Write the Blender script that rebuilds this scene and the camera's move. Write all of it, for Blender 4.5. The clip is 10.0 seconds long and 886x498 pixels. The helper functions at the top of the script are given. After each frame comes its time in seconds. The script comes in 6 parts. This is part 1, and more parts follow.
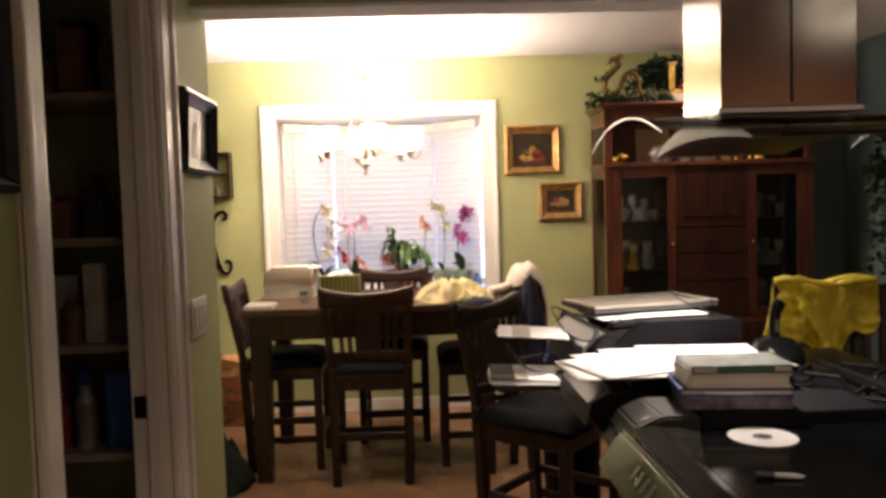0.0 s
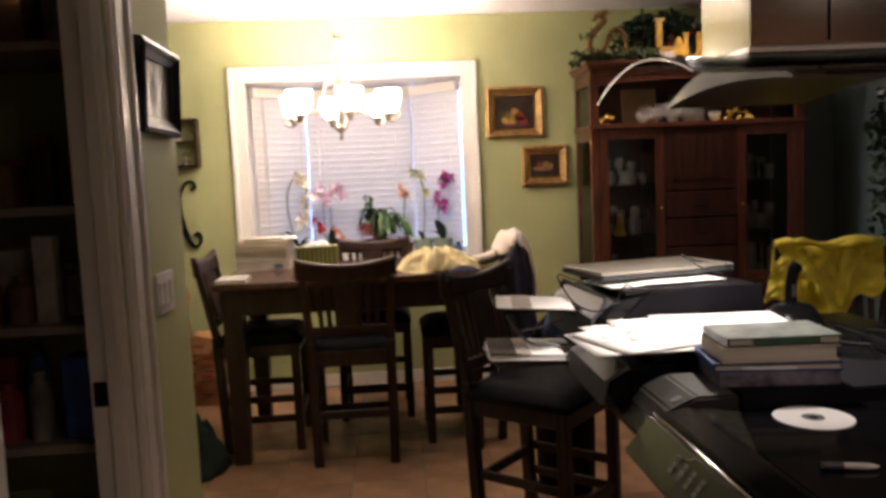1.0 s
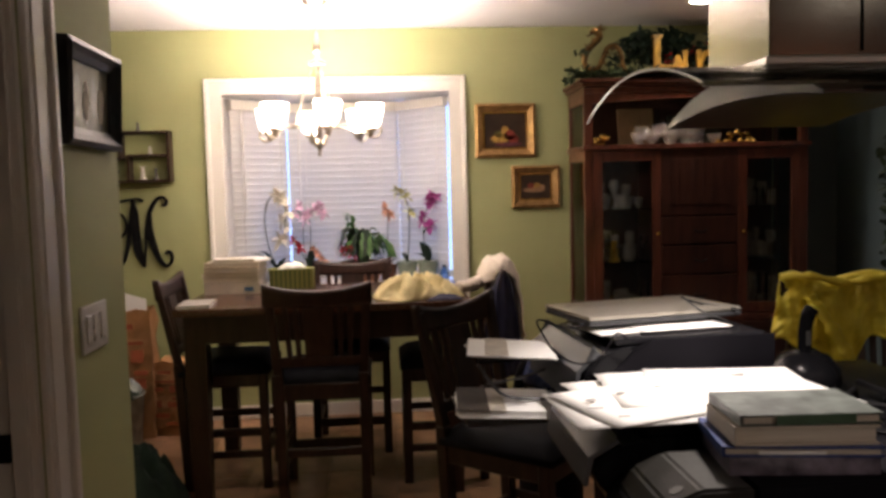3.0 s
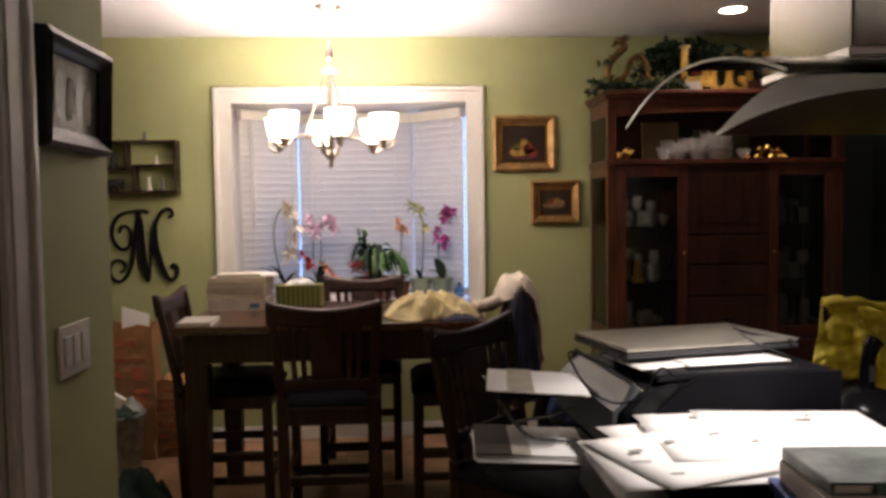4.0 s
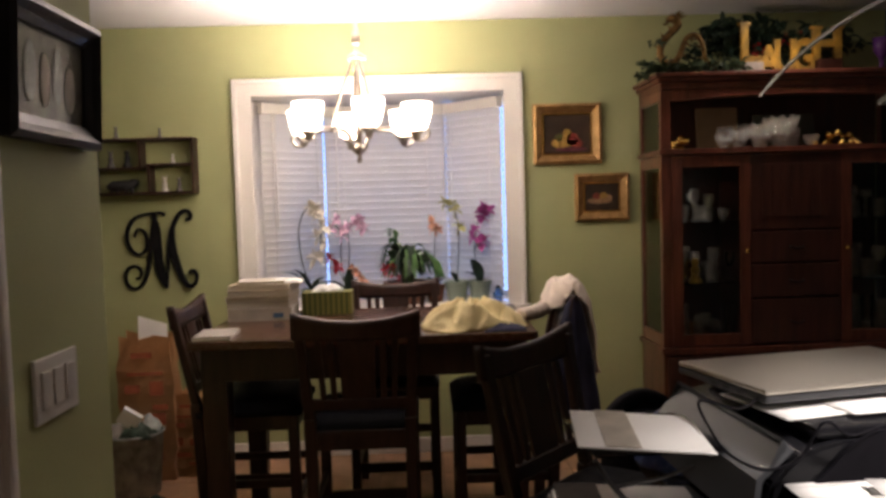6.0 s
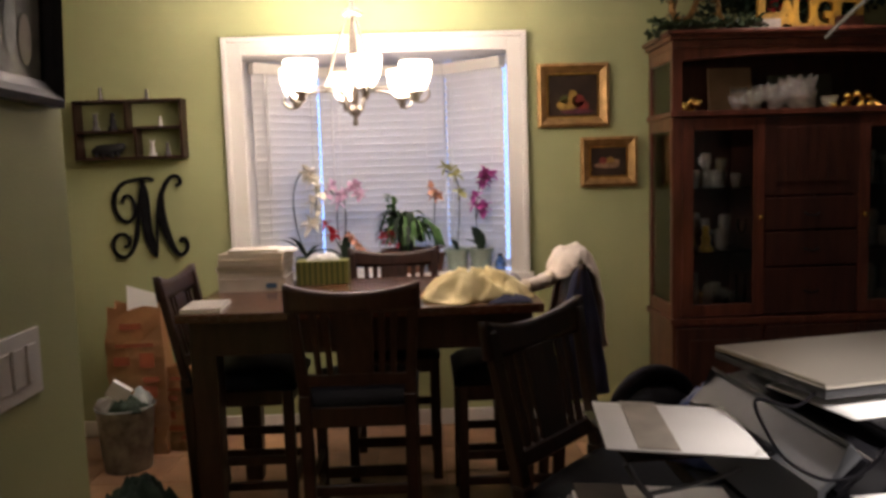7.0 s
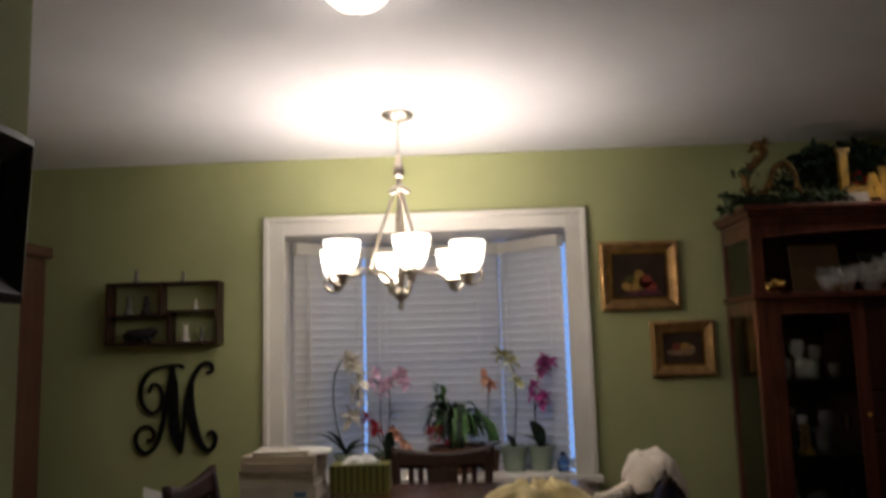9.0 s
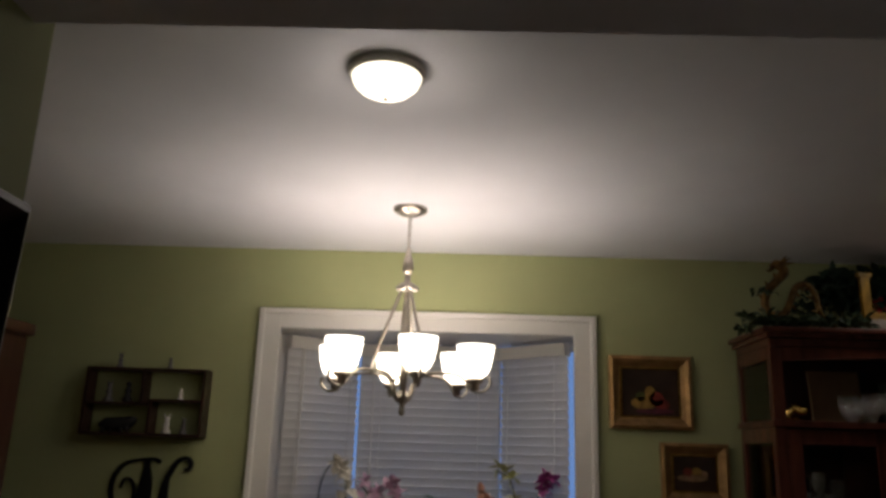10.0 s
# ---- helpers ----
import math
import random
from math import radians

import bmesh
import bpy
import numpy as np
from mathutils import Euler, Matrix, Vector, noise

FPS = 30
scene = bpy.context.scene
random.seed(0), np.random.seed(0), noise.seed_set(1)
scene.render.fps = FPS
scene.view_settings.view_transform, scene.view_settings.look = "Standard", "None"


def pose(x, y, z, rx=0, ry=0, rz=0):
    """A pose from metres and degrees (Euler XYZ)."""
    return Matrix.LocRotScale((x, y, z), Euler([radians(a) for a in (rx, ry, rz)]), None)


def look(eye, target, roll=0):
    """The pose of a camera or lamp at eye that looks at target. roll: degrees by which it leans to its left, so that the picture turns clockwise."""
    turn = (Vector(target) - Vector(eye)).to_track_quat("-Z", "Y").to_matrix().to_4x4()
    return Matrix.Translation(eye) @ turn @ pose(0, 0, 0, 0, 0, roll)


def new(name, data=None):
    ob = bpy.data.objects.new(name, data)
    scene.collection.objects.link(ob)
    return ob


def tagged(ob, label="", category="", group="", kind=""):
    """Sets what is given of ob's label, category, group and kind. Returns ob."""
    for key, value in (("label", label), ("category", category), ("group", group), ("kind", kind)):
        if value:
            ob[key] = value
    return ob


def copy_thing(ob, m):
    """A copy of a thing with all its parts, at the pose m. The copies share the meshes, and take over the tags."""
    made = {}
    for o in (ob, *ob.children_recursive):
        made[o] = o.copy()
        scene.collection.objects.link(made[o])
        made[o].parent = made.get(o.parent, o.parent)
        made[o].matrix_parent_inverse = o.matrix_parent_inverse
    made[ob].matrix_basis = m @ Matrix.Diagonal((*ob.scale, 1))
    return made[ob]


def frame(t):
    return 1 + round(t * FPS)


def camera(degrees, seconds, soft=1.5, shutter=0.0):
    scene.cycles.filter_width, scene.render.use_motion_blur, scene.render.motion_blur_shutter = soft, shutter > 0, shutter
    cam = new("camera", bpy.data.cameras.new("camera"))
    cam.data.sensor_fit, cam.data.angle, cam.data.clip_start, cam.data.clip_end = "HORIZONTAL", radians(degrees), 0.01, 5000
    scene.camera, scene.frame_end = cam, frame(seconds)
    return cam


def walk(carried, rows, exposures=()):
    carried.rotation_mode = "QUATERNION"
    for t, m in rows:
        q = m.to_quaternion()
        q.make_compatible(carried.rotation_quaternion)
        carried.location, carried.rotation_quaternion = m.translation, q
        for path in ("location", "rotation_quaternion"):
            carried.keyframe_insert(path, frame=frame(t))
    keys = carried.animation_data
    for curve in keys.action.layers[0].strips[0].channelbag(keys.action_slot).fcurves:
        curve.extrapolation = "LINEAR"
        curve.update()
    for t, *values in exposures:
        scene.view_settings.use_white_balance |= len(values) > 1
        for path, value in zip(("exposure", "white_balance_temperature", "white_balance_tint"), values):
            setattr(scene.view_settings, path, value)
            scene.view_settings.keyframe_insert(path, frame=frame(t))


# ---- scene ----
cam = camera(59.3, 10.0, soft=3.2, shutter=0.4)
METRES, EYE, TILT, LEAN, TURN = 1.83, 1.53, 0.0, 0.0, -0.3
PATH = [
    (0, (0.031, 0.055, 1.41), (0.093, 2.051, 1.303), -1.7),
    (0.5, (-0.045, 0.13, 1.4), (0.015, 2.126, 1.287), -1.7),
    (1, (-0.008, 0.26, 1.384), (0.118, 2.248, 1.199), -2.5),
    (1.5, (0.044, 0.331, 1.373), (0.264, 2.308, 1.169), -0.7),
    (2, (0.064, 0.367, 1.373), (0.265, 2.343, 1.137), 0.9),
    (2.5, (0.072, 0.425, 1.402), (0.217, 2.41, 1.208), -1.3),
    (4, (0.084, 0.715, 1.394), (0.189, 2.709, 1.293), -0.8),
    (4.5, (0.081, 0.783, 1.388), (0.066, 2.778, 1.259), -0.3),
    (5, (0.037, 0.89, 1.402), (0.038, 2.887, 1.304), -0.0),
    (6.5, (0.033, 1.146, 1.397), (0.084, 3.141, 1.268), -2.2),
    (7, (0.026, 1.233, 1.396), (0.068, 3.223, 1.201), -1.7),
    (7.5, (-0.06, 1.347, 1.409), (0.0, 3.345, 1.364), -0.7),
    (8, (-0.105, 1.435, 1.402), (0.061, 3.427, 1.345), -0.0),
    (8.5, (-0.072, 1.518, 1.465), (0.04, 3.513, 1.545), -1.4),
    (9, (0.024, 1.608, 1.453), (-0.052, 3.59, 1.71), -1.6),
    (9.5, (0.016, 1.663, 1.472), (-0.101, 3.6, 1.955), 0.5),
    (10, (-0.056, 1.749, 1.484), (-0.107, 3.683, 1.991), 1.9),
]
EXPOSURES = [(0.0, 2.55, 6600, 16.0), (0.5, 2.25, 6600, 16.0), (1.0, 2.2, 6300, 17.0), (1.5, 2.1, 6300, 17.0), (2.0, 2.05, 6300, 17.0), (2.5, 2.0, 6300, 17.0), (4.0, 1.55, 6060, 16.5), (4.5, 1.5, 6060, 16.5), (5.0, 1.5, 6060, 16.5), (6.5, 1.55, 6060, 16.5), (7.0, 1.65, 6060, 16.5), (7.5, 1.5, 5900, 16.5), (8.0, 1.35, 5900, 16.5), (8.5, 1.1, 5800, 11.5), (9.0, 0.38, 5700, 7.5), (9.5, -0.25, 5700, 7.5), (10.0, -0.45, 5700, 7.5)]
walk(cam, [(t, look(eye, target, roll)) for t, eye, target, roll in PATH], EXPOSURES)

# ---- world, lamps ----
world = bpy.data.worlds.new("dusk")
scene.world = world
world.use_nodes = True
world.node_tree.nodes["Background"].inputs[0].default_value = (0.29, 0.45, 0.85, 1)
world.node_tree.nodes["Background"].inputs[1].default_value = 0.75

WARM = (1.0, 0.80, 0.655)


def point_lamp(name, x, y, z, watts, radius=0.03, colour=WARM):
    lamp = bpy.data.lights.new(name, "POINT")
    lamp.energy, lamp.shadow_soft_size, lamp.color = watts, radius, colour
    ob = new(name, lamp)
    ob.matrix_world = pose(x, y, z)
    return ob


def spot_lamp(name, x, y, z, watts, cone, radius=0.03, colour=WARM):
    lamp = bpy.data.lights.new(name, "SPOT")
    lamp.energy, lamp.shadow_soft_size, lamp.color = watts, radius, colour
    lamp.spot_size, lamp.spot_blend = radians(cone), 0.6
    ob = new(name, lamp)
    ob.matrix_world = pose(x, y, z)
    return ob


CHX, CHY = -0.272, 4.764          # chandelier
ARM_R, ARM_PHI = 0.286, 13.7
SHADES = []
for k in range(6):
    a = radians(ARM_PHI + 60 * k)
    SHADES.append((CHX + ARM_R * math.sin(a), CHY - ARM_R * math.cos(a)))
for sx, sy in SHADES:
    point_lamp("bulb_light", sx, sy, 1.845, 4.3, 0.025)
spot_lamp("can_light", 1.87, 4.84, 2.425, 6.0, 110, 0.05)
point_lamp("dome_light", -0.265, 3.585, 2.36, 2.4, 0.05)
spot_lamp("kitchen_can_light", 1.1, -0.5, 2.425, 7.0, 140, 0.05)
# added lamp, out of view: brightens the cabinets mirrored in the hood chimney
spot_lamp("kitchen_can_light", 2.3, -0.55, 2.425, 17.0, 150, 0.05)
spot_lamp("side_can_light", -2.9, 4.0, 2.425, 5.0, 150, 0.05)
for hy in (1.82, 2.0):
    spot_lamp("hood_light", 0.735, hy, 1.535, 4.4, 104, 0.025, (1.0, 0.88, 0.74))


# ---- materials ----
def mat(name, colour, rough=0.5, metal=0.0, vary=0.12, scale=6.0, bump=0.05, fine=80.0, stretch=(1, 1, 1), emit=None,
        strength=0.0, spec=0.5, coat=0.0, per_object=0.0, dirt=None, rvar=0.08):
    m = bpy.data.materials.new(name)
    m.use_nodes = True
    nt = m.node_tree
    n, l = nt.nodes, nt.links
    b = n["Principled BSDF"]
    b.inputs["Metallic"].default_value = metal
    b.inputs["Specular IOR Level"].default_value = spec
    b.inputs["Coat Weight"].default_value = coat
    co = n.new("ShaderNodeTexCoord")
    mp = n.new("ShaderNodeMapping")
    mp.inputs["Scale"].default_value = stretch
    l.new(co.outputs["Object"], mp.inputs[0])
    no = n.new("ShaderNodeTexNoise")
    no.inputs["Scale"].default_value, no.inputs["Detail"].default_value = scale, 5
    l.new(mp.outputs[0], no.inputs["Vector"])
    ramp = n.new("ShaderNodeValToRGB")
    lo = tuple(c * (1 - vary) for c in colour) if dirt is None else dirt
    hi = tuple(min(1, c * (1 + vary)) for c in colour)
    ramp.color_ramp.elements[0].color, ramp.color_ramp.elements[0].position = (*lo, 1), 0.3
    ramp.color_ramp.elements[1].color, ramp.color_ramp.elements[1].position = (*hi, 1), 0.7
    l.new(no.outputs[0], ramp.inputs[0])
    out = ramp.outputs[0]
    if per_object:
        oi = n.new("ShaderNodeObjectInfo")
        hs = n.new("ShaderNodeHueSaturation")
        mr = n.new("ShaderNodeMapRange")
        mr.inputs["To Min"].default_value, mr.inputs["To Max"].default_value = 1 - per_object, 1 + per_object
        l.new(oi.outputs["Random"], mr.inputs[0])
        l.new(mr.outputs[0], hs.inputs["Value"])
        l.new(out, hs.inputs["Color"])
        out = hs.outputs[0]
    l.new(out, b.inputs["Base Color"])
    fn = n.new("ShaderNodeTexNoise")
    fn.inputs["Scale"].default_value, fn.inputs["Detail"].default_value = fine, 3
    l.new(mp.outputs[0], fn.inputs["Vector"])
    rr = n.new("ShaderNodeMapRange")
    rr.inputs["To Min"].default_value, rr.inputs["To Max"].default_value = max(0.02, rough - rvar), min(1, rough + rvar)
    l.new(fn.outputs[0], rr.inputs[0])
    l.new(rr.outputs[0], b.inputs["Roughness"])
    if bump:
        bp = n.new("ShaderNodeBump")
        bp.inputs["Strength"].default_value, bp.inputs["Distance"].default_value = bump, 0.01
        l.new(fn.outputs[0], bp.inputs["Height"])
        l.new(bp.outputs[0], b.inputs["Normal"])
    if emit:
        b.inputs["Emission Color"].default_value = (*emit, 1)
        b.inputs["Emission Strength"].default_value = strength
    return m


def glass_mat(name, tint=(1, 1, 1), rough=0.02, clear=0.85, ior=1.5):
    """Thin glass: mostly see-through, with a glossy coat by Fresnel."""
    m = bpy.data.materials.new(name)
    m.use_nodes = True
    nt = m.node_tree
    n, l = nt.nodes, nt.links
    n.remove(n["Principled BSDF"])
    tr, gl, mx, fr = (n.new("ShaderNode" + s) for s in ("BsdfTransparent", "BsdfGlossy", "MixShader", "Fresnel"))
    tr.inputs[0].default_value = (*[c * clear + (1 - clear) * 0.6 for c in tint], 1)
    gl.inputs["Roughness"].default_value = rough
    fr.inputs[0].default_value = ior
    l.new(fr.outputs[0], mx.inputs[0])
    l.new(tr.outputs[0], mx.inputs[1])
    l.new(gl.outputs[0], mx.inputs[2])
    l.new(mx.outputs[0], n["Material Output"].inputs[0])
    return m


def blind_mat(name):
    m = bpy.data.materials.new(name)
    m.use_nodes = True
    nt = m.node_tree
    n, l = nt.nodes, nt.links
    b = n["Principled BSDF"]
    b.inputs["Base Color"].default_value = (0.88, 0.86, 0.84, 1)
    b.inputs["Roughness"].default_value = 0.55
    t, mx = n.new("ShaderNodeBsdfTranslucent"), n.new("ShaderNodeMixShader")
    t.inputs[0].default_value = (0.85, 0.85, 0.85, 1)
    mx.inputs[0].default_value = 0.28
    l.new(b.outputs[0], mx.inputs[1])
    l.new(t.outputs[0], mx.inputs[2])
    l.new(mx.outputs[0], n["Material Output"].inputs[0])
    return m


M_WALL = mat("green_paint", (0.395, 0.415, 0.205), 0.68, vary=0.05, scale=2.0, bump=0.12, fine=160, spec=0.2)
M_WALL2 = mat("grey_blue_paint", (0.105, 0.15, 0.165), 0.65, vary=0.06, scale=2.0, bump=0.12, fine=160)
M_CEIL = mat("ceiling_paint", (0.72, 0.72, 0.75), 0.8, vary=0.03, scale=3.0, bump=0.08, fine=120)
M_TRIM = mat("white_trim_paint", (0.78, 0.75, 0.70), 0.35, vary=0.04, scale=4, bump=0.03, fine=50)
M_TILE = mat("tan_floor_tile", (0.34, 0.19, 0.105), 0.38, vary=0.30, scale=5.0, bump=0.10, fine=45, per_object=0.14)
M_GROUT = mat("grout", (0.24, 0.18, 0.12), 0.85, vary=0.2, scale=20)
M_DARKWOOD = mat("espresso_wood", (0.030, 0.012, 0.008), 0.40, vary=0.45, scale=5, bump=0.05, fine=40, stretch=(6, 6, 1), coat=0.05, spec=0.35)
M_TABLEWOOD = mat("espresso_table_wood", (0.075, 0.026, 0.014), 0.26, vary=0.4, scale=5, bump=0.04, fine=40, stretch=(1, 8, 8), coat=0.3)
M_SEAT = mat("black_leather", (0.009, 0.010, 0.014), 0.55, vary=0.3, scale=8, bump=0.12, fine=120, spec=0.10)
M_CHERRY = mat("cherry_wood", (0.100, 0.030, 0.017), 0.3, vary=0.45, scale=4, bump=0.05, fine=40, stretch=(7, 7, 1), coat=0.25)
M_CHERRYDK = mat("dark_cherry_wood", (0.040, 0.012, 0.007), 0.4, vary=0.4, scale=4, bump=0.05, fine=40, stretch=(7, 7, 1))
M_BROWN = mat("brown_cabinet_wood", (0.24, 0.10, 0.052), 0.4, vary=0.3, scale=4, bump=0.05, fine=40, stretch=(7, 7, 1))
M_STEEL = mat("brushed_steel", (0.29, 0.275, 0.24), 0.15, 1.0, vary=0.05, scale=4, bump=0.03, fine=60, stretch=(1, 1, 30))
M_NICKEL = mat("brushed_nickel", (0.52, 0.47, 0.40), 0.3, 1.0, vary=0.1, scale=20, bump=0.02)
M_CHROME = mat("chrome", (0.75, 0.74, 0.72), 0.12, 1.0, vary=0.03, scale=9, bump=0)
M_GOLD = mat("gilt_frame", (0.36, 0.215, 0.08), 0.42, 0.7, vary=0.3, scale=18, bump=0.3, fine=90)
M_BRASS = mat("brass", (0.70, 0.45, 0.12), 0.25, 1.0, vary=0.2, scale=20)
M_BLACKFR = mat("black_frame_lacquer", (0.012, 0.011, 0.012), 0.38, vary=0.2, scale=6, coat=0.1, spec=0.3)
M_BLACK = mat("matt_black", (0.012, 0.012, 0.012), 0.55, vary=0.2, scale=12)
M_IRON = mat("black_iron", (0.006, 0.006, 0.007), 0.65, vary=0.25, scale=20, bump=0.2, spec=0.15)
M_BLACKPL = mat("glossy_black_plastic", (0.010, 0.010, 0.012), 0.20, vary=0.1, scale=8, bump=0.0, rvar=0.02, fine=9, spec=0.14)
M_GREYPL = mat("dark_grey_plastic", (0.045, 0.046, 0.05), 0.4, vary=0.1, scale=10, bump=0.1, fine=200)
M_SILVERPL = mat("silver_plastic", (0.11, 0.11, 0.105), 0.30, 0.2, vary=0.03, scale=3, bump=0.0, rvar=0.02, fine=9)
M_SILVERDK = mat("blue_grey_plastic", (0.095, 0.10, 0.11), 0.45, 0.0, spec=0.15, vary=0.03, scale=3, bump=0.0, rvar=0.02, fine=9)
M_LAPTOP = mat("champagne_aluminium", (0.46, 0.43, 0.37), 0.34, 0.7, vary=0.02, scale=5, bump=0.0, fine=200, rvar=0.02)
M_PAPER = mat("white_paper", (0.82, 0.81, 0.79), 0.75, vary=0.03, scale=10, bump=0.04)
M_PAPERTAN = mat("printed_grey_tan", (0.40, 0.36, 0.30), 0.7, vary=0.2, scale=20, bump=0.02)
M_INK = mat("grey_print", (0.30, 0.29, 0.29), 0.75, vary=0.3, scale=60)
M_BOOKBLUE = mat("blue_book_cover", (0.035, 0.06, 0.20), 0.35, vary=0.3, scale=30)
M_BOOKGREY = mat("grey_book_cover", (0.095, 0.108, 0.098), 0.4, vary=0.65, scale=26)
M_BOOKGREEN = mat("green_spine", (0.05, 0.10, 0.055), 0.5, vary=0.2, scale=14)
M_BOOKPIC = mat("printed_mottled_spine", (0.15, 0.13, 0.17), 0.45, vary=0.7, scale=34)
M_PAGES = mat("book_pages", (0.62, 0.56, 0.47), 0.8, vary=0.12, scale=9, bump=0.3, fine=150, stretch=(1, 1, 20))
M_DISC = mat("white_disc", (0.75, 0.74, 0.73), 0.3, vary=0.03, scale=10, bump=0)
M_YELCLOTH = mat("pale_yellow_cotton", (0.70, 0.59, 0.31), 0.85, vary=0.12, scale=9, bump=0.25, fine=140)
M_WHITECLOTH = mat("cream_cotton", (0.68, 0.60, 0.52), 0.88, vary=0.1, scale=9, bump=0.25, fine=140)
M_NAVY = mat("navy_cotton", (0.018, 0.020, 0.055), 0.85, vary=0.25, scale=9, bump=0.25, fine=140)
M_JACKET = mat("yellow_rain_jacket", (0.90, 0.76, 0.07), 0.5, vary=0.15, scale=7, bump=0.15, fine=60)
M_KRAFT = mat("kraft_paper", (0.50, 0.27, 0.115), 0.8, vary=0.15, scale=8, bump=0.2, fine=30)
M_BAGRED = mat("red_print", (0.34, 0.09, 0.035), 0.8, vary=0.3, scale=16)
M_BIN = mat("grey_clear_plastic", (0.26, 0.28, 0.26), 0.35, vary=0.6, scale=14, bump=0.3, fine=30)
M_DKGREEN = mat("dark_green_cloth", (0.012, 0.028, 0.018), 0.9, vary=0.3, scale=10, bump=0.4)
M_TISSUE = mat("green_striped_card", (0.20, 0.20, 0.045), 0.6, vary=0.1, scale=6)
M_TISSUE2 = mat("dark_green_stripe", (0.085, 0.095, 0.02), 0.6, vary=0.1, scale=6)
M_LEAF = mat("leaf_green", (0.095, 0.205, 0.06), 0.45, vary=0.45, scale=14, bump=0.05)
M_LEAFDK = mat("dark_leaf", (0.018, 0.038, 0.020), 0.6, vary=0.5, scale=14)
M_LEAFIVY = mat("ivy_leaf", (0.055, 0.085, 0.04), 0.5, vary=0.5, scale=22)
M_STEM = mat("plant_stem", (0.05, 0.06, 0.025), 0.6, vary=0.2, scale=20)
M_PETALW = mat("cream_petal", (0.86, 0.81, 0.70), 0.6, vary=0.12, scale=18)
M_PETALP = mat("pink_petal", (0.76, 0.50, 0.64), 0.6, vary=0.18, scale=18)
M_PETALM = mat("magenta_petal", (0.48, 0.09, 0.33), 0.6, vary=0.25, scale=18)
M_PETALO = mat("peach_petal", (0.72, 0.38, 0.26), 0.6, vary=0.2, scale=18)
M_PETALY = mat("yellow_green_petal", (0.62, 0.60, 0.27), 0.6, vary=0.15, scale=18)
M_RED = mat("red_flower", (0.42, 0.02, 0.03), 0.55, vary=0.25, scale=18)
M_POT = mat("brown_pot", (0.13, 0.05, 0.025), 0.45, vary=0.25, scale=9)
M_CANVAS = mat("dark_oil_canvas", (0.035, 0.020, 0.012), 0.4, vary=0.6, scale=7)
M_PRINT = mat("muted_photo_print", (0.105, 0.10, 0.078), 0.4, spec=0.25, vary=0.6, scale=16)
M_PRINT2 = mat("colour_photo_print", (0.10, 0.085, 0.06), 0.25, vary=0.85, scale=7)
M_SWITCH = mat("white_switch_plastic", (0.70, 0.68, 0.64), 0.3, vary=0.02, scale=9, bump=0)
M_COUNTER = mat("dark_granite", (0.018, 0.017, 0.017), 0.2, vary=0.7, scale=60, bump=0.0)
M_SHELFWOOD = mat("shelf_brown_paint", (0.30, 0.24, 0.20), 0.6, vary=0.08, scale=8)
def opal_mat(name, strength):
    """Lit opal glass: glows, and lets a part of the bulb's light through."""
    m = mat(name, (0.85, 0.82, 0.75), 0.35, vary=0.02, scale=5, bump=0, emit=(1.0, 0.88, 0.70), strength=strength)
    n, l = m.node_tree.nodes, m.node_tree.links
    tr, mx = n.new("ShaderNodeBsdfTransparent"), n.new("ShaderNodeMixShader")
    tr.inputs[0].default_value = (1.0, 0.97, 0.93, 1)
    mx.inputs[0].default_value = 0.35
    l.new(n["Principled BSDF"].outputs[0], mx.inputs[1])
    l.new(tr.outputs[0], mx.inputs[2])
    l.new(mx.outputs[0], n["Material Output"].inputs[0])
    return m


M_SHADE = opal_mat("lit_opal_glass", 3.4)
M_DOME = mat("lit_frosted_dome", (0.85, 0.82, 0.75), 0.35, vary=0.02, scale=5, bump=0, emit=(1.0, 0.82, 0.55), strength=3.2)
M_CAN = mat("lit_can_lens", (0.85, 0.82, 0.75), 0.4, vary=0.02, scale=5, bump=0, emit=(1.0, 0.88, 0.70), strength=12.0)
M_GLASS = glass_mat("clear_glass", (1, 1, 1), 0.02, 0.95, 1.35)
M_SIDEGLASS = glass_mat("old_cabinet_glass", (1, 1, 1), 0.03, 0.95, 1.95)
M_HOODGLASS = glass_mat("hood_glass", (1.0, 1.0, 1.0), 0.03, 0.99, 1.02)
M_GLASSEDGE = mat("glass_edge_glint", (0.20, 0.21, 0.19), 0.3, 0.0, vary=0.05, scale=20, bump=0)
M_GREENGLASS = mat("frosted_pale_green_glass", (0.27, 0.33, 0.27), 0.3, vary=0.15, scale=12, bump=0)


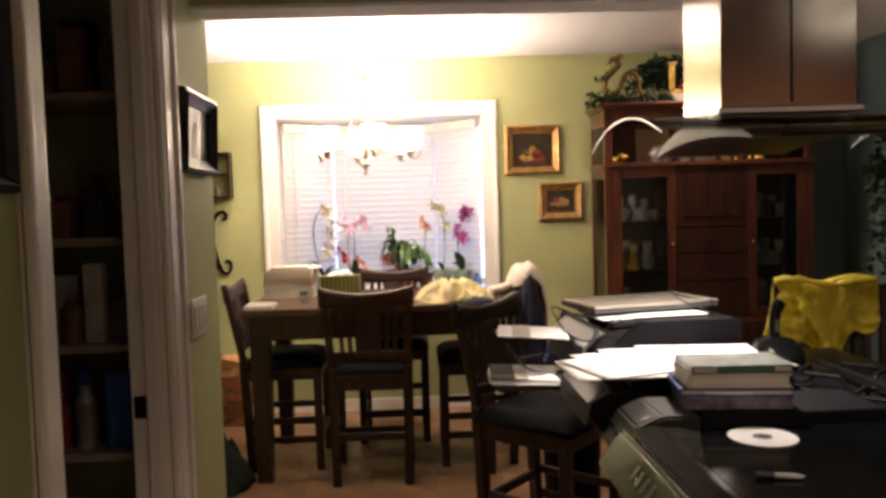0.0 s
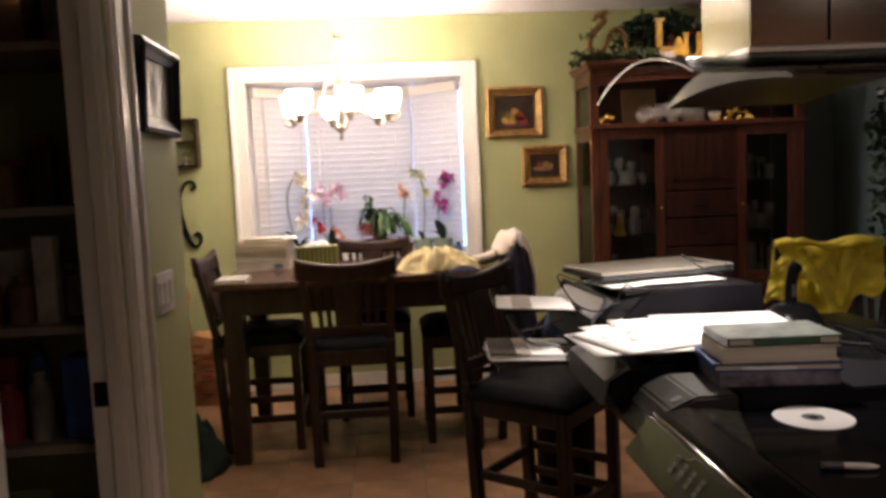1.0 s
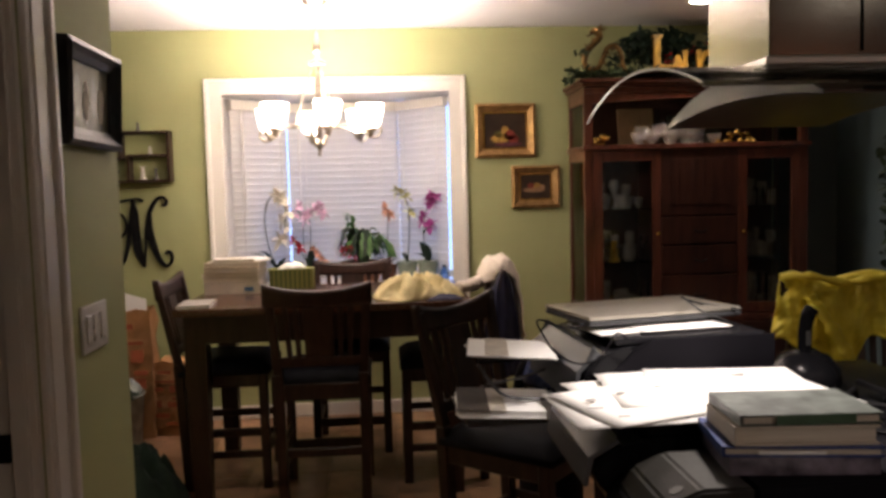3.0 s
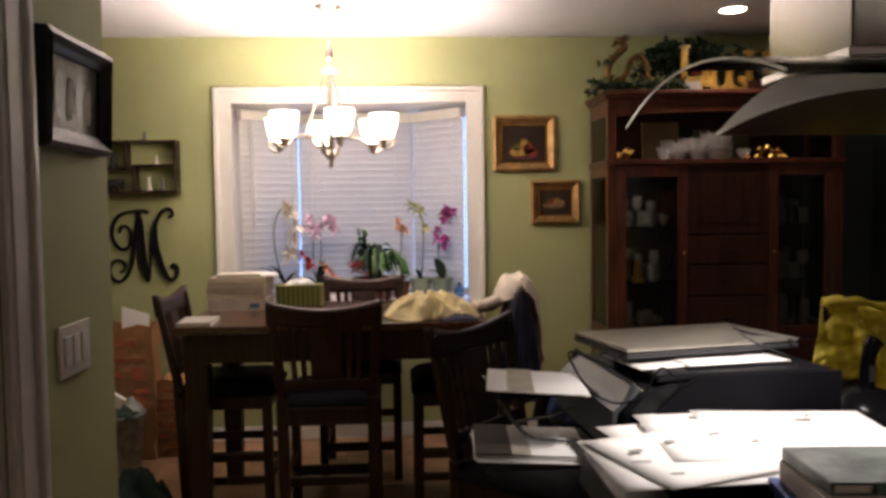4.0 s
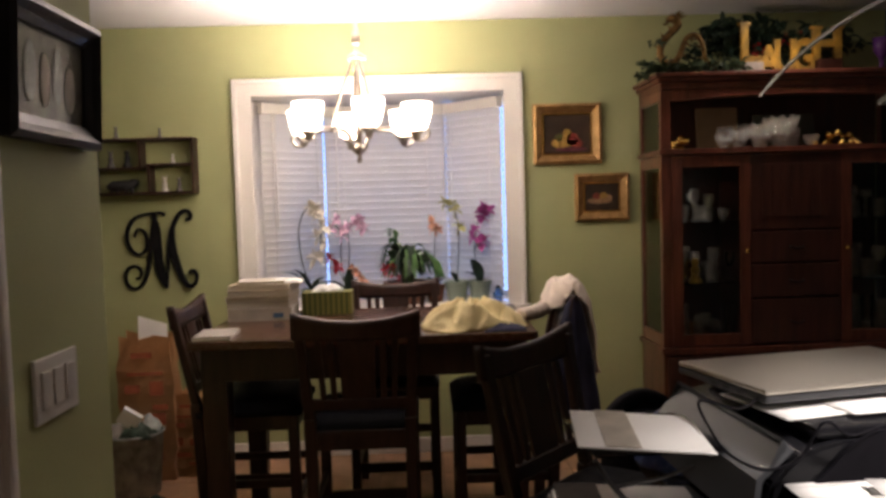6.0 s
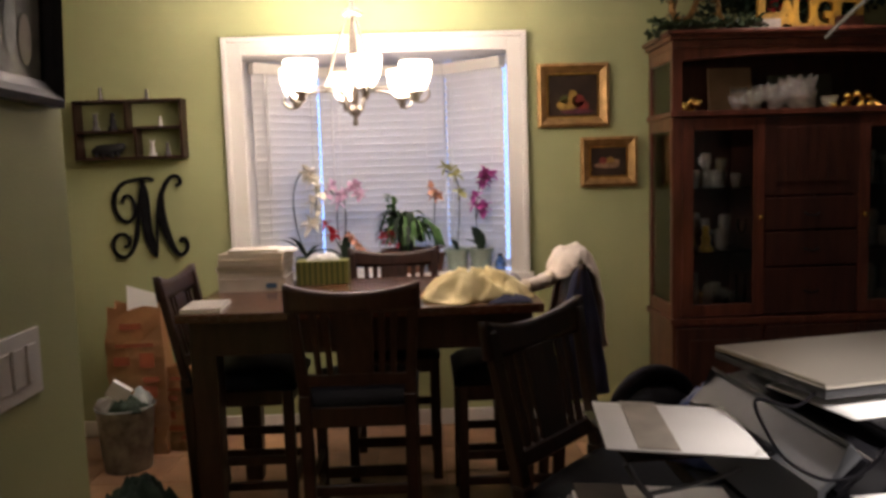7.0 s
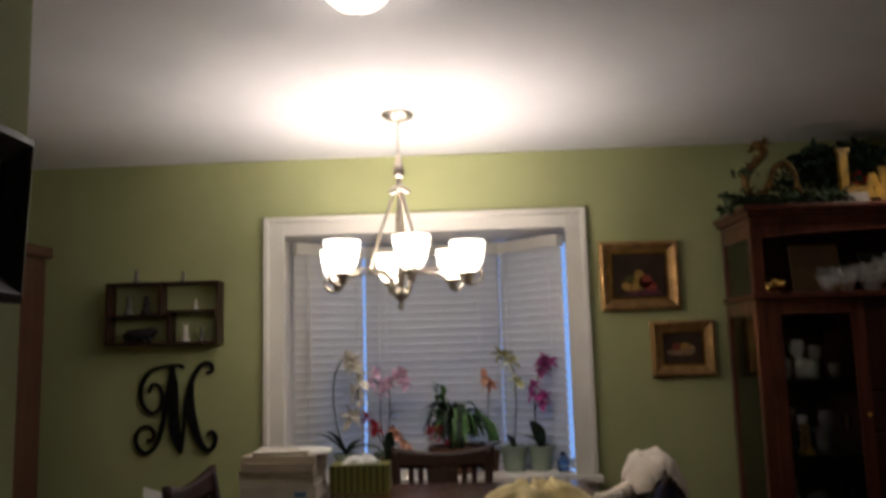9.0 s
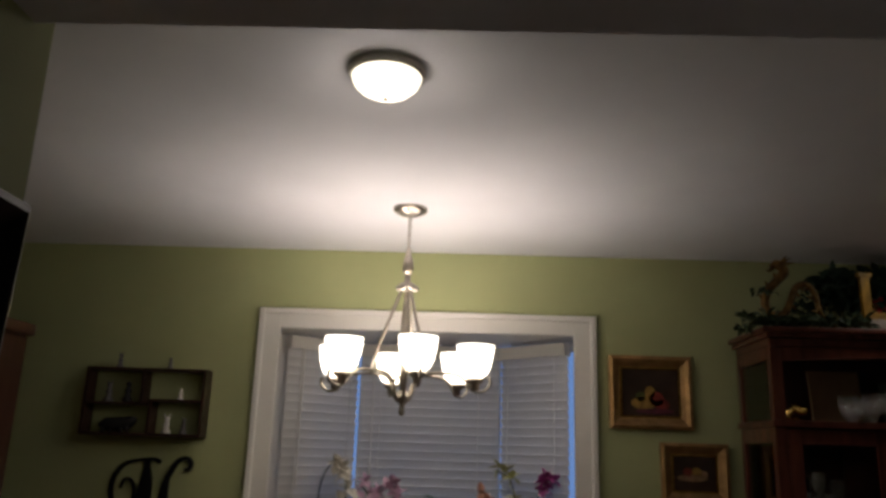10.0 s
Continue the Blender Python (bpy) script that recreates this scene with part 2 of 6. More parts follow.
def crystal_mat(name, haze):
    """Cut glass: see-through with a faceted sparkling gloss."""
    m = bpy.data.materials.new(name)
    m.use_nodes = True
    nt = m.node_tree
    n, l = nt.nodes, nt.links
    n.remove(n["Principled BSDF"])
    tr, gl, mx, vo, bp, co = (n.new("ShaderNode" + s) for s in ("BsdfTransparent", "BsdfGlossy", "MixShader", "TexVoronoi", "Bump", "TexCoord"))
    tr.inputs[0].default_value = (0.95, 0.95, 0.94, 1)
    gl.inputs[0].default_value = (0.9, 0.9, 0.88, 1)
    gl.inputs["Roughness"].default_value = 0.06
    vo.inputs["Scale"].default_value = 85
    bp.inputs["Strength"].default_value, bp.inputs["Distance"].default_value = 1.0, 0.01
    mx.inputs[0].default_value = 0.30
    l.new(co.outputs["Object"], vo.inputs["Vector"])
    l.new(vo.outputs["Distance"], bp.inputs["Height"])
    l.new(bp.outputs[0], gl.inputs["Normal"])
    l.new(tr.outputs[0], mx.inputs[1])
    l.new(gl.outputs[0], mx.inputs[2])
    df, my = n.new("ShaderNodeBsdfDiffuse"), n.new("ShaderNodeMixShader")
    df.inputs[0].default_value = (0.8, 0.8, 0.78, 1)
    my.inputs[0].default_value = haze
    l.new(mx.outputs[0], my.inputs[1])
    l.new(df.outputs[0], my.inputs[2])
    l.new(my.outputs[0], n["Material Output"].inputs[0])
    return m


M_CUT = crystal_mat("cut_crystal", 0.05)
# same crystal with more white mixed in, standing in for light behind the doors
M_CUTBRIGHT = crystal_mat("brightened_crystal", 0.24)
M_BLIND = blind_mat("white_blind_slat")


# ---- mesh helpers ----
def box(bm, x0, x1, y0, y1, z0, z1, bevel=0.0, m=None):
    vs = [bm.verts.new(p) for p in ((x0, y0, z0), (x1, y0, z0), (x1, y1, z0), (x0, y1, z0), (x0, y0, z1), (x1, y0, z1), (x1, y1, z1), (x0, y1, z1))]
    fs = [bm.faces.new([vs[i] for i in f]) for f in ((3, 2, 1, 0), (4, 5, 6, 7), (0, 1, 5, 4), (1, 2, 6, 5), (2, 3, 7, 6), (3, 0, 4, 7))]
    if m is not None:
        bmesh.ops.transform(bm, matrix=m, verts=vs)
    if bevel:
        es = list({e for f in fs for e in f.edges})
        bmesh.ops.bevel(bm, geom=es, offset=bevel, segments=2, affect="EDGES", profile=0.6)
    return bm


def cbox(x0, x1, y0, y1, z0, z1, bevel=0.0, m=None):
    return box(bmesh.new(), x0, x1, y0, y1, z0, z1, bevel, m)


def lathe(bm, profile, x=0, y=0, z=0, seg=24, closed=True):
    rings = []
    for r, h in profile:
        if r < 1e-5:
            rings.append([bm.verts.new((x, y, z + h))])
        else:
            rings.append([bm.verts.new((x + r * math.cos(2 * math.pi * k / seg), y + r * math.sin(2 * math.pi * k / seg), z + h)) for k in range(seg)])
    for a, b in zip(rings, rings[1:]):
        for k in range(seg):
            j = (k + 1) % seg
            f = [a[k % len(a)], a[j % len(a)], b[j % len(b)], b[k % len(b)]]
            f = list(dict.fromkeys(f))
            if len(f) > 2:
                bm.faces.new(f)
    return bm


def tube(bm, pts, radius, seg=8, flat=1.0):
    """A tube along points; radius: a number or one for each point."""
    pts = [Vector(p) for p in pts]
    rs = radius if isinstance(radius, (list, tuple)) else [radius] * len(pts)
    rings = []
    side = None
    for i, p in enumerate(pts):
        d = (pts[min(i + 1, len(pts) - 1)] - pts[max(i - 1, 0)]).normalized()
        if side is None:
            ref = Vector((0, 0, 1)) if abs(d.z) < 0.9 else Vector((1, 0, 0))
            side = d.cross(ref).normalized()
        side = (side - d * side.dot(d)).normalized()
        up = d.cross(side)
        rings.append([bm.verts.new(p + rs[i] * (math.cos(2 * math.pi * k / seg) * side + flat * math.sin(2 * math.pi * k / seg) * up)) for k in range(seg)])
    for a, b in zip(rings, rings[1:]):
        for k in range(seg):
            bm.faces.new((a[k], a[(k + 1) % seg], b[(k + 1) % seg], b[k]))
    bm.faces.new(rings[0][::-1])
    bm.faces.new(rings[-1])
    return bm


def curve_pts(ctrl, n=6):
    """A smooth line through control points."""
    c = [Vector(p) for p in ctrl]
    out = []
    for i in range(len(c) - 1):
        p0, p1, p2, p3 = c[max(i - 1, 0)], c[i], c[i + 1], c[min(i + 2, len(c) - 1)]
        for k in range(n):
            t = k / n
            out.append(0.5 * (2 * p1 + (p2 - p0) * t + (2 * p0 - 5 * p1 + 4 * p2 - p3) * t * t + (3 * p1 - p0 - 3 * p2 + p3) * t ** 3))
    out.append(c[-1])
    return out


def sheet(bm, f, nu, nv, thick=0.004):
    g = [[bm.verts.new(f(i / nu, j / nv)) for j in range(nv + 1)] for i in range(nu + 1)]
    fs = [bm.faces.new((g[i][j], g[i + 1][j], g[i + 1][j + 1], g[i][j + 1])) for i in range(nu) for j in range(nv)]
    if thick:
        bmesh.ops.recalc_face_normals(bm, faces=fs)
        bmesh.ops.solidify(bm, geom=fs, thickness=thick)
    return bm


def mesh_object(name, bm, material, smooth=False):
    me = bpy.data.meshes.new(name)
    bm.normal_update()
    bm.to_mesh(me)
    bm.free()
    if smooth:
        for p in me.polygons:
            p.use_smooth = True
    me.materials.append(material)
    return new(name, me)


def part(name, bm, material, parent, label="", smooth=False):
    ob = mesh_object(name, bm, material, smooth)
    ob.parent = parent
    if label:
        tagged(ob, label)
    return ob


def thing(name, label, category, m=None, group="", kind=""):
    ob = new(name)
    ob.empty_display_size = 0.05
    if m is not None:
        ob.matrix_basis = m
    return tagged(ob, label, category, group, kind)


def solid(name, bm, material, label, category, group="", kind="", m=None, smooth=False):
    ob = mesh_object(name, bm, material, smooth)
    if m is not None:
        ob.matrix_basis = m
    return tagged(ob, label, category, group, kind)


def structure(name, bm, material, label, category):
    return solid(name, bm, material, label, category, kind="structure")


# ---- the rooms' shell ----
CEIL = 2.44
BACK = 5.48
LW = -0.675        # face of the partition with the pantry door
LT = 0.095         # its thickness
XL, XR, YN = -3.6, 3.05, -1.6
WX0, WX1, WZ0, WZ1 = -0.93, 0.49, 0.84, 2.045   # bay opening
DY0, DY1, DZ = 1.55, 2.215, 2.03                 # pantry door opening
END = 2.780                                       # where the partition ends

structure("floor", cbox(XL - 0.2, XR + 0.2, YN - 0.2, BACK + 0.15, -0.12, -0.004), M_GROUT, "tan square floor tiles with dull grout", "floor")
structure("ceiling", cbox(XL - 0.2, XR + 0.2, YN - 0.2, BACK + 0.15, CEIL, CEIL + 0.1), M_CEIL, "off-white textured plaster ceiling", "ceiling")
bm = bmesh.new()
box(bm, XL - 0.2, WX0 - 0.05, BACK, BACK + 0.15, 0, CEIL)
box(bm, WX1 + 0.05, 2.66, BACK, BACK + 0.15, 0, CEIL)
box(bm, WX0 - 0.05, WX1 + 0.05, BACK, BACK + 0.15, 0, WZ0 - 0.03)
box(bm, WX0 - 0.05, WX1 + 0.05, BACK, BACK + 0.15, WZ1 + 0.03, CEIL)
structure("wall_north", bm, M_WALL, "light green painted wall with bay window", "wall")
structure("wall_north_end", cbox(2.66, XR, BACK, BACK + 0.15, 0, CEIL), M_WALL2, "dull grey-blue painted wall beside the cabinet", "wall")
structure("wall_west", cbox(XL - 0.15, XL, END - LT, BACK, 0, CEIL), M_WALL, "green painted dining room side wall", "wall")
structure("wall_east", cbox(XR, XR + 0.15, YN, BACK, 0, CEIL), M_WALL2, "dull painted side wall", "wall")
structure("wall_south", cbox(XL, XR, YN - 0.15, YN, 0, CEIL), M_WALL, "green painted kitchen wall", "wall")
bm = bmesh.new()
box(bm, LW - LT, LW, YN, DY0, 0, CEIL)
box(bm, LW - LT, LW, DY1, END, 0, CEIL)
box(bm, LW - LT, LW, DY0, DY1, DZ, CEIL)
structure("wall_partition", bm, M_WALL, "green painted partition wall with pantry doorway", "wall")
bm = bmesh.new()
box(bm, XL, LW - LT, END - LT, END, 0, CEIL)
structure("wall_pantry_back", bm, M_WALL, "green painted wall behind the pantry", "wall")
structure("header_beam", cbox(LW, XR, END - 0.190, END - 0.050, 2.072, CEIL), M_WALL, "green painted drop header between kitchen and dining room", "header")
structure("header_soffit", cbox(LW, XR, END - 0.192, END - 0.048, 2.060, 2.072), M_CEIL, "off-white underside of the drop header", "header")
for x0, x1 in ((XL, 1.245), (2.62, XR)):
    structure("baseboard", cbox(x0, x1, BACK - 0.014, BACK, 0, 0.085, 0.004), M_TRIM, "white painted baseboard", "baseboard")
structure("baseboard", cbox(LW, LW + 0.014, DY1 + 0.11, END, 0, 0.085, 0.004), M_TRIM, "white painted baseboard", "baseboard")
structure("baseboard", cbox(LW, LW + 0.014, YN, DY0 - 0.1, 0, 0.085, 0.004), M_TRIM, "white painted baseboard", "baseboard")

# pantry doorway
door = thing("doorway_1", "white painted pantry door casing, no door leaf seen", "doorway", kind="structure")


def casing(y0, y1, flip):
    bm = cbox(LW, LW + 0.016, y0, y1, 0, DZ + 0.10, 0.004)
    a, b = (y0, y0 + 0.03) if flip else (y1 - 0.03, y1)
    box(bm, LW, LW + 0.03, a, b, 0, DZ + 0.10, 0.009)
    c, d = (y0 + 0.035, y1 - 0.02) if flip else (y0 + 0.02, y1 - 0.035)
    box(bm, LW, LW + 0.021, c, d, 0, DZ + 0.09, 0.004)
    return bm


part("casing", casing(DY0 - 0.10, DY0 - 0.005, True), M_TRIM, door)
part("casing", casing(DY1 + 0.005, DY1 + 0.125, False), M_TRIM, door)
part("head_casing", cbox(LW, LW + 0.02, DY0 - 0.005, DY1 + 0.005, DZ + 0.002, DZ + 0.10, 0.005), M_TRIM, door)
part("jamb", cbox(LW - LT, LW - 0.001, DY1 - 0.02, DY1 + 0.002, 0, DZ), M_TRIM, door)
part("jamb", cbox(LW - LT, LW - 0.001, DY0 - 0.002, DY0 + 0.02, 0, DZ), M_TRIM, door)
part("head_jamb", cbox(LW - LT, LW - 0.001, DY0 + 0.02, DY1 - 0.02, DZ - 0.02, DZ), M_TRIM, door)
part("door_stop", cbox(LW - 0.050, LW - 0.015, DY1 - 0.033, DY1 - 0.02, 0, DZ - 0.02, 0.003), M_TRIM, door)
part("strike_plate", cbox(LW - 0.088, LW - 0.055, DY1 - 0.024, DY1 - 0.0195, 0.855, 0.917, 0.001), M_IRON, door, "dark metal strike plate")

# ---- pantry shelves and their contents ----
PX0, PX1, PY0, PY1 = -1.42, LW - LT, 1.45, END - LT
SHELVES = (1.765, 1.352, 1.044, 0.728)
for z in SHELVES:
    solid("pantry_shelf", cbox(PX0, PX1 - 0.002, 2.30, PY1, z - 0.022, z, 0.002), M_SHELFWOOD, "brown painted pantry shelf", "shelf", group="pantry shelves")
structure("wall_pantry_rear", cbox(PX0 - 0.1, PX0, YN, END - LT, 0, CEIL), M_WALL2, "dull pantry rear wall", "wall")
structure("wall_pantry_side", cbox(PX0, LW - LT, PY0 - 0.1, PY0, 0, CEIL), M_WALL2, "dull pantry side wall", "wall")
rnd = random.Random(4)
PANTRY = [mat("pantry_" + n, c, 0.5, vary=0.4, scale=12) for n, c in (("maroon", (0.22, 0.03, 0.03)), ("blue", (0.03, 0.08, 0.30)), ("brown", (0.16, 0.08, 0.045)), ("grey", (0.20, 0.19, 0.18)), ("white", (0.48, 0.45, 0.42)), ("dark", (0.03, 0.03, 0.03)))]
for z in SHELVES + (0.30,):
    for row in (2.345, 2.46):
        x = PX0 + 0.05
        while x < PX1 - 0.11:
            w, h = rnd.uniform(0.05, 0.11), rnd.uniform(0.10, 0.24)
            if rnd.random() < 0.5:
                r = w / 2
                solid("jar", lathe(bmesh.new(), [(0, 0), (r, 0), (r, h * 0.75), (r * 0.55, h * 0.88), (r * 0.55, h), (0, h)], seg=16), rnd.choice(PANTRY), "jar or bottle standing on a pantry shelf", "jar", "pantry goods", m=pose(x + r, row + r, z), smooth=False)
            else:
                solid("food_box", cbox(0, w, 0, w * 0.9, 0, h, 0.003), rnd.choice(PANTRY), "cardboard food box on a pantry shelf", "box", "pantry goods", m=pose(x, row, z, 0, 0, rnd.uniform(-3, 3)))
            x += w + rnd.uniform(0.012, 0.05)
solid("pantry_shelf", cbox(PX0, PX1 - 0.002, 2.30, PY1, 0.278, 0.30, 0.002), M_SHELFWOOD, "brown painted pantry shelf", "shelf", group="pantry shelves")

# ---- switch plate, pictures on the partition ----
sw = thing("light_switch", "white three-gang rocker light switch plate on the green wall", "light switch", pose(LW, 2.532, 1.088, 0, 0, 90))
part("plate", cbox(-0.083, 0.083, -0.007, 0, -0.059, 0.059, 0.003), M_SWITCH, sw)
for k in (-1, 0, 1):
    part("rocker", cbox(-0.017 + 0.046 * k, 0.017 + 0.046 * k, -0.011, -0.006, -0.034, 0.034, 0.002), M_SWITCH, sw)


def framed(name, label, w, h, m, border, depth, mf, mp, lip=None, shapes=()):
    """A picture frame seen from -y, w by h; shapes: flat pieces of the painting (x, z, rx, rz, material)."""
    f = thing(name, label, "picture", m)
    bm = bmesh.new()
    steps = ((0.0, depth), (border * 0.30, depth * 1.25), (border * 0.62, depth * 0.8), (border, depth * 0.45))
    loops = []
    for inset, d in ((0.0, 0.0),) + steps:
        a, b = w / 2 - inset, h / 2 - inset
        loops.append([bm.verts.new(p) for p in ((-a, -d, -b), (a, -d, -b), (a, -d, b), (-a, -d, b))])
    a, b = w / 2 - border, h / 2 - border
    loops.append([bm.verts.new(p) for p in ((-a, -0.002, -b), (a, -0.002, -b), (a, -0.002, b), (-a, -0.002, b))])
    for p, q in zip(loops, loops[1:]):
        for k in range(4):
            bm.faces.new((p[k], p[(k + 1) % 4], q[(k + 1) % 4], q[k]))
    part("frame", bm, mf, f)
    if lip:
        bm = bmesh.new()
        t = border * 0.16
        for x0, x1, z0, z1 in ((-a, a, b - t, b), (-a, a, -b, -b + t), (-a, -a + t, -b + t, b - t), (a - t, a, -b + t, b - t)):
            box(bm, x0, x1, -depth * 0.5, -0.003, z0, z1)
        part("inner_lip", bm, lip, f)
    part("picture_sheet", cbox(-a, a, -0.006, -0.003, -b, b), mp, f)
    for x, z, rx, rz, mm in shapes:
        bm = bmesh.new()
        vs = [bm.verts.new((x + rx * math.cos(k * math.pi / 8), -0.0075, z + rz * math.sin(k * math.pi / 8))) for k in range(16)]
        bm.faces.new(vs)
        part("painted_shape", bm, mm, f)
    return f


framed("framed_print", "black lacquered frame with a muted print, on the partition", 0.360, 0.250, pose(LW + 0.0055, 2.558, 1.664, 2.4, 0, 90), 0.045, 0.027, M_BLACKFR, M_PRINT, shapes=((-0.075, 0.0, 0.022, 0.055, M_BOOKGREY), (-0.02, -0.01, 0.018, 0.05, M_PAPERTAN), (0.03, 0.005, 0.02, 0.055, M_BOOKGREY), (0.08, -0.015, 0.022, 0.045, M_PAPERTAN)))
framed("framed_print", "large black frame with a colour print beside the doorway", 0.42, 0.42, pose(LW, 1.20, 1.665, 0, 0, 90), 0.045, 0.03, M_BLACKFR, M_PRINT2)

P_YEL, P_RED, P_TAN, P_GRN, P_PLM = (mat("oil_" + n, c, 0.4, vary=0.4, scale=30) for n, c in (("yellow", (0.36, 0.22, 0.05)), ("red", (0.24, 0.04, 0.03)), ("tan", (0.33, 0.20, 0.11)), ("green", (0.10, 0.11, 0.03)), ("plum", (0.12, 0.03, 0.05))))
framed("still_life_painting", "gilt framed still life of fruit in dark oils", 0.385, 0.338, pose(0.840, BACK, 1.790), 0.052, 0.028, M_GOLD, M_CANVAS, M_BRASS,
       [(-0.03, -0.05, 0.060, 0.030, P_YEL), (0.03, -0.03, 0.035, 0.034, P_RED), (0.055, -0.055, 0.034, 0.026, P_RED), (0.0, 0.0, 0.025, 0.03, P_YEL), (-0.045, -0.02, 0.024, 0.022, P_GRN), (0.02, -0.085, 0.09, 0.012, P_PLM)])
framed("still_life_painting", "small gilt framed still life in dark oils", 0.308, 0.268, pose(1.030, BACK, 1.430), 0.050, 0.028, M_GOLD, M_CANVAS, M_BRASS,
       [(-0.01, -0.02, 0.07, 0.016, P_TAN), (-0.03, 0.005, 0.022, 0.02, P_RED), (0.01, 0.005, 0.024, 0.022, P_YEL), (0.04, -0.005, 0.02, 0.018, P_TAN)])

# ---- shadow box shelf and script letter on the far wall ----
SX0, SX1, SZ0, SZ1, SD = -1.80, -1.235, 1.515, 1.825, 0.095
shelf = thing("wall_shelf", "dark wooden shadow box shelf with stepped compartments", "wall shelf")
for n, c in (("top_board", (SX0, SX1, SZ1 - 0.014, SZ1)), ("bottom_board", (SX0, SX1, SZ0, SZ0 + 0.014)), ("side_board", (SX0, SX0 + 0.014, SZ0 + 0.014, SZ1 - 0.014)), ("side_board", (SX1 - 0.014, SX1, SZ0 + 0.014, SZ1 - 0.014)),
             ("ledge", (SX0 + 0.014, -1.535, 1.655, 1.667)), ("divider", (-1.535, -1.523, 1.655, SZ1 - 0.014)), ("ledge", (-1.478, SX1 - 0.014, 1.672, 1.684)), ("divider", (-1.490, -1.478, SZ0 + 0.014, 1.684))):
    part(n, cbox(c[0], c[1], BACK - SD, BACK, c[2], c[3], 0.001), M_DARKWOOD, shelf)


def figurine(name, label, x, y, z, h, material, horns=True, seed=0):
    r = random.Random(seed)
    bm = lathe(bmesh.new(), [(0, 0), (h * 0.22, 0), (h * 0.24, h * 0.08), (h * 0.12, h * 0.3), (h * 0.16, h * 0.5), (h * 0.08, h * 0.62), (h * 0.13, h * 0.74), (h * 0.1, h * 0.85), (0, h * 0.88)], seg=12)
    if horns:
        for s in (-1, 1):
            tube(bm, [(0.02 * s * h, 0, h * 0.8), (0.12 * s * h, 0, h * 0.9), (0.16 * s * h, 0, h)], [h * 0.05, h * 0.045, h * 0.02], 6)
    return solid(name, bm, material, label, "figurine", m=pose(x, y, z, 0, 0, r.uniform(-30, 30)), smooth=True)


M_FIGG = mat("grey_resin", (0.13, 0.12, 0.11), 0.6, vary=0.4, scale=30)
M_FIGW = mat("white_porcelain", (0.60, 0.57, 0.52), 0.3, vary=0.1, scale=30)
figurine("figurine", "small dark resin figurine on the wall shelf", -1.665, BACK - 0.05, SZ1, 0.075, M_FIGG, True, 1)
figurine("figurine", "small pale resin figurine on the wall shelf", -1.425, BACK - 0.05, SZ1, 0.065, M_FIGG, False, 2)
figurine("figurine", "dark figurine in a shelf compartment", -1.70, BACK - 0.05, 1.667, 0.10, M_FIGG, True, 3)
figurine("figurine", "dark figurine in a shelf compartment", -1.61, BACK - 0.05, 1.667, 0.11, M_BLACK, False, 4)
figurine("figurine", "small porcelain figurine in a shelf compartment", -1.36, BACK - 0.05, 1.684, 0.06, M_FIGW, False, 5)
figurine("figurine", "small porcelain figurine in a shelf compartment", -1.41, BACK - 0.05, SZ0 + 0.014, 0.09, M_FIGW, True, 6)
figurine("figurine", "small dark figurine in a shelf compartment", -1.33, BACK - 0.05, SZ0 + 0.014, 0.08, M_FIGG, True, 7)
# a lying animal ornament
bm = tube(bmesh.new(), [(-0.08, 0, 0.03), (-0.05, 0, 0.036), (0.0, 0, 0.036), (0.05, 0, 0.042), (0.07, 0, 0.055), (0.09, 0, 0.06)], [0.012, 0.03, 0.034, 0.03, 0.024, 0.012], 10)
for lx in (-0.055, -0.02, 0.03, 0.06):
    tube(bm, [(lx, -0.012, 0.03), (lx, -0.02, 0.0)], 0.009, 6)
solid("animal_ornament", bm, M_BLACK, "black animal ornament lying in the wall shelf", "ornament", m=pose(-1.645, BACK - 0.05, SZ0 + 0.0145), smooth=True)

STROKES = (
    (((186, 403), (180, 430), (173, 470), (168, 505), (158, 535), (142, 549), (126, 542), (121, 524), (128, 508), (143, 504), (153, 514), (150, 527), (142, 528)), (9, 8, 8, 9, 8, 7, 7, 7, 7, 6, 6, 6, 6)),
    (((206, 404), (196, 399), (170, 401), (146, 408), (131, 428), (128, 453), (138, 474), (153, 481), (165, 470), (167, 448), (160, 433), (149, 432), (143, 446)), (7, 6, 6, 7, 8, 8, 7, 7, 6, 5, 5, 5, 5)),
    (((182, 402), (189, 430), (188, 470), (191, 510), (199, 535), (204, 549)), (7, 12, 19, 19, 14, 5)),
    (((204, 549), (207, 515), (211, 470), (219, 432), (233, 405), (246, 396), (256, 400), (257, 411), (248, 414)), (4, 5, 7, 9, 8, 7, 7, 7, 6)),
    (((220, 430), (218, 465), (225, 500), (237, 532), (250, 547), (262, 540), (265, 524), (257, 515), (251, 521)), (8, 15, 15, 11, 8, 7, 7, 7, 6)),
)
bm = bmesh.new()
K = 0.00277
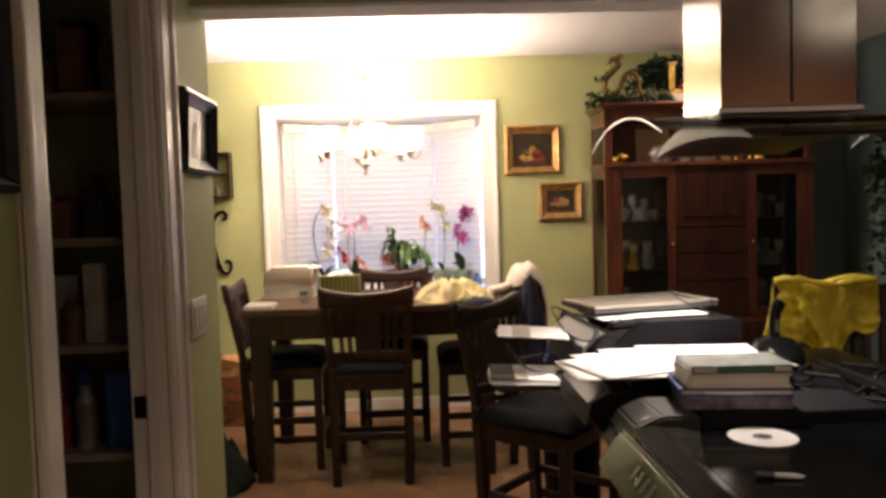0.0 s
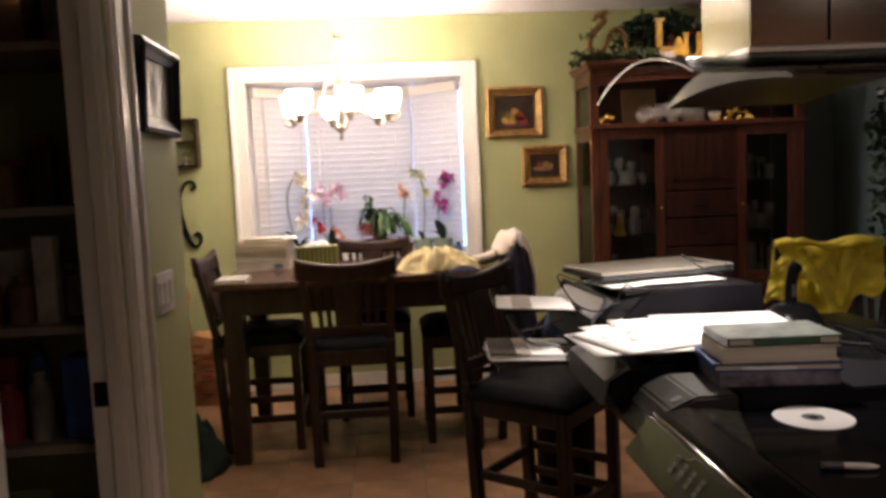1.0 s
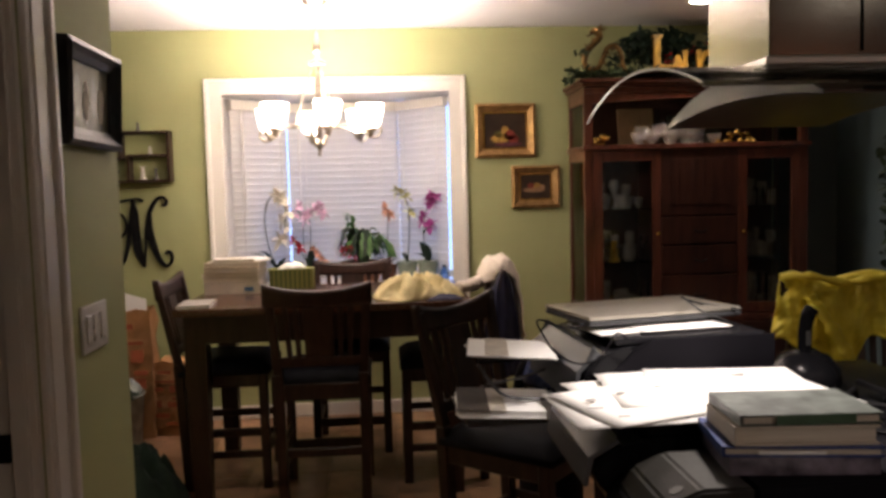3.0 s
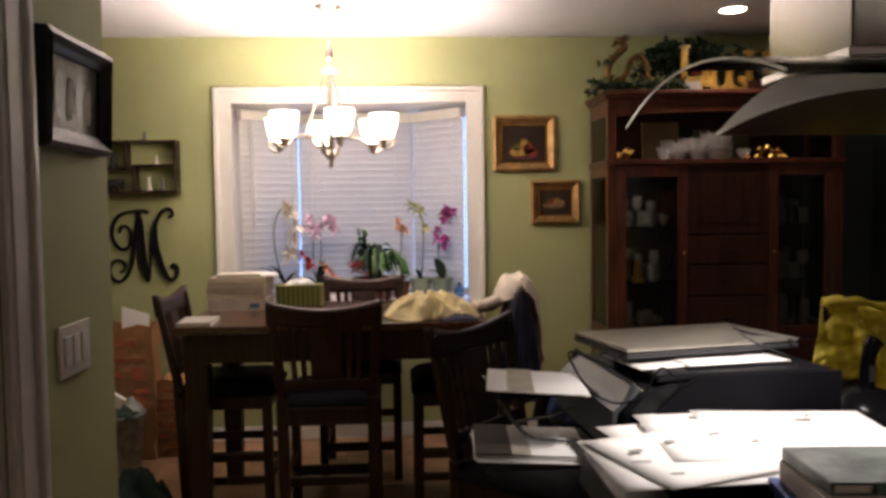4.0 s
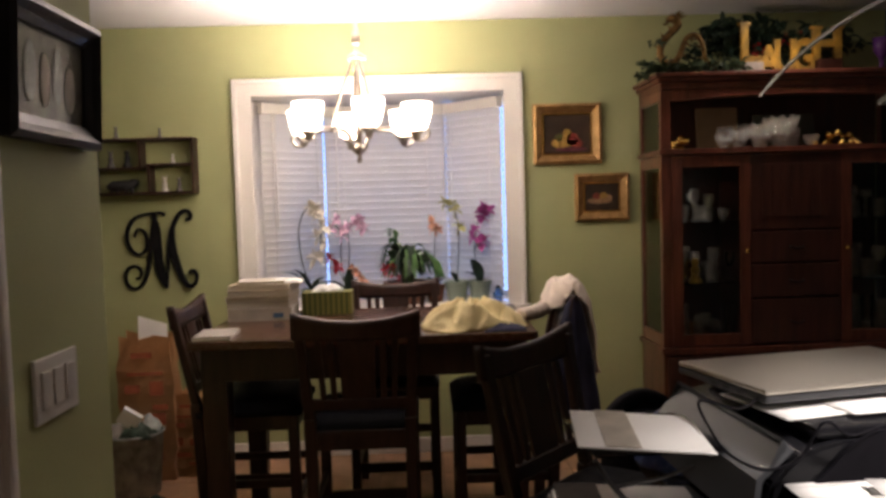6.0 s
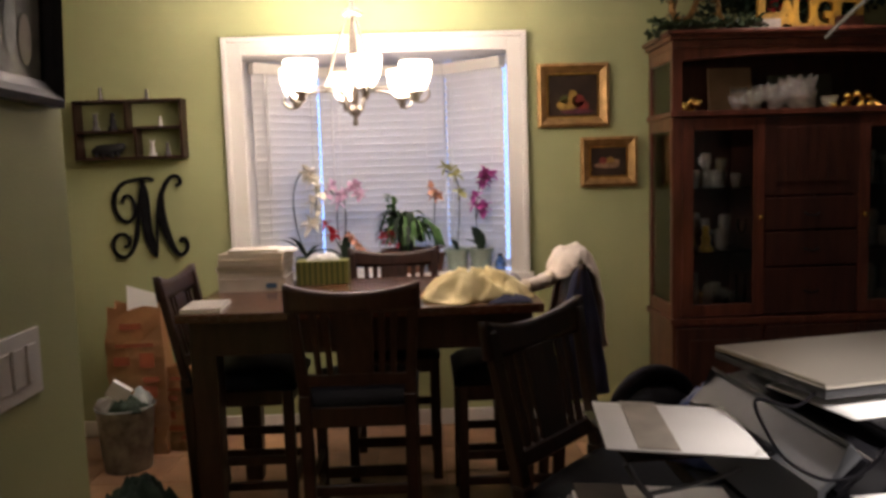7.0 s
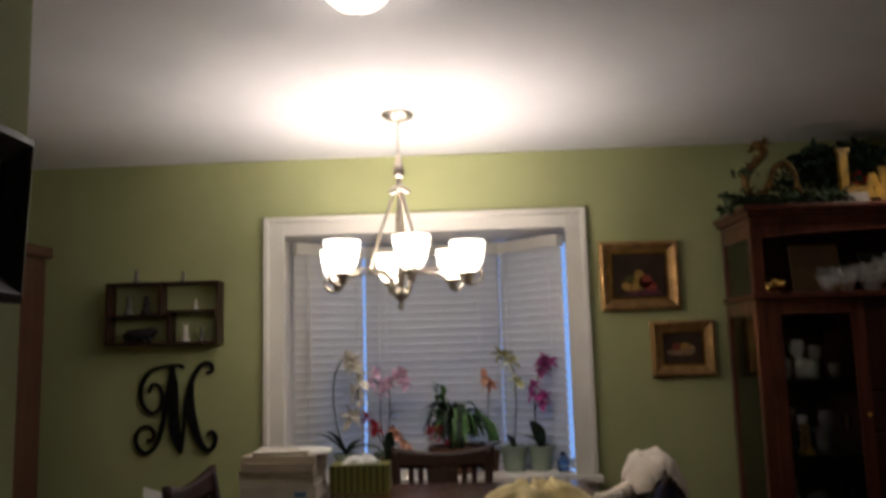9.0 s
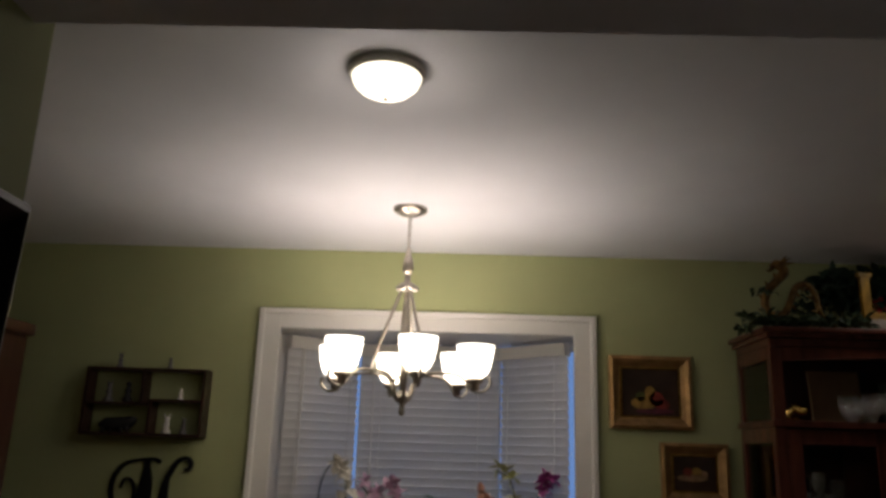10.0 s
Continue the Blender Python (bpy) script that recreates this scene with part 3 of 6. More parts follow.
for n, (pts, wid) in enumerate(STROKES):
    line = curve_pts([(-1.676 + (x - 118) * K, 0, 1.43 - (y - 393) * K * 1.02) for x, y in pts], 5)
    ws = [wid[min(i // 5, len(wid) - 1)] * (1 - (i % 5) / 5) + wid[min(i // 5 + 1, len(wid) - 1)] * (i % 5) / 5 for i in range(len(line))]
    left, right = [], []
    for i, p in enumerate(line):
        d = line[min(i + 1, len(line) - 1)] - line[max(i - 1, 0)]
        q = Vector((-d.z, 0, d.x)).normalized() * ws[i] * K / 2
        left.append(p + q), right.append(p - q)
    y0, y1 = BACK - 0.014 - 0.0015 * n, BACK - 0.002
    rings = [[bm.verts.new((a.x, y0, a.z)), bm.verts.new((b.x, y0, b.z)), bm.verts.new((b.x, y1, b.z)), bm.verts.new((a.x, y1, a.z))] for a, b in zip(left, right)]
    for a, b in zip(rings, rings[1:]):
        for k in range(4):
            bm.faces.new((a[k], a[(k + 1) % 4], b[(k + 1) % 4], b[k]))
    bm.faces.new(rings[0]), bm.faces.new(rings[-1][::-1])
bmesh.ops.recalc_face_normals(bm, faces=bm.faces)
solid("wall_letter", bm, M_IRON, "black curly script letter M hung on the wall", "wall letter")

# ---- bay window ----
BY = 5.90                                         # the bay's far side
BXL, BXR = -0.587, 0.168
win = thing("window_1", "white framed bay window with closed white blinds", "window", kind="structure")


def trim_bar(x0, x1, z0, z1, outer):
    bm = cbox(x0, x1, BACK - 0.018, BACK, z0, z1, 0.003)
    ox0, ox1, oz0, oz1 = outer
    box(bm, ox0, ox1, BACK - 0.030, BACK - 0.004, oz0, oz1, 0.006)
    return bm


part("side_trim", trim_bar(-1.03, WX0 + 0.005, WZ0 - 0.0, 2.14, (-1.03, -1.002, WZ0, 2.14)), M_TRIM, win)
part("side_trim", trim_bar(WX1 - 0.005, 0.592, WZ0 - 0.0, 2.14, (0.564, 0.592, WZ0, 2.14)), M_TRIM, win)
part("head_trim", trim_bar(WX0 + 0.005, WX1 - 0.005, WZ1, 2.14, (-1.002, 0.564, 2.112, 2.14)), M_TRIM, win)
part("apron", cbox(-1.03, 0.592, BACK - 0.018, BACK, WZ0 - 0.11, WZ0 - 0.03, 0.004), M_TRIM, win)


def prism(pts, z0, z1):
    bm = bmesh.new()
    a = [bm.verts.new((x, y, z0)) for x, y in pts]
    b = [bm.verts.new((x, y, z1)) for x, y in pts]
    bm.faces.new(a[::-1]), bm.faces.new(b)
    for k in range(len(pts)):
        j = (k + 1) % len(pts)
        bm.faces.new((a[k], a[j], b[j], b[k]))
    return bm


OUT = ((WX0 - 0.10, BACK + 0.0), (WX1 + 0.10, BACK + 0.0), (WX1 + 0.10, BACK + 0.13), (BXR + 0.06, BY + 0.13), (BXL - 0.06, BY + 0.13), (WX0 - 0.10, BACK + 0.13))
SEATP = ((-1.05, BACK - 0.045), (0.61, BACK - 0.045), (0.61, BACK - 0.001), (WX1, BACK - 0.001), (WX1, BACK + 0.13), (BXR + 0.06, BY + 0.13), (BXL - 0.06, BY + 0.13), (WX0, BACK + 0.13), (WX0, BACK - 0.001), (-1.05, BACK - 0.001))
part("window_sill", prism(SEATP, WZ0 - 0.03, WZ0), M_TRIM, win, "deep white painted sill board")
part("bay_head", prism([(max(WX0, min(WX1, x)), y) if y < BACK + 0.01 else (x, y) for x, y in OUT], WZ1, WZ1 + 0.03), M_TRIM, win)
part("bay_roof", cbox(-1.2, 0.8, BACK + 0.15, BY + 0.4, WZ1 + 0.035, WZ1 + 0.10), M_GROUT, win)
FACES = (((WX0 - 0.03, BACK + 0.09), (BXL, BY)), ((BXL, BY), (BXR, BY)), ((BXR, BY), (WX1 + 0.045, BACK + 0.07)))
for x in (WX0 - 0.05, WX1 + 0.046):
    part("reveal", cbox(x, x + 0.004, BACK + 0.001, BACK + 0.15, WZ0, WZ1), M_TRIM, win)
for (ax, ay), (bx, by) in FACES:
    length, ang = math.hypot(bx - ax, by - ay), math.degrees(math.atan2(by - ay, bx - ax))
    fm = pose(ax, ay, 0, 0, 0, ang)
    e0, e1 = (0.17 if ax < BXL else 0.03), (0.008 if bx > WX1 else 0.03)
    bm = bmesh.new()
    for x0, x1, z0, z1 in ((0, e0, WZ0, WZ1), (length - e1, length, WZ0, WZ1), (e0, length - e1, WZ0, WZ0 + 0.05), (e0, length - e1, WZ1 - 0.05, WZ1)):
        box(bm, x0, x1, 0.06, 0.10, z0, z1, 0.003, fm)
    part("window_frame", bm, M_TRIM, win)
    pane = part("pane", cbox(e0, length - e1, 0.07, 0.075, WZ0 + 0.05, WZ1 - 0.05, 0, fm), M_GLASS, win)
    pane.visible_shadow = False


def blind(a, b, g0, g1, wand):
    """A lowered slat blind between two plan points, with the gaps g0 and g1 at its ends."""
    (ax, ay), (bx, by) = a, b
    length, ang = math.hypot(bx - ax, by - ay), math.degrees(math.atan2(by - ay, bx - ax))
    ob = thing("window_blind", "white slatted blind, lowered and closed", "blind", pose(ax, ay, 0, 0, 0, ang), group="bay window blinds")
    x0, x1 = g0, length - g1
    part("headrail", cbox(x0, x1, -0.035, 0.02, 1.965, 2.03, 0.004), M_TRIM, ob)
    slat = bmesh.new()
    ys = [(-0.026 + 0.052 * k / 4) for k in range(5)]
    def prof(y):
        return 0.003 * (1 - (y / 0.026) ** 2)
    top = [[slat.verts.new((x, y, prof(y) + 0.0015)) for y in ys] for x in (x0, x1)]
    bot = [[slat.verts.new((x, y, prof(y) - 0.0015)) for y in ys] for x in (x0, x1)]
    for k in range(4):
        slat.faces.new((top[0][k], top[1][k], top[1][k + 1], top[0][k + 1]))
        slat.faces.new((bot[0][k + 1], bot[1][k + 1], bot[1][k], bot[0][k]))
    for s in (0, 4):
        slat.faces.new((top[0][s], top[1][s], bot[1][s], bot[0][s]))
    for s in (0, 1):
        slat.faces.new([*top[s], *bot[s][::-1]])
    bmesh.ops.recalc_face_normals(slat, faces=slat.faces)
    first = part("slat", slat, M_BLIND, ob)
    first.matrix_basis = pose(0, -0.008, 1.945, -66)
    z = 1.945 - 0.0435
    r = random.Random(int(ax * 100))
    while z > WZ0 + 0.055:
        c = new("slat", first.data)
        c.parent = ob
        c.matrix_basis = pose(0, -0.008, z, -66 + r.uniform(-2.5, 2.5))
        z -= 0.0435
    part("bottom_rail", cbox(x0, x1, -0.03, 0.015, WZ0 + 0.012, WZ0 + 0.03, 0.003), M_TRIM, ob)
    for f in (0.15, 0.85):
        xx = x0 + f * (x1 - x0)
        part("ladder_cord", tube(bmesh.new(), [(xx, -0.036, WZ0 + 0.02), (xx, -0.036, 1.97)], 0.0016, 5), M_TRIM, ob)
    if wand:
        part("wand", tube(bmesh.new(), [(x0 + 0.07, -0.05, 1.30), (x0 + 0.07, -0.045, 1.97)], 0.004, 6), M_TRIM, ob)


blind(FACES[0][0], FACES[0][1], 0.062, 0.012, True)
blind(FACES[1][0], FACES[1][1], 0.016, 0.016, True)
blind(FACES[2][0], FACES[2][1], 0.006, 0.078, False)

# ---- lamps as things ----
ch = thing("chandelier", "brushed nickel chandelier with six lit opal glass shades", "chandelier", pose(CHX, CHY, 0))
part("canopy", lathe(bmesh.new(), [(0, 2.405), (0.02, 2.405), (0.045, 2.415), (0.068, 2.428), (0.07, 2.4395), (0, 2.4395)], seg=28), M_NICKEL, ch, smooth=True)
bm = bmesh.new()
for k in range(8):
    z = 2.285 + k * 0.0155
    ring = [(0.006 * math.cos(a), 0, z + 0.011 * math.sin(a)) if k % 2 else (0, 0.006 * math.cos(a), z + 0.011 * math.sin(a)) for a in [i * math.pi / 5 for i in range(11)]]
    tube(bm, ring, 0.0019, 5)
part("chain", bm, M_NICKEL, ch, smooth=True)
part("finial", lathe(bmesh.new(), [(0, 2.16), (0.015, 2.165), (0.022, 2.185), (0.019, 2.22), (0.012, 2.245), (0.008, 2.27), (0, 2.275)], seg=18), M_NICKEL, ch, smooth=True)
bm = lathe(bmesh.new(), [(0, 2.095), (0.03, 2.10), (0.034, 2.112), (0.03, 2.125), (0.012, 2.135), (0.01, 2.165), (0, 2.166)], seg=20)
for k in range(3):
    a = radians(30 + 120 * k)
    lathe(bm, [(0, -0.014), (0.012, -0.008), (0.012, 0.008), (0, 0.014)], 0.038 * math.cos(a), 0.038 * math.sin(a), 2.112, 10)
part("hub", bm, M_NICKEL, ch, smooth=True)
part("column", lathe(bmesh.new(), [(0, 1.70), (0.013, 1.70), (0.013, 1.80), (0.018, 1.86), (0.018, 1.99), (0.012, 2.04), (0.010, 2.10), (0, 2.10)], seg=16), M_NICKEL, ch, smooth=True)
for k in range(3):
    a = radians(ARM_PHI - 90 + 30 + 120 * k)
    part("stay", tube(bmesh.new(), curve_pts([(0.02 * math.cos(a), 0.02 * math.sin(a), 2.105), (0.05 * math.cos(a), 0.05 * math.sin(a), 2.02), (0.10 * math.cos(a), 0.10 * math.sin(a), 1.88), (0.125 * math.cos(a), 0.125 * math.sin(a), 1.765)], 4), 0.0068, 6), M_NICKEL, ch, smooth=True)
part("lower_finial", lathe(bmesh.new(), [(0, 1.615), (0.010, 1.62), (0.013, 1.633), (0.008, 1.645), (0.012, 1.66), (0.024, 1.675), (0.026, 1.69), (0.014, 1.71), (0, 1.715)], seg=16), M_NICKEL, ch, smooth=True)
for k in range(6):
    a = radians(ARM_PHI + 60 * k) - math.pi / 2
    ca, sa = math.cos(a), math.sin(a)
    arm = curve_pts([(q * ca, q * sa, h) for q, h in ((0.012, 1.665), (0.035, 1.69), (0.05, 1.74), (0.09, 1.772), (0.20, 1.774), (0.25, 1.748), (0.275, 1.715), (0.315, 1.708), (0.345, 1.735), (0.338, 1.762))], 4)
    part("arm", tube(bmesh.new(), arm, 0.0062, 7), M_NICKEL, ch, smooth=True)
    x, y = ARM_R * ca, ARM_R * sa
    part("cup", lathe(bmesh.new(), [(0, 1.712), (0.014, 1.714), (0.016, 1.735), (0.030, 1.742), (0.033, 1.757), (0, 1.76)], x, y, 0, 16), M_NICKEL, ch, smooth=True)
    prof = [(0.028, 1.760), (0.045, 1.770), (0.056, 1.792), (0.064, 1.825), (0.069, 1.855), (0.071, 1.880), (0.067, 1.880), (0.065, 1.855), (0.060, 1.825), (0.052, 1.795), (0.041, 1.776), (0.0, 1.769)]
    part("shade", lathe(bmesh.new(), prof, x, y, 0, 24), M_SHADE, ch, "lit opal glass bell shade", smooth=True)

dome = thing("ceiling_light", "small flush ceiling light with lit frosted dome", "ceiling light", pose(-0.265, 3.585, CEIL))
part("pan", lathe(bmesh.new(), [(0, 0), (0.100, 0), (0.101, -0.010), (0.096, -0.020), (0, -0.020)], seg=32), M_TRIM, dome, smooth=True)
part("diffuser", lathe(bmesh.new(), [(0.091, -0.0205), (0.084, -0.040), (0.065, -0.058), (0.035, -0.068), (0, -0.072)], seg=32), M_DOME, dome, "lit frosted glass dome", smooth=True)
part("knob", lathe(bmesh.new(), [(0, -0.073), (0.006, -0.074), (0.007, -0.082), (0, -0.086)], seg=12), M_NICKEL, dome, smooth=True)
dome.children[1].visible_shadow = False
can = thing("recessed_light", "recessed round ceiling light, lit", "ceiling light", pose(1.87, 4.84, CEIL))
part("ring", lathe(bmesh.new(), [(0.065, -0.001), (0.072, -0.006), (0.09, -0.004), (0.092, 0.0)], seg=32), M_TRIM, can, smooth=True)
part("lens", lathe(bmesh.new(), [(0.0, -0.002), (0.066, -0.002)], seg=32), M_CAN, can, "lit lens")

# ---- dining table ----
TX0, TX1, TY0, TY1, TZ = -0.890, 0.447, 4.012, 4.88, 0.915
tb = thing("dining_table", "espresso stained wooden counter-height dining table", "table")
part("tabletop", cbox(TX0, TX1, TY0, TY1, TZ - 0.035, TZ, 0.006), M_TABLEWOOD, tb)
for n, c in (("apron", (TX0 + 0.06, TX1 - 0.06, TY0 + 0.045, TY0 + 0.068)), ("apron", (TX0 + 0.06, TX1 - 0.06, TY1 - 0.068, TY1 - 0.045)), ("apron", (TX0 + 0.045, TX0 + 0.068, TY0 + 0.07, TY1 - 0.07)), ("apron", (TX1 - 0.068, TX1 - 0.045, TY0 + 0.07, TY1 - 0.07))):
    part(n, cbox(*c, TZ - 0.165, TZ - 0.036, 0.003), M_DARKWOOD, tb)
for lx in (TX0 + 0.085, TX1 - 0.085):
    for ly in (TY0 + 0.095, TY1 - 0.095):
        bm = bmesh.new()
        a, b = 0.048, 0.038
        top = [bm.verts.new((lx + s * a, ly + t * a, TZ - 0.036)) for s, t in ((-1, -1), (1, -1), (1, 1), (-1, 1))]
        mid = [bm.verts.new((lx + s * a, ly + t * a, TZ - 0.30)) for s, t in ((-1, -1), (1, -1), (1, 1), (-1, 1))]
        bot = [bm.verts.new((lx + s * b, ly + t * b, 0)) for s, t in ((-1, -1), (1, -1), (1, 1), (-1, 1))]
        bm.faces.new(top), bm.faces.new(bot[::-1])
        for p, q in ((top, mid), (mid, bot)):
            for k in range(4):
                bm.faces.new((q[k], q[(k + 1) % 4], p[(k + 1) % 4], p[k]))
        bmesh.ops.bevel(bm, geom=[e for e in bm.edges if abs(e.verts[0].co.z - e.verts[1].co.z) > 0.1], offset=0.005, segments=2, affect="EDGES")
        part("leg", bm, M_DARKWOOD, tb)


def bar(p, q, w, d, taper=1.0, bevel=0.004):
    """A square bar from p to q, w wide along x and d along y."""
    bm = bmesh.new()
    a = [bm.verts.new((p[0] + s * w / 2, p[1] + t * d / 2, p[2])) for s, t in ((-1, -1), (1, -1), (1, 1), (-1, 1))]
    b = [bm.verts.new((q[0] + s * w * taper / 2, q[1] + t * d * taper / 2, q[2])) for s, t in ((-1, -1), (1, -1), (1, 1), (-1, 1))]
    bm.faces.new(a[::-1]), bm.faces.new(b)
    for k in range(4):
        bm.faces.new((a[k], a[(k + 1) % 4], b[(k + 1) % 4], b[k]))
    if bevel:
        bmesh.ops.bevel(bm, geom=bm.edges[:], offset=bevel, segments=1, affect="EDGES")
    return bm


def dining_chair():
    """Counter-height chair; its back towards -y, the seat towards +y; the origin on the floor under the back."""
    c = thing("dining_chair", "espresso wooden counter-height chair with slatted back and black padded seat", "chair", group="dining chairs")
    for s in (-1, 1):
        part("back_post", bar((0.185 * s, 0.03, 0), (0.188 * s, 0.0, 0.62), 0.045, 0.045, 0.95), M_DARKWOOD, c)
        part("back_post", bar((0.188 * s, 0.0, 0.62), (0.212 * s, -0.075, 1.005), 0.040, 0.034, 0.85), M_DARKWOOD, c)
        part("front_leg", bar((0.19 * s, 0.40, 0), (0.19 * s, 0.395, 0.565), 0.042, 0.042), M_DARKWOOD, c)
        part("side_rail", bar((0.19 * s, 0.2, 0.50), (0.19 * s, 0.2, 0.565), 0.024, 0.37), M_DARKWOOD, c)
        for z in (0.17, 0.275):
            part("side_stretcher", bar((0.188 * s, 0.21, z - 0.018), (0.188 * s, 0.21, z + 0.018), 0.018, 0.36), M_DARKWOOD, c)
    part("seat_rail", bar((0, 0.005, 0.50), (0, 0.005, 0.575), 0.345, 0.026), M_DARKWOOD, c)
    part("seat_rail", bar((0, 0.40, 0.50), (0, 0.40, 0.565), 0.345, 0.024), M_DARKWOOD, c)
    part("stretcher", bar((0, 0.025, 0.235), (0, 0.025, 0.275), 0.34, 0.020), M_DARKWOOD, c)
    part("foot_rail", bar((0, 0.40, 0.155), (0, 0.40, 0.20), 0.345, 0.024), M_DARKWOOD, c)
    # crest rail: dipped in the middle, bowed backwards
    def crest(u, v):
        x = (u - 0.5) * 0.47
        k = (2 * u - 1) ** 2
        y = -0.085 - 0.012 * (1 - k) - 0.012 * (v - 0.5)
        return (x, y, (0.925 + 0.008 * k) * (1 - v) + (0.995 + 0.035 * k) * v)
    part("crest_rail", sheet(bmesh.new(), crest, 16, 4, -0.026), M_DARKWOOD, c, smooth=True)
    part("lower_rail", bar((0, -0.012, 0.655), (0, -0.020, 0.70), 0.36, 0.022), M_DARKWOOD, c)
    def slat(x, w):
        part("slat", bar((x * 0.92, -0.018, 0.69), (x, -0.072, 0.935), w, 0.012, 1.1, 0.002), M_DARKWOOD, c)
    slat(0, 0.125)
    for s in (-1, 1):
        slat(0.098 * s, 0.022)
        slat(0.142 * s, 0.022)
    def pad(u, v):
        x, y = (u - 0.5) * 0.43, 0.215 + (v - 0.5) * 0.43
        e = (1 - abs(2 * u - 1) ** 5) * (1 - abs(2 * v - 1) ** 5)
        return (x, y, 0.585 + 0.055 * e ** 0.5)
    bm = sheet(bmesh.new(), pad, 16, 16, 0)
    box(bm, -0.214, 0.214, 0.001, 0.429, 0.563, 0.586)
    part("seat", bm, M_SEAT, c, "black leather padded seat", smooth=True)
    return c


def chair_at(ob, x, y, yaw, label=""):
    o = ob
    if not first_chair:
        first_chair.append(ob)
        ob.matrix_basis = pose(x, y, 0, 0, 0, yaw)
    else:
        o = copy_thing(ob, pose(x, y, 0, 0, 0, yaw))
    if label:
        o["label"] = label
    return o


first_chair = []
chair = dining_chair()
chair_at(chair, -0.236, 3.955, 0)                       # before the table
chair_at(chair, -0.142, 5.10, 180, "espresso wooden counter-height chair between table and window")
chair_at(chair, -0.937, 4.45, -90, "espresso wooden counter-height chair at the table's short end")
chair_at(chair, 0.545, 4.42, 90, "espresso wooden counter-height chair with clothes hung on its back")
a40 = 49.0
chair_at(chair, 0.315 + 0.07 * math.sin(radians(a40)), 3.275 - 0.07 * math.cos(radians(a40)), a40 + 180, "espresso wooden counter-height chair drawn up to the island")
chair_at(chair, 1.79, 3.28, 168, "espresso wooden chair with a yellow jacket over its back")

# ---- china cabinet ----
CX0, CX1, CY, CB = 1.245, 2.61, 5.05, 5.462
cab = thing("china_cabinet", "cherry wood china cabinet with glass doors and open top niche", "cabinet")


def panel(name, x0, x1, y0, y1, z0, z1, material=M_CHERRY, parent=None, bevel=0.003):
    return part(name, cbox(x0, x1, y0, y1, z0, z1, bevel), material, parent or cab)


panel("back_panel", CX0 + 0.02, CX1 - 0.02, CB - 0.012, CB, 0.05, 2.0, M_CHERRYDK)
panel("base", CX0, CX1, CY, CB - 0.014, 0.0, 0.60)
panel("waist_ledge", CX0 - 0.012, CX1 + 0.012, CY - 0.016, CB, 0.601, 0.632)
panel("niche_shelf", CX0 - 0.012, CX1 + 0.012, CY - 0.018, CB - 0.014, 1.632, 1.660)
panel("top_board", CX0, CX1, CY, CB - 0.014, 1.965, 2.00)
bm = cbox(CX0 - 0.015, CX1 + 0.015, CY - 0.02, CB, 2.001, 2.022, 0.004)
box(bm, CX0 - 0.032, CX1 + 0.032, CY - 0.038, CB, 2.022, 2.045, 0.007)
part("crown", bm, M_CHERRY, cab)
for x in (CX0, CX1 - 0.05):
    panel("front_stile", x, x + 0.05, CY, CY + 0.04, 0.633, 1.631)
    panel("front_stile", x, x + 0.05, CY, CY + 0.04, 1.661, 1.964)
for x in (CX0, CX1 - 0.02):
    panel("rear_stile", x, x + 0.02, CB - 0.05, CB - 0.014, 0.633, 1.631)
    panel("rear_stile", x, x + 0.02, CB - 0.05, CB - 0.014, 1.661, 1.964)
    panel("side_rail", x, x + 0.02, CY + 0.041, CB - 0.051, 0.633, 0.70)
    panel("side_rail", x, x + 0.02, CY + 0.041, CB - 0.051, 1.57, 1.631)
    panel("side_rail", x, x + 0.02, CY + 0.041, CB - 0.051, 1.91, 1.964)
    p = part("side_pane", cbox(x + 0.008, x + 0.012, CY + 0.041, CB - 0.051, 0.70, 1.57), M_SIDEGLASS, cab)
    p = part("side_pane", cbox(x + 0.008, x + 0.012, CY + 0.041, CB - 0.051, 1.661, 1.91), M_SIDEGLASS, cab)
# arched fascia over the niche
bm = bmesh.new()
n = 16
rows = []
for k in range(n + 1):
    u = k / n
    x = CX0 + 0.05 + u * (CX1 - CX0 - 0.10)
    z = 1.93 - 0.028 * (2 * u - 1) ** 2
    rows.append([bm.verts.new((x, y, zz)) for y, zz in ((CY + 0.004, z), (CY + 0.004, 1.964), (CY + 0.03, 1.964), (CY + 0.03, z))])
for a, b in zip(rows, rows[1:]):
    for k in range(4):
        bm.faces.new((a[k], a[(k + 1) % 4], b[(k + 1) % 4], b[k]))
bmesh.ops.recalc_face_normals(bm, faces=bm.faces)
part("arched_fascia", bm, M_CHERRY, cab)
DIV = (CX0 + 0.05, 1.703, 2.175, CX1 - 0.05)
for x in DIV[1:3]:
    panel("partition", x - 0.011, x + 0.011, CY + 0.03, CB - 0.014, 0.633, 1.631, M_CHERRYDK)
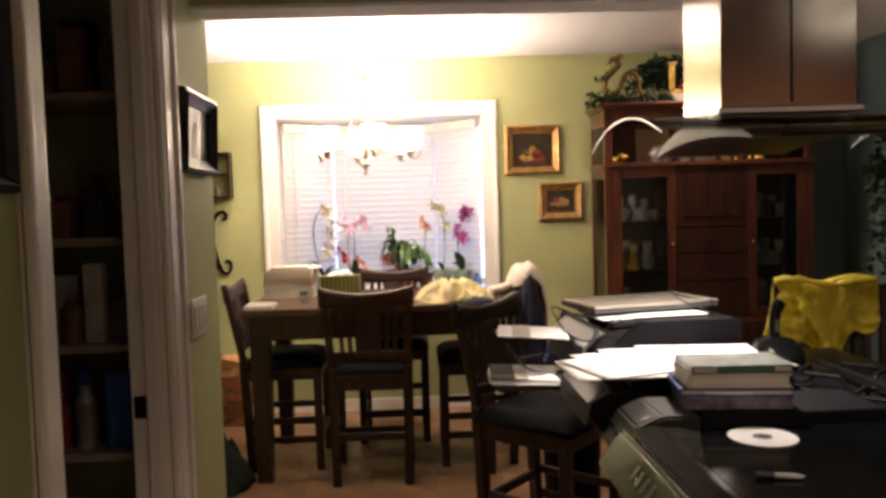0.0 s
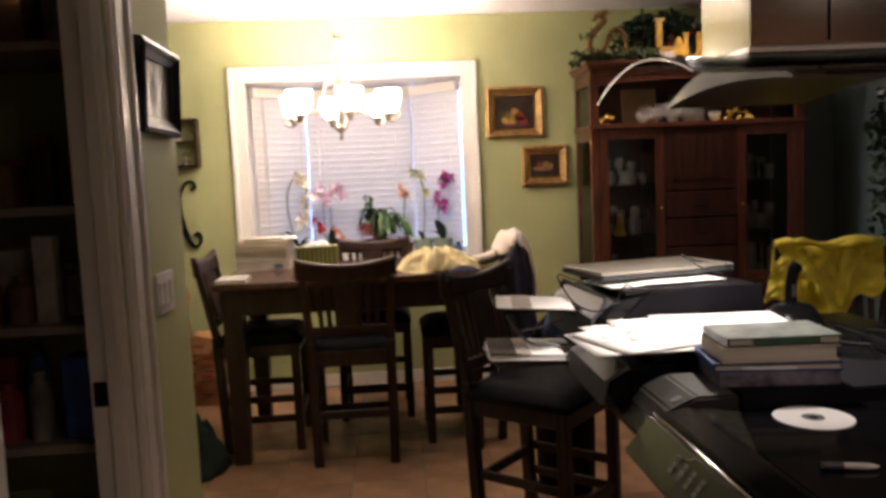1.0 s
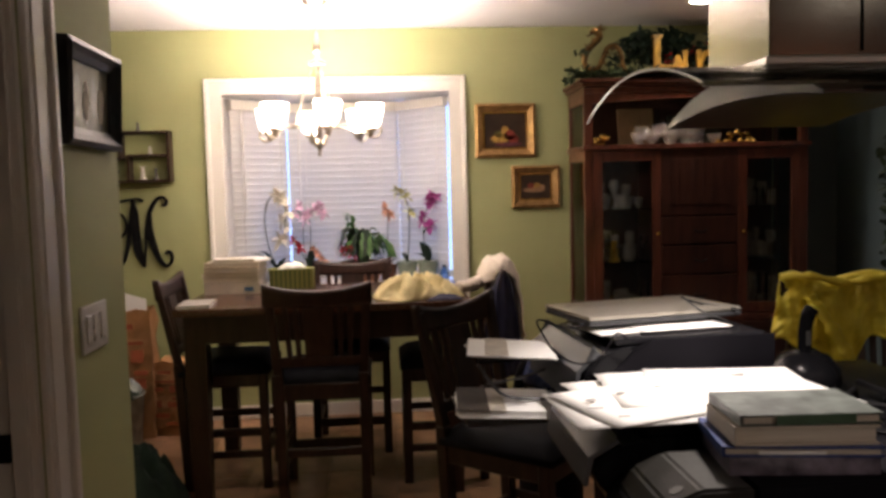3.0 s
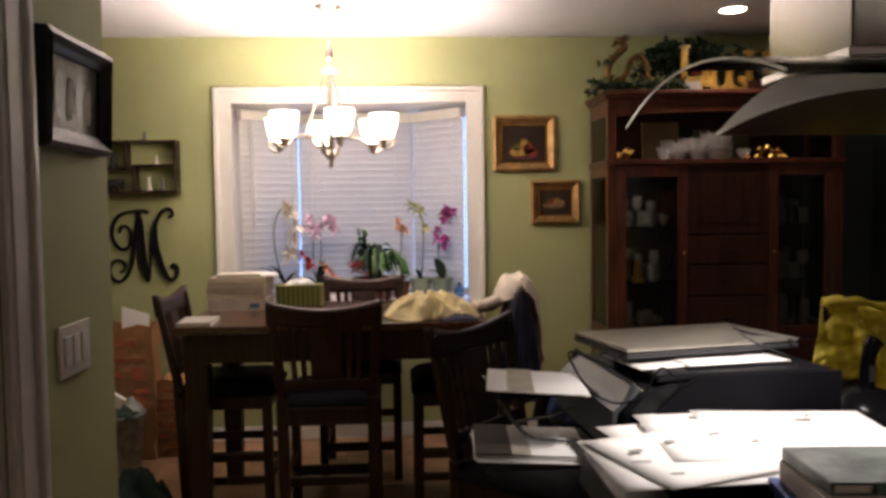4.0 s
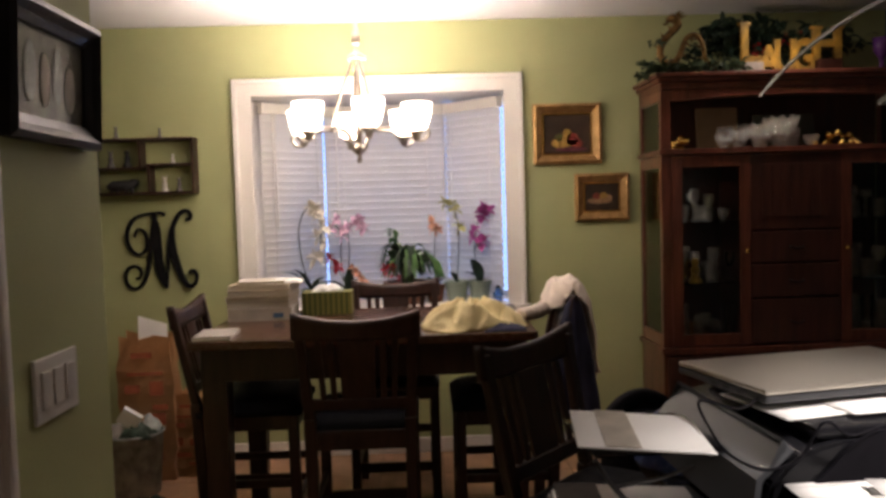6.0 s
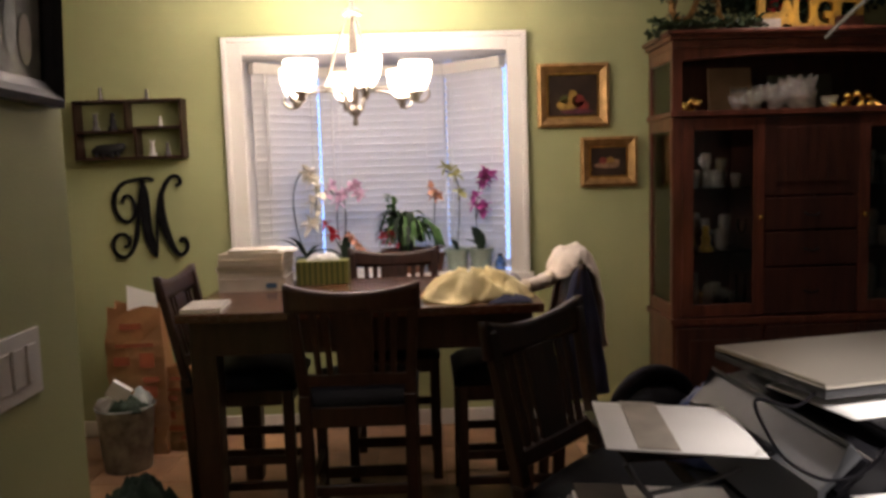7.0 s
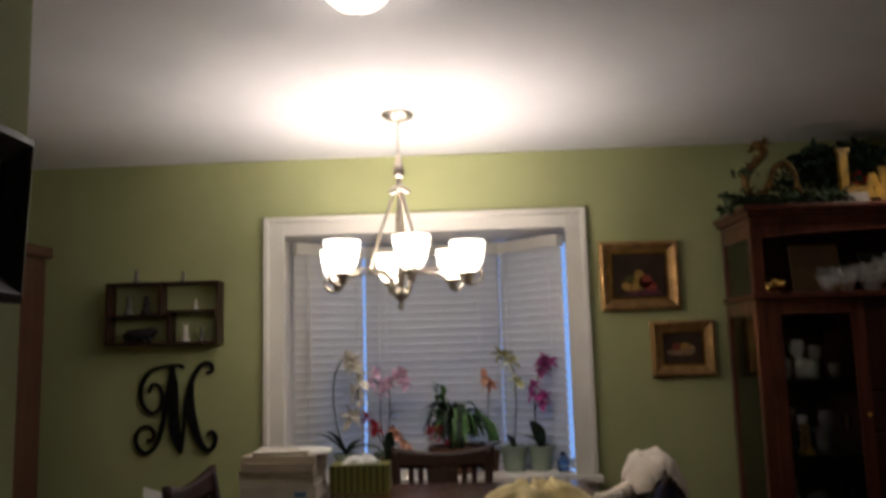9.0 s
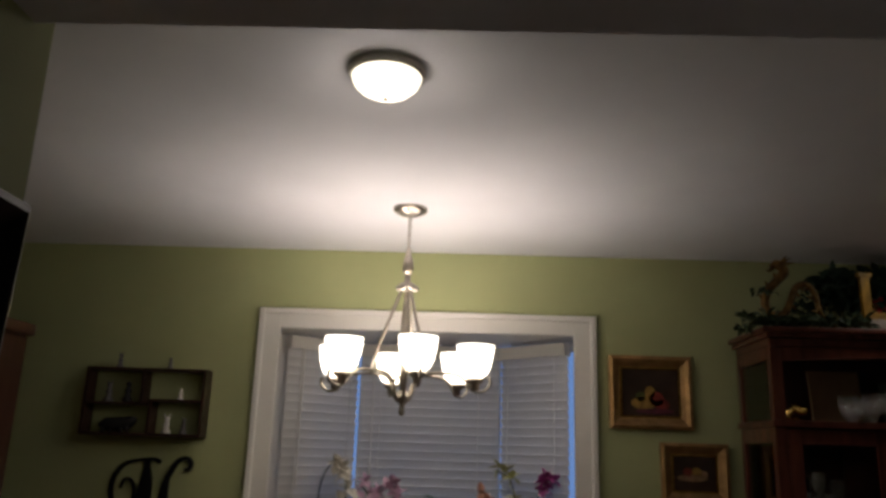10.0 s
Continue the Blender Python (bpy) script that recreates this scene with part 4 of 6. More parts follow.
for x0, x1 in ((DIV[0], DIV[1]), (DIV[2], DIV[3])):
    d = thing("x", "", "")
    d.name = "glass_door"
    d.parent = cab
    for c in ((x0, x0 + 0.055, 0.64, 1.625), (x1 - 0.055, x1, 0.64, 1.625), (x0 + 0.055, x1 - 0.055, 0.64, 0.70), (x0 + 0.055, x1 - 0.055, 1.565, 1.625)):
        panel("door_rail", c[0], c[1], CY - 0.004, CY + 0.02, c[2], c[3], M_CHERRY, d)
    part("pane", cbox(x0 + 0.055, x1 - 0.055, CY + 0.006, CY + 0.010, 0.70, 1.565), M_GLASS, d)
    kx = x1 - 0.025 if x0 < 1.5 else x0 + 0.025
    part("knob", lathe(bmesh.new(), [(0, 0), (0.006, 0.002), (0.005, 0.012), (0.012, 0.02), (0, 0.028)], seg=12), M_BRASS, d).matrix_basis = pose(kx, CY - 0.004, 1.13, 90)
    for z in (0.955, 1.275):
        part("glass_shelf", cbox(x0 + 0.02, x1 - 0.02, CY + 0.03, CB - 0.02, z, z + 0.006), M_GLASS, cab)
md = part("door", cbox(DIV[1], DIV[2], CY - 0.004, CY + 0.02, 1.235, 1.625, 0.003), M_CHERRYDK, cab)
for k in range(7):
    x = DIV[1] + 0.06 + k * (DIV[2] - DIV[1] - 0.12) / 7
    part("tongue_board", cbox(x, x + 0.045, CY - 0.009, CY - 0.0045, 1.30, 1.57, 0.002), M_CHERRYDK, md)
for z0, z1 in ((1.065, 1.225), (0.885, 1.055), (0.645, 0.875)):
    dr = part("drawer", cbox(DIV[1] + 0.004, DIV[2] - 0.004, CY - 0.006, CY + 0.02, z0, z1, 0.004), M_CHERRYDK, cab)
    pull = tube(bmesh.new(), curve_pts([(1.905, CY - 0.006, (z0 + z1) / 2), (1.91, CY - 0.022, (z0 + z1) / 2 - 0.005), (1.939, CY - 0.026, (z0 + z1) / 2 - 0.012), (1.968, CY - 0.022, (z0 + z1) / 2 - 0.005), (1.973, CY - 0.006, (z0 + z1) / 2)], 4), 0.005, 6)
    part("drawer_pull", pull, M_IRON, dr, "dark bail pull", smooth=True)
for x0, x1 in ((CX0 + 0.02, 1.695), (1.71, 2.165), (2.18, CX1 - 0.02)):
    dr = part("lower_door", cbox(x0, x1, CY - 0.018, CY - 0.001, 0.07, 0.585, 0.004), M_CHERRYDK, cab)
    part("raised_panel", cbox(x0 + 0.06, x1 - 0.06, CY - 0.026, CY - 0.0185, 0.13, 0.525, 0.006), M_CHERRYDK, dr)

# ---- island with cooktop, printers and papers ----
isl = thing("kitchen_island", "kitchen island with dark base and granite top", "island")
IX0, IX1, IY0, IY1 = 0.44, 1.42, 0.20, 2.62
part("base", cbox(0.80, IX1 - 0.04, IY0 + 0.04, IY1 - 0.04, 0, 0.865, 0.004), M_DARKWOOD, isl)
part("countertop", cbox(IX0, IX1, IY0, IY1, 0.866, 0.90, 0.006), M_COUNTER, isl)

# range hood
HX, HY = 0.87, 1.89
hood = thing("range_hood", "stainless island range hood with curved glass canopy", "range hood")
bm = cbox(0.712, 1.02, 1.775, 2.02, 1.612, CEIL - 0.001, 0.003)
part("chimney", bm, M_STEEL, hood)
# thin dark line down the middle of the chimney's front face
part("chimney_seam", cbox(0.868, 0.872, 1.7725, 1.7752, 1.62, CEIL - 0.002), M_IRON, hood)
part("collar", cbox(0.703, 1.03, 1.766, 2.03, 1.5975, 1.6115, 0.003), mat("satin_chrome", (0.75, 0.74, 0.72), 0.42, 1.0, vary=0.03, scale=9, bump=0), hood)


def arch(y, y0, y1, zend, zmid):
    u = (y - (y0 + y1) / 2) / ((y1 - y0) / 2)
    return zmid - (zmid - zend) * u * u


def arched(x0, x1, y0, y1, zend, zmid, th0, th1, n=20):
    """A slab arched along y; th0: its thickness at the ends, th1: in the middle."""
    bm = bmesh.new()
    rows = []
    for k in range(n + 1):
        y = y0 + (y1 - y0) * k / n
        z = arch(y, y0, y1, zend, zmid)
        t = th0 + (th1 - th0) * (1 - (2 * k / n - 1) ** 2)
        rows.append([bm.verts.new(p) for p in ((x0, y, z), (x1, y, z), (x1, y, z - t), (x0, y, z - t))])
    for a, b in zip(rows, rows[1:]):
        for k in range(4):
            bm.faces.new((a[k], a[(k + 1) % 4], b[(k + 1) % 4], b[k]))
    bm.faces.new(rows[0][::-1]), bm.faces.new(rows[-1])
    bmesh.ops.recalc_face_normals(bm, faces=bm.faces)
    return bm


# one steel in two tones: underside shade darkens the body, reflection greys the end
part("body", arched(0.705, 1.06, 1.595, 2.21, 1.535, 1.596, 0.005, 0.043), mat("shaded_hood_steel", (0.07, 0.066, 0.062), 0.3, 1.0, vary=0.08, scale=4, bump=0.0, fine=60, rvar=0.05), hood)
part("end_plate", arched(0.700, 0.7045, 1.595, 2.21, 1.535, 1.596, 0.005, 0.043), mat("reflection_grey_steel", (0.14, 0.135, 0.12), 0.45, 0.0, vary=0.08, scale=4, bump=0.0, fine=60, rvar=0.03, spec=0.15), hood, "hood end plate, its soft reflection put into the grey")
part("glass_canopy", arched(0.51, 1.23, 1.56, 2.17, 1.545, 1.601, 0.007, 0.007), M_HOODGLASS, hood, "curved clear glass canopy")
# opaque pale strips along the canopy ends paint the glint of the glass edge
for x in (0.5085, 1.2275):
    part("glass_edge", arched(x, x + 0.003, 1.56, 2.17, 1.5445, 1.6005, 0.0035, 0.0035), M_GLASSEDGE, hood, "glass edge strip, its glint put into the colour")
part("control_strip", cbox(0.76, 0.99, 1.589, 1.5955, 1.533, 1.5395, 0.002), M_BLACKPL, hood)

# printers
def printer(name, label, m, w, d, h, reach=0.06, low=0.5, front=M_SILVERDK):
    """A flatbed printer: the front towards -x, w deep along x, d wide along y."""
    p = thing(name, label, "printer", m, group="printers on the island")
    n = 10
    bm = bmesh.new()
    prof = [(-w / 2 + 0.05, 0.0), (w / 2, 0.0), (w / 2, h * 0.92), (w / 2 - 0.02, h), (-w / 2 + 0.10, h), (-w / 2 + 0.05, h * 0.93), (-w / 2 + 0.01, h * 0.72), (-w / 2, h * 0.5), (-w / 2 + 0.015, h * 0.25)]
    for s0, s1, mat_, nm in ((-d / 2, d / 2, M_BLACKPL, "body"),):
        a = [bm.verts.new((x, s0, z)) for x, z in prof]
        b = [bm.verts.new((x, s1, z)) for x, z in prof]
        bm.faces.new(a), bm.faces.new(b[::-1])
        for k in range(len(prof)):
            j = (k + 1) % len(prof)
            bm.faces.new((a[k], b[k], b[j], a[j]))
        bmesh.ops.recalc_face_normals(bm, faces=bm.faces)
        bmesh.ops.bevel(bm, geom=bm.edges[:], offset=0.004, segments=2, affect="EDGES")
        part(nm, bm, mat_, p)
    bm = bmesh.new()
    prof2 = [(-w / 2 + reach, h + 0.001), (-w / 2 + 0.045, h * 0.94), (-w / 2 + 0.002, h * 0.72), (-w / 2 - 0.008, h * low), (-w / 2 - 0.014, h * low), (-w / 2 - 0.006, h * 0.74), (-w / 2 + 0.038, h * 0.98), (-w / 2 + reach, h + 0.006)]
    a = [bm.verts.new((x, -d / 2 + 0.01, z)) for x, z in prof2]
    b = [bm.verts.new((x, d / 2 - 0.01, z)) for x, z in prof2]
    bm.faces.new(a), bm.faces.new(b[::-1])
    for k in range(len(prof2)):
        j = (k + 1) % len(prof2)
        bm.faces.new((a[k], b[k], b[j], a[j]))
    bmesh.ops.recalc_face_normals(bm, faces=bm.faces)
    part("front_panel", bm, front, p, "silver plastic front panel", smooth=False)
    part("lid", cbox(-w / 2 + 0.048 + reach, w / 2 - 0.012, -d / 2 + 0.012, d / 2 - 0.012, h + 0.001, h + 0.016, 0.005), M_BLACKPL, p)
    part("display", cbox(-w / 2 - 0.0075, -w / 2 - 0.0005, -0.05, 0.04, h * 0.56, h * 0.68, 0.001), M_BLACKPL, p)
    return p


P1 = printer("printer", "black and silver desktop printer with a laptop on top", pose(0.655, 2.245, 0.901, 0, 0, 4), 0.42, 0.37, 0.178, 0.03, 0.35)
P2 = printer("printer", "black and silver desktop printer under loose papers", pose(0.62, 1.85, 0.901, 0, 0, 0), 0.46, 0.31, 0.105, 0.04, 0.3)


M_PANELGREY = mat("olive_grey_gloss", (0.050, 0.052, 0.041), 0.14, vary=0.06, scale=5, bump=0.0, rvar=0.03, fine=9, coat=0.3)
M_BEZEL = mat("dark_grey_bezel", (0.030, 0.029, 0.026), 0.45, vary=0.08, scale=6, bump=0.02, fine=150, spec=0.3)
M_SIDECOVER = mat("dull_black_plastic", (0.008, 0.0075, 0.010), 0.6, vary=0.15, scale=8, bump=0.02, fine=150, spec=0.05)
M_DARKGLASS = mat("black_scanner_glass", (0.003, 0.003, 0.004), 0.10, vary=0.1, scale=8, bump=0.0, rvar=0.02, fine=9, spec=0.08)


def wedge(prof, y0, y1, bevel=0.003):
    """A profile in x and z drawn out along y."""
    bm = bmesh.new()
    a, b = ([bm.verts.new((x, y, z)) for x, z in prof] for y in (y0, y1))
    bm.faces.new(a), bm.faces.new(b[::-1])
    for k in range(len(prof)):
        bm.faces.new((a[k - 1], b[k - 1], b[k], a[k]))
    bmesh.ops.recalc_face_normals(bm, faces=bm.faces)
    if bevel:
        bmesh.ops.bevel(bm, geom=bm.edges[:], offset=bevel, segments=2, affect="EDGES")
    return bm


P3 = thing("printer", "wide black printer with a slanted olive-grey control panel", "printer", pose(0.66, 1.34, 0.901), group="printers on the island")
part("body", wedge([(-0.235, 0.0), (0.27, 0.0), (0.27, 0.068), (-0.215, 0.068), (-0.245, 0.050), (-0.262, 0.022)], -0.29, 0.335, 0.005), M_BLACKPL, P3)
PANELP = [(-0.252, 0.074), (-0.259, 0.076), (-0.303, 0.020), (-0.300, 0.012), (-0.290, 0.012)]
cp = part("control_panel", wedge(PANELP, -0.29, 0.155, 0.0025), M_PANELGREY, P3, "slanted olive-grey glossy control panel")
part("panel_rim", tube(bmesh.new(), [(-0.2535, -0.288, 0.0785), (-0.2535, 0.150, 0.0785)], 0.0026, 6), M_CHROME, P3)
for j in range(3):
    for k in range(4):
        f = 0.28 + 0.14 * j
        px, pz = -0.259 - 0.044 * f, 0.076 - 0.056 * f
        part("button_mark", cbox(-0.004, 0.004, -0.006, 0.006, 0, 0.0008), M_SILVERPL, cp).matrix_basis = pose(px - 0.0008, -0.10 + 0.03 * k, pz + 0.0006, 0, -51.8, 0)
part("front_bezel", wedge([(-0.250, 0.060), (-0.236, 0.079), (-0.190, 0.086), (-0.182, 0.086), (-0.182, 0.060)], -0.29, 0.155, 0.002), M_DARKGLASS, P3)
part("rear_deck", wedge([(-0.10, 0.045), (-0.10, 0.0985), (0.262, 0.0985), (0.262, 0.045)], 0.160, 0.325, 0.003), M_SIDECOVER, P3)
part("deck_corner", wedge([(-0.245, 0.045), (-0.222, 0.078), (-0.175, 0.0985), (-0.102, 0.0985), (-0.102, 0.045)], 0.160, 0.320, 0.005), M_BEZEL, P3, "dark grey sloping corner")
bm = bmesh.new()
top = [(-0.172, -0.28), (-0.172, -0.045), (-0.11, 0.146), (0.245, 0.146), (0.245, -0.28)]
for z in (0.0688, 0.0775):
    for x, y in top:
        bm.verts.new((x, y, z))
bm.verts.ensure_lookup_table()
bm.faces.new(bm.verts[0:5]), bm.faces.new(bm.verts[5:10][::-1])
for k in range(5):
    bm.faces.new([bm.verts[q] for q in (k, (k + 1) % 5, 5 + (k + 1) % 5, 5 + k)])
bmesh.ops.recalc_face_normals(bm, faces=bm.faces)
bmesh.ops.bevel(bm, geom=bm.edges[:], offset=0.002, segments=2, affect="EDGES")
part("lid", bm, M_DARKGLASS, P3, "glossy black scanner lid")
bm = bmesh.new()
bm.faces.new([bm.verts.new(p) for p in ((-0.181, 0.146, 0.084), (-0.181, -0.04, 0.0775), (-0.171, -0.045, 0.0782), (-0.112, 0.146, 0.0782))])
bmesh.ops.solidify(bm, geom=bm.faces[:], thickness=0.003)
part("corner_facet", bm, M_PANELGREY, P3)
part("badge", lathe(bmesh.new(), [(0.0, 0.0), (0.010, 0.0), (0.010, 0.001), (0.0, 0.001)], seg=20), M_SILVERPL, P3, "small round silver badge").matrix_basis = pose(-0.2005, 0.190, 0.0882, 0, -23.6, 0)


# ---- on the island ----
def paper(name, label, x, y, z, rot, w=0.216, h=0.279, curl=0.006, material=M_PAPER, tilt=0.0, group="loose papers", seed=0):
    r = random.Random(seed)
    ph, am = r.uniform(0, 6), r.uniform(0.4, 1.0) * curl
    def f(u, v):
        return ((u - 0.5) * w, (v - 0.5) * h, am * (math.sin(3 * u + ph) + math.cos(2.2 * v + ph)) + am * 2)
    return solid(name, sheet(bmesh.new(), f, 8, 8, 0.0012), material, label, "paper", group, m=pose(x, y, z, tilt, 0, rot), smooth=True)


PT = 1.0235
for k, (x, y, rot, dz) in enumerate(((0.70, 1.93, -13, 0.0), (0.62, 1.95, -2, 0.003), (0.72, 1.84, 6, 0.006), (0.55, 1.875, 9, 0.009), (0.491, 1.781, 3.8, 0.012), (0.70, 1.90, -8, 0.014), (0.516, 1.80, 18, 0.016), (0.60, 1.85, -4, 0.018))):
    pp = paper("paper_sheet", "loose white paper sheet with faint print on a printer", x, y, PT + dz, rot, 0.279, 0.216, 0.0015, seed=k)
    if k > 3:
        r = random.Random(k)
        for q in range(3):
            bx, by = r.uniform(-0.11, 0.09), r.uniform(-0.09, 0.08)
            part("print_mark", cbox(bx, bx + r.uniform(0.012, 0.03), by, by + r.uniform(0.004, 0.012), 0.0064, 0.0069), M_INK, pp)


def banded_stack(name, label, x, y, z, rot, w, h, n, band, tilt):
    """A stack of sheets in a tray with a printed band across."""
    ob = thing(name, label, "paper", pose(x, y, z, 0, tilt, rot))
    r = random.Random(n)
    for k in range(n):
        a, b = r.uniform(-0.005, 0.005), r.uniform(-0.005, 0.005)
        part("sheet", cbox(-w / 2 + a, w / 2 + a, -h / 2 + b, h / 2 + b, k * 0.003, k * 0.003 + 0.0018), M_PAPER, ob)
    part("printed_band", cbox(-w / 2 + band[0], -w / 2 + band[1], -h / 2, h / 2, n * 0.003 - 0.0005, n * 0.003 + 0.0005), M_PAPERTAN, ob)
    return ob


banded_stack("paper_stack", "white sheets with a grey-tan band lying in the upper tray", 0.345, 2.235, 1.047, -7, 0.185, 0.195, 2, (0.035, 0.085), 3)
b2 = banded_stack("paper_stack", "stack of printed sheets with a dark band in the lower tray", 0.325, 2.20, 0.926, -4, 0.21, 0.19, 6, (0.05, 0.10), 2)
part("dark_band", cbox(-0.108, -0.040, -0.097, 0.097, 0.0170, 0.0196), mat("dark_brown_print", (0.045, 0.036, 0.028), 0.7, vary=0.3, scale=18, spec=0.1), b2)
M_TRAY = glass_mat("smoky_tray_plastic", (0.5, 0.5, 0.52), 0.1, 0.9)
part("upper_tray", cbox(-0.40, -0.17, -0.075, 0.125, 0.138, 0.1415, 0.001), M_TRAY, P1, "smoky clear paper tray")
part("lower_tray", cbox(-0.43, -0.19, -0.10, 0.11, 0.008, 0.022, 0.002), M_GREYPL, P1, "dark grey paper tray")
part("tray_wire", tube(bmesh.new(), curve_pts([(-0.40, -0.07, 0.135), (-0.37, -0.06, 0.09), (-0.33, -0.05, 0.055), (-0.24, -0.05, 0.045)], 4), 0.004, 6), M_GREYPL, P1)
part("tray_wire", tube(bmesh.new(), curve_pts([(-0.37, -0.06, 0.09), (-0.30, -0.06, 0.10), (-0.25, -0.06, 0.115)], 4), 0.003, 6), M_GREYPL, P1)
bm = bmesh.new()
side = ((0.207, 0.004), (0.207, 0.193), (-0.06, 0.193), (-0.095, 0.176), (-0.125, 0.145), (-0.16, 0.115), (-0.172, 0.095), (-0.155, 0.05), (-0.135, 0.004))
va, vb = ([bm.verts.new((x, y, z)) for x, z in side] for y in (-0.191, -0.1862))
bm.faces.new(va), bm.faces.new(vb[::-1])
for k in range(len(side)):
    bm.faces.new((va[k - 1], vb[k - 1], vb[k], va[k]))
bmesh.ops.recalc_face_normals(bm, faces=bm.faces)
part("side_cover", bm, M_SIDECOVER, P1, "matt black side cover")

lap = thing("laptop", "closed champagne aluminium laptop lying on a printer", "laptop", pose(0.663, 2.295, 1.107, -0.5, 0, 12))
part("base", cbox(-0.19, 0.19, -0.118, 0.118, 0.0, 0.011, 0.004), M_GREYPL, lap)
part("lid", cbox(-0.19, 0.19, -0.118, 0.118, 0.0125, 0.021, 0.004), M_LAPTOP, lap, "champagne aluminium lid")
for k in range(4):
    part("port", cbox(-0.1905, -0.1895, -0.10 + k * 0.035, -0.085 + k * 0.035, 0.003, 0.008), M_BLACK, lap)
for k, (x, y, rot) in enumerate(((0.60, 2.20, 13), (0.70, 2.20, 9))):
    paper("paper_sheet", "white paper sheet caught between laptop and printer", x, y, 1.0965 + 0.003 * k, rot, 0.21, 0.16, 0.0006, seed=20 + k)
solid("cable", tube(bmesh.new(), curve_pts([(0.50, 2.16, 1.113), (0.45, 2.11, 1.112), (0.370, 2.030, 1.147), (0.380, 2.030, 1.114), (0.406, 2.030, 1.077), (0.452, 2.030, 1.055), (0.497, 2.030, 1.069), (0.528, 2.030, 1.114), (0.56, 2.03, 1.096), (0.61, 2.048, 1.0995)], 6), 0.0020, 6), M_SIDECOVER, "thin dark cable looping from the laptop", "cable", smooth=True)
solid("cable", tube(bmesh.new(), curve_pts([(0.80, 2.12, 1.112), (0.745, 2.13, 1.135), (0.72, 2.17, 1.160), (0.74, 2.22, 1.150), (0.80, 2.26, 1.131), (0.86, 2.20, 1.125)], 6), 0.0024, 6), M_BLACK, "thin black cable lying over the laptop", "cable", smooth=True)


def book(x, y, z, rot, w, d, h, cover, label, block=M_PAGES, plain=False):
    b = thing("book", label, "book", pose(x, y, z, 0, 0, rot), group="books on the printer")
    if plain:
        part("case", cbox(-w / 2, w / 2, -d / 2, d / 2, 0, h, 0.002), cover, b)
    else:
        part("page_block", cbox(-w / 2 + 0.004, w / 2 - 0.004, -d / 2 + 0.004, d / 2 - 0.002, 0.003, h - 0.003), block, b)
        bm = cbox(-w / 2, w / 2, -d / 2, d / 2, 0, 0.003)
        box(bm, -w / 2, w / 2, -d / 2, d / 2, h - 0.003, h)
        box(bm, -w / 2 - 0.002, -w / 2 + 0.0025, -d / 2, d / 2, 0.0005, h - 0.0005)
        part("cover", bm, cover, b)
    return b


z = 1.0002
for dims in ((0.650, 1.597, -7, 0.205, 0.135, 0.026, M_BOOKPIC, "thick book with a mottled printed spine", True), (0.650, 1.598, -9, 0.215, 0.140, 0.015, M_BOOKBLUE, "thin dark blue book", False), (0.653, 1.595, -6, 0.195, 0.130, 0.027, M_PAGES, "pale paperback with thick page block", False), (0.658, 1.597, -4, 0.195, 0.130, 0.016, M_BOOKGREY, "grey-green patterned book on top of the stack", False)):
    b = book(dims[0], dims[1], z, dims[2], dims[3], dims[4], dims[5], dims[6], dims[7], plain=dims[8])
    if dims[6] is M_BOOKGREY:
        part("spine_label", cbox(-0.05, 0.06, -0.0662, -0.0652, 0.002, 0.0148), M_BOOKGREEN, b)
    if dims[6] is M_BOOKBLUE:
        part("title_bar", cbox(-0.06, 0.03, -0.0712, -0.0702, 0.004, 0.009), M_PAPER, b)
    z += dims[5] + 0.0006
cd = thing("disc", "white printed disc lying on the printer lid", "disc", pose(0.640, 1.420, 0.9790))
part("disc_ring", lathe(bmesh.new(), [(0.008, 0), (0.06, 0), (0.06, 0.0013), (0.008, 0.0013), (0.008, 0)], seg=40), M_DISC, cd)
part("hub", lathe(bmesh.new(), [(0.008, 0.0014), (0.017, 0.0014), (0.017, 0.0018), (0.008, 0.0018)], seg=24), M_GREYPL, cd)
pen = thing("marker_pen", "short white and grey marker lying on the printer", "pen", pose(0.575, 1.212, 0.9838, 0, 90, -14))
part("barrel", lathe(bmesh.new(), [(0, -0.035), (0.004, -0.035), (0.0046, 0.02), (0.003, 0.03), (0, 0.036)], seg=12), M_SWITCH, pen, smooth=True)
part("cap", lathe(bmesh.new(), [(0.0048, -0.036), (0.0051, -0.01), (0.0047, -0.009)], seg=12), M_GREYPL, pen, smooth=True)
# gas cooktop
ck = thing("cooktop", "black gas cooktop with iron grates set in the island", "cooktop", pose(1.13, 1.80, 0.9005))
part("plate", cbox(-0.23, 0.27, -0.42, 0.42, 0, 0.012, 0.004), M_BLACKPL, ck)
for gx in (-0.11, 0.14):
    for gy in (-0.27, 0.0, 0.27):
        part("burner", lathe(bmesh.new(), [(0, 0.03), (0.034, 0.03), (0.036, 0.022), (0.045, 0.02), (0.047, 0.0125), (0, 0.0125)], gx, gy, 0, 18), M_IRON, ck)
        bm = bmesh.new()
        for a in range(4):
            c, s = math.cos(a * math.pi / 2 + 0.78), math.sin(a * math.pi / 2 + 0.78)
            tube(bm, [(gx + 0.025 * c, gy + 0.025 * s, 0.046), (gx + 0.11 * c, gy + 0.11 * s, 0.046), (gx + 0.13 * c, gy + 0.13 * s, 0.014)], 0.006, 6)
        part("grate", bm, M_IRON, ck)
for gx in (-0.23, 0.015, 0.26):
    part("grate_bar", cbox(gx - 0.006, gx + 0.006, -0.41, 0.41, 0.040, 0.052, 0.002), M_IRON, ck)
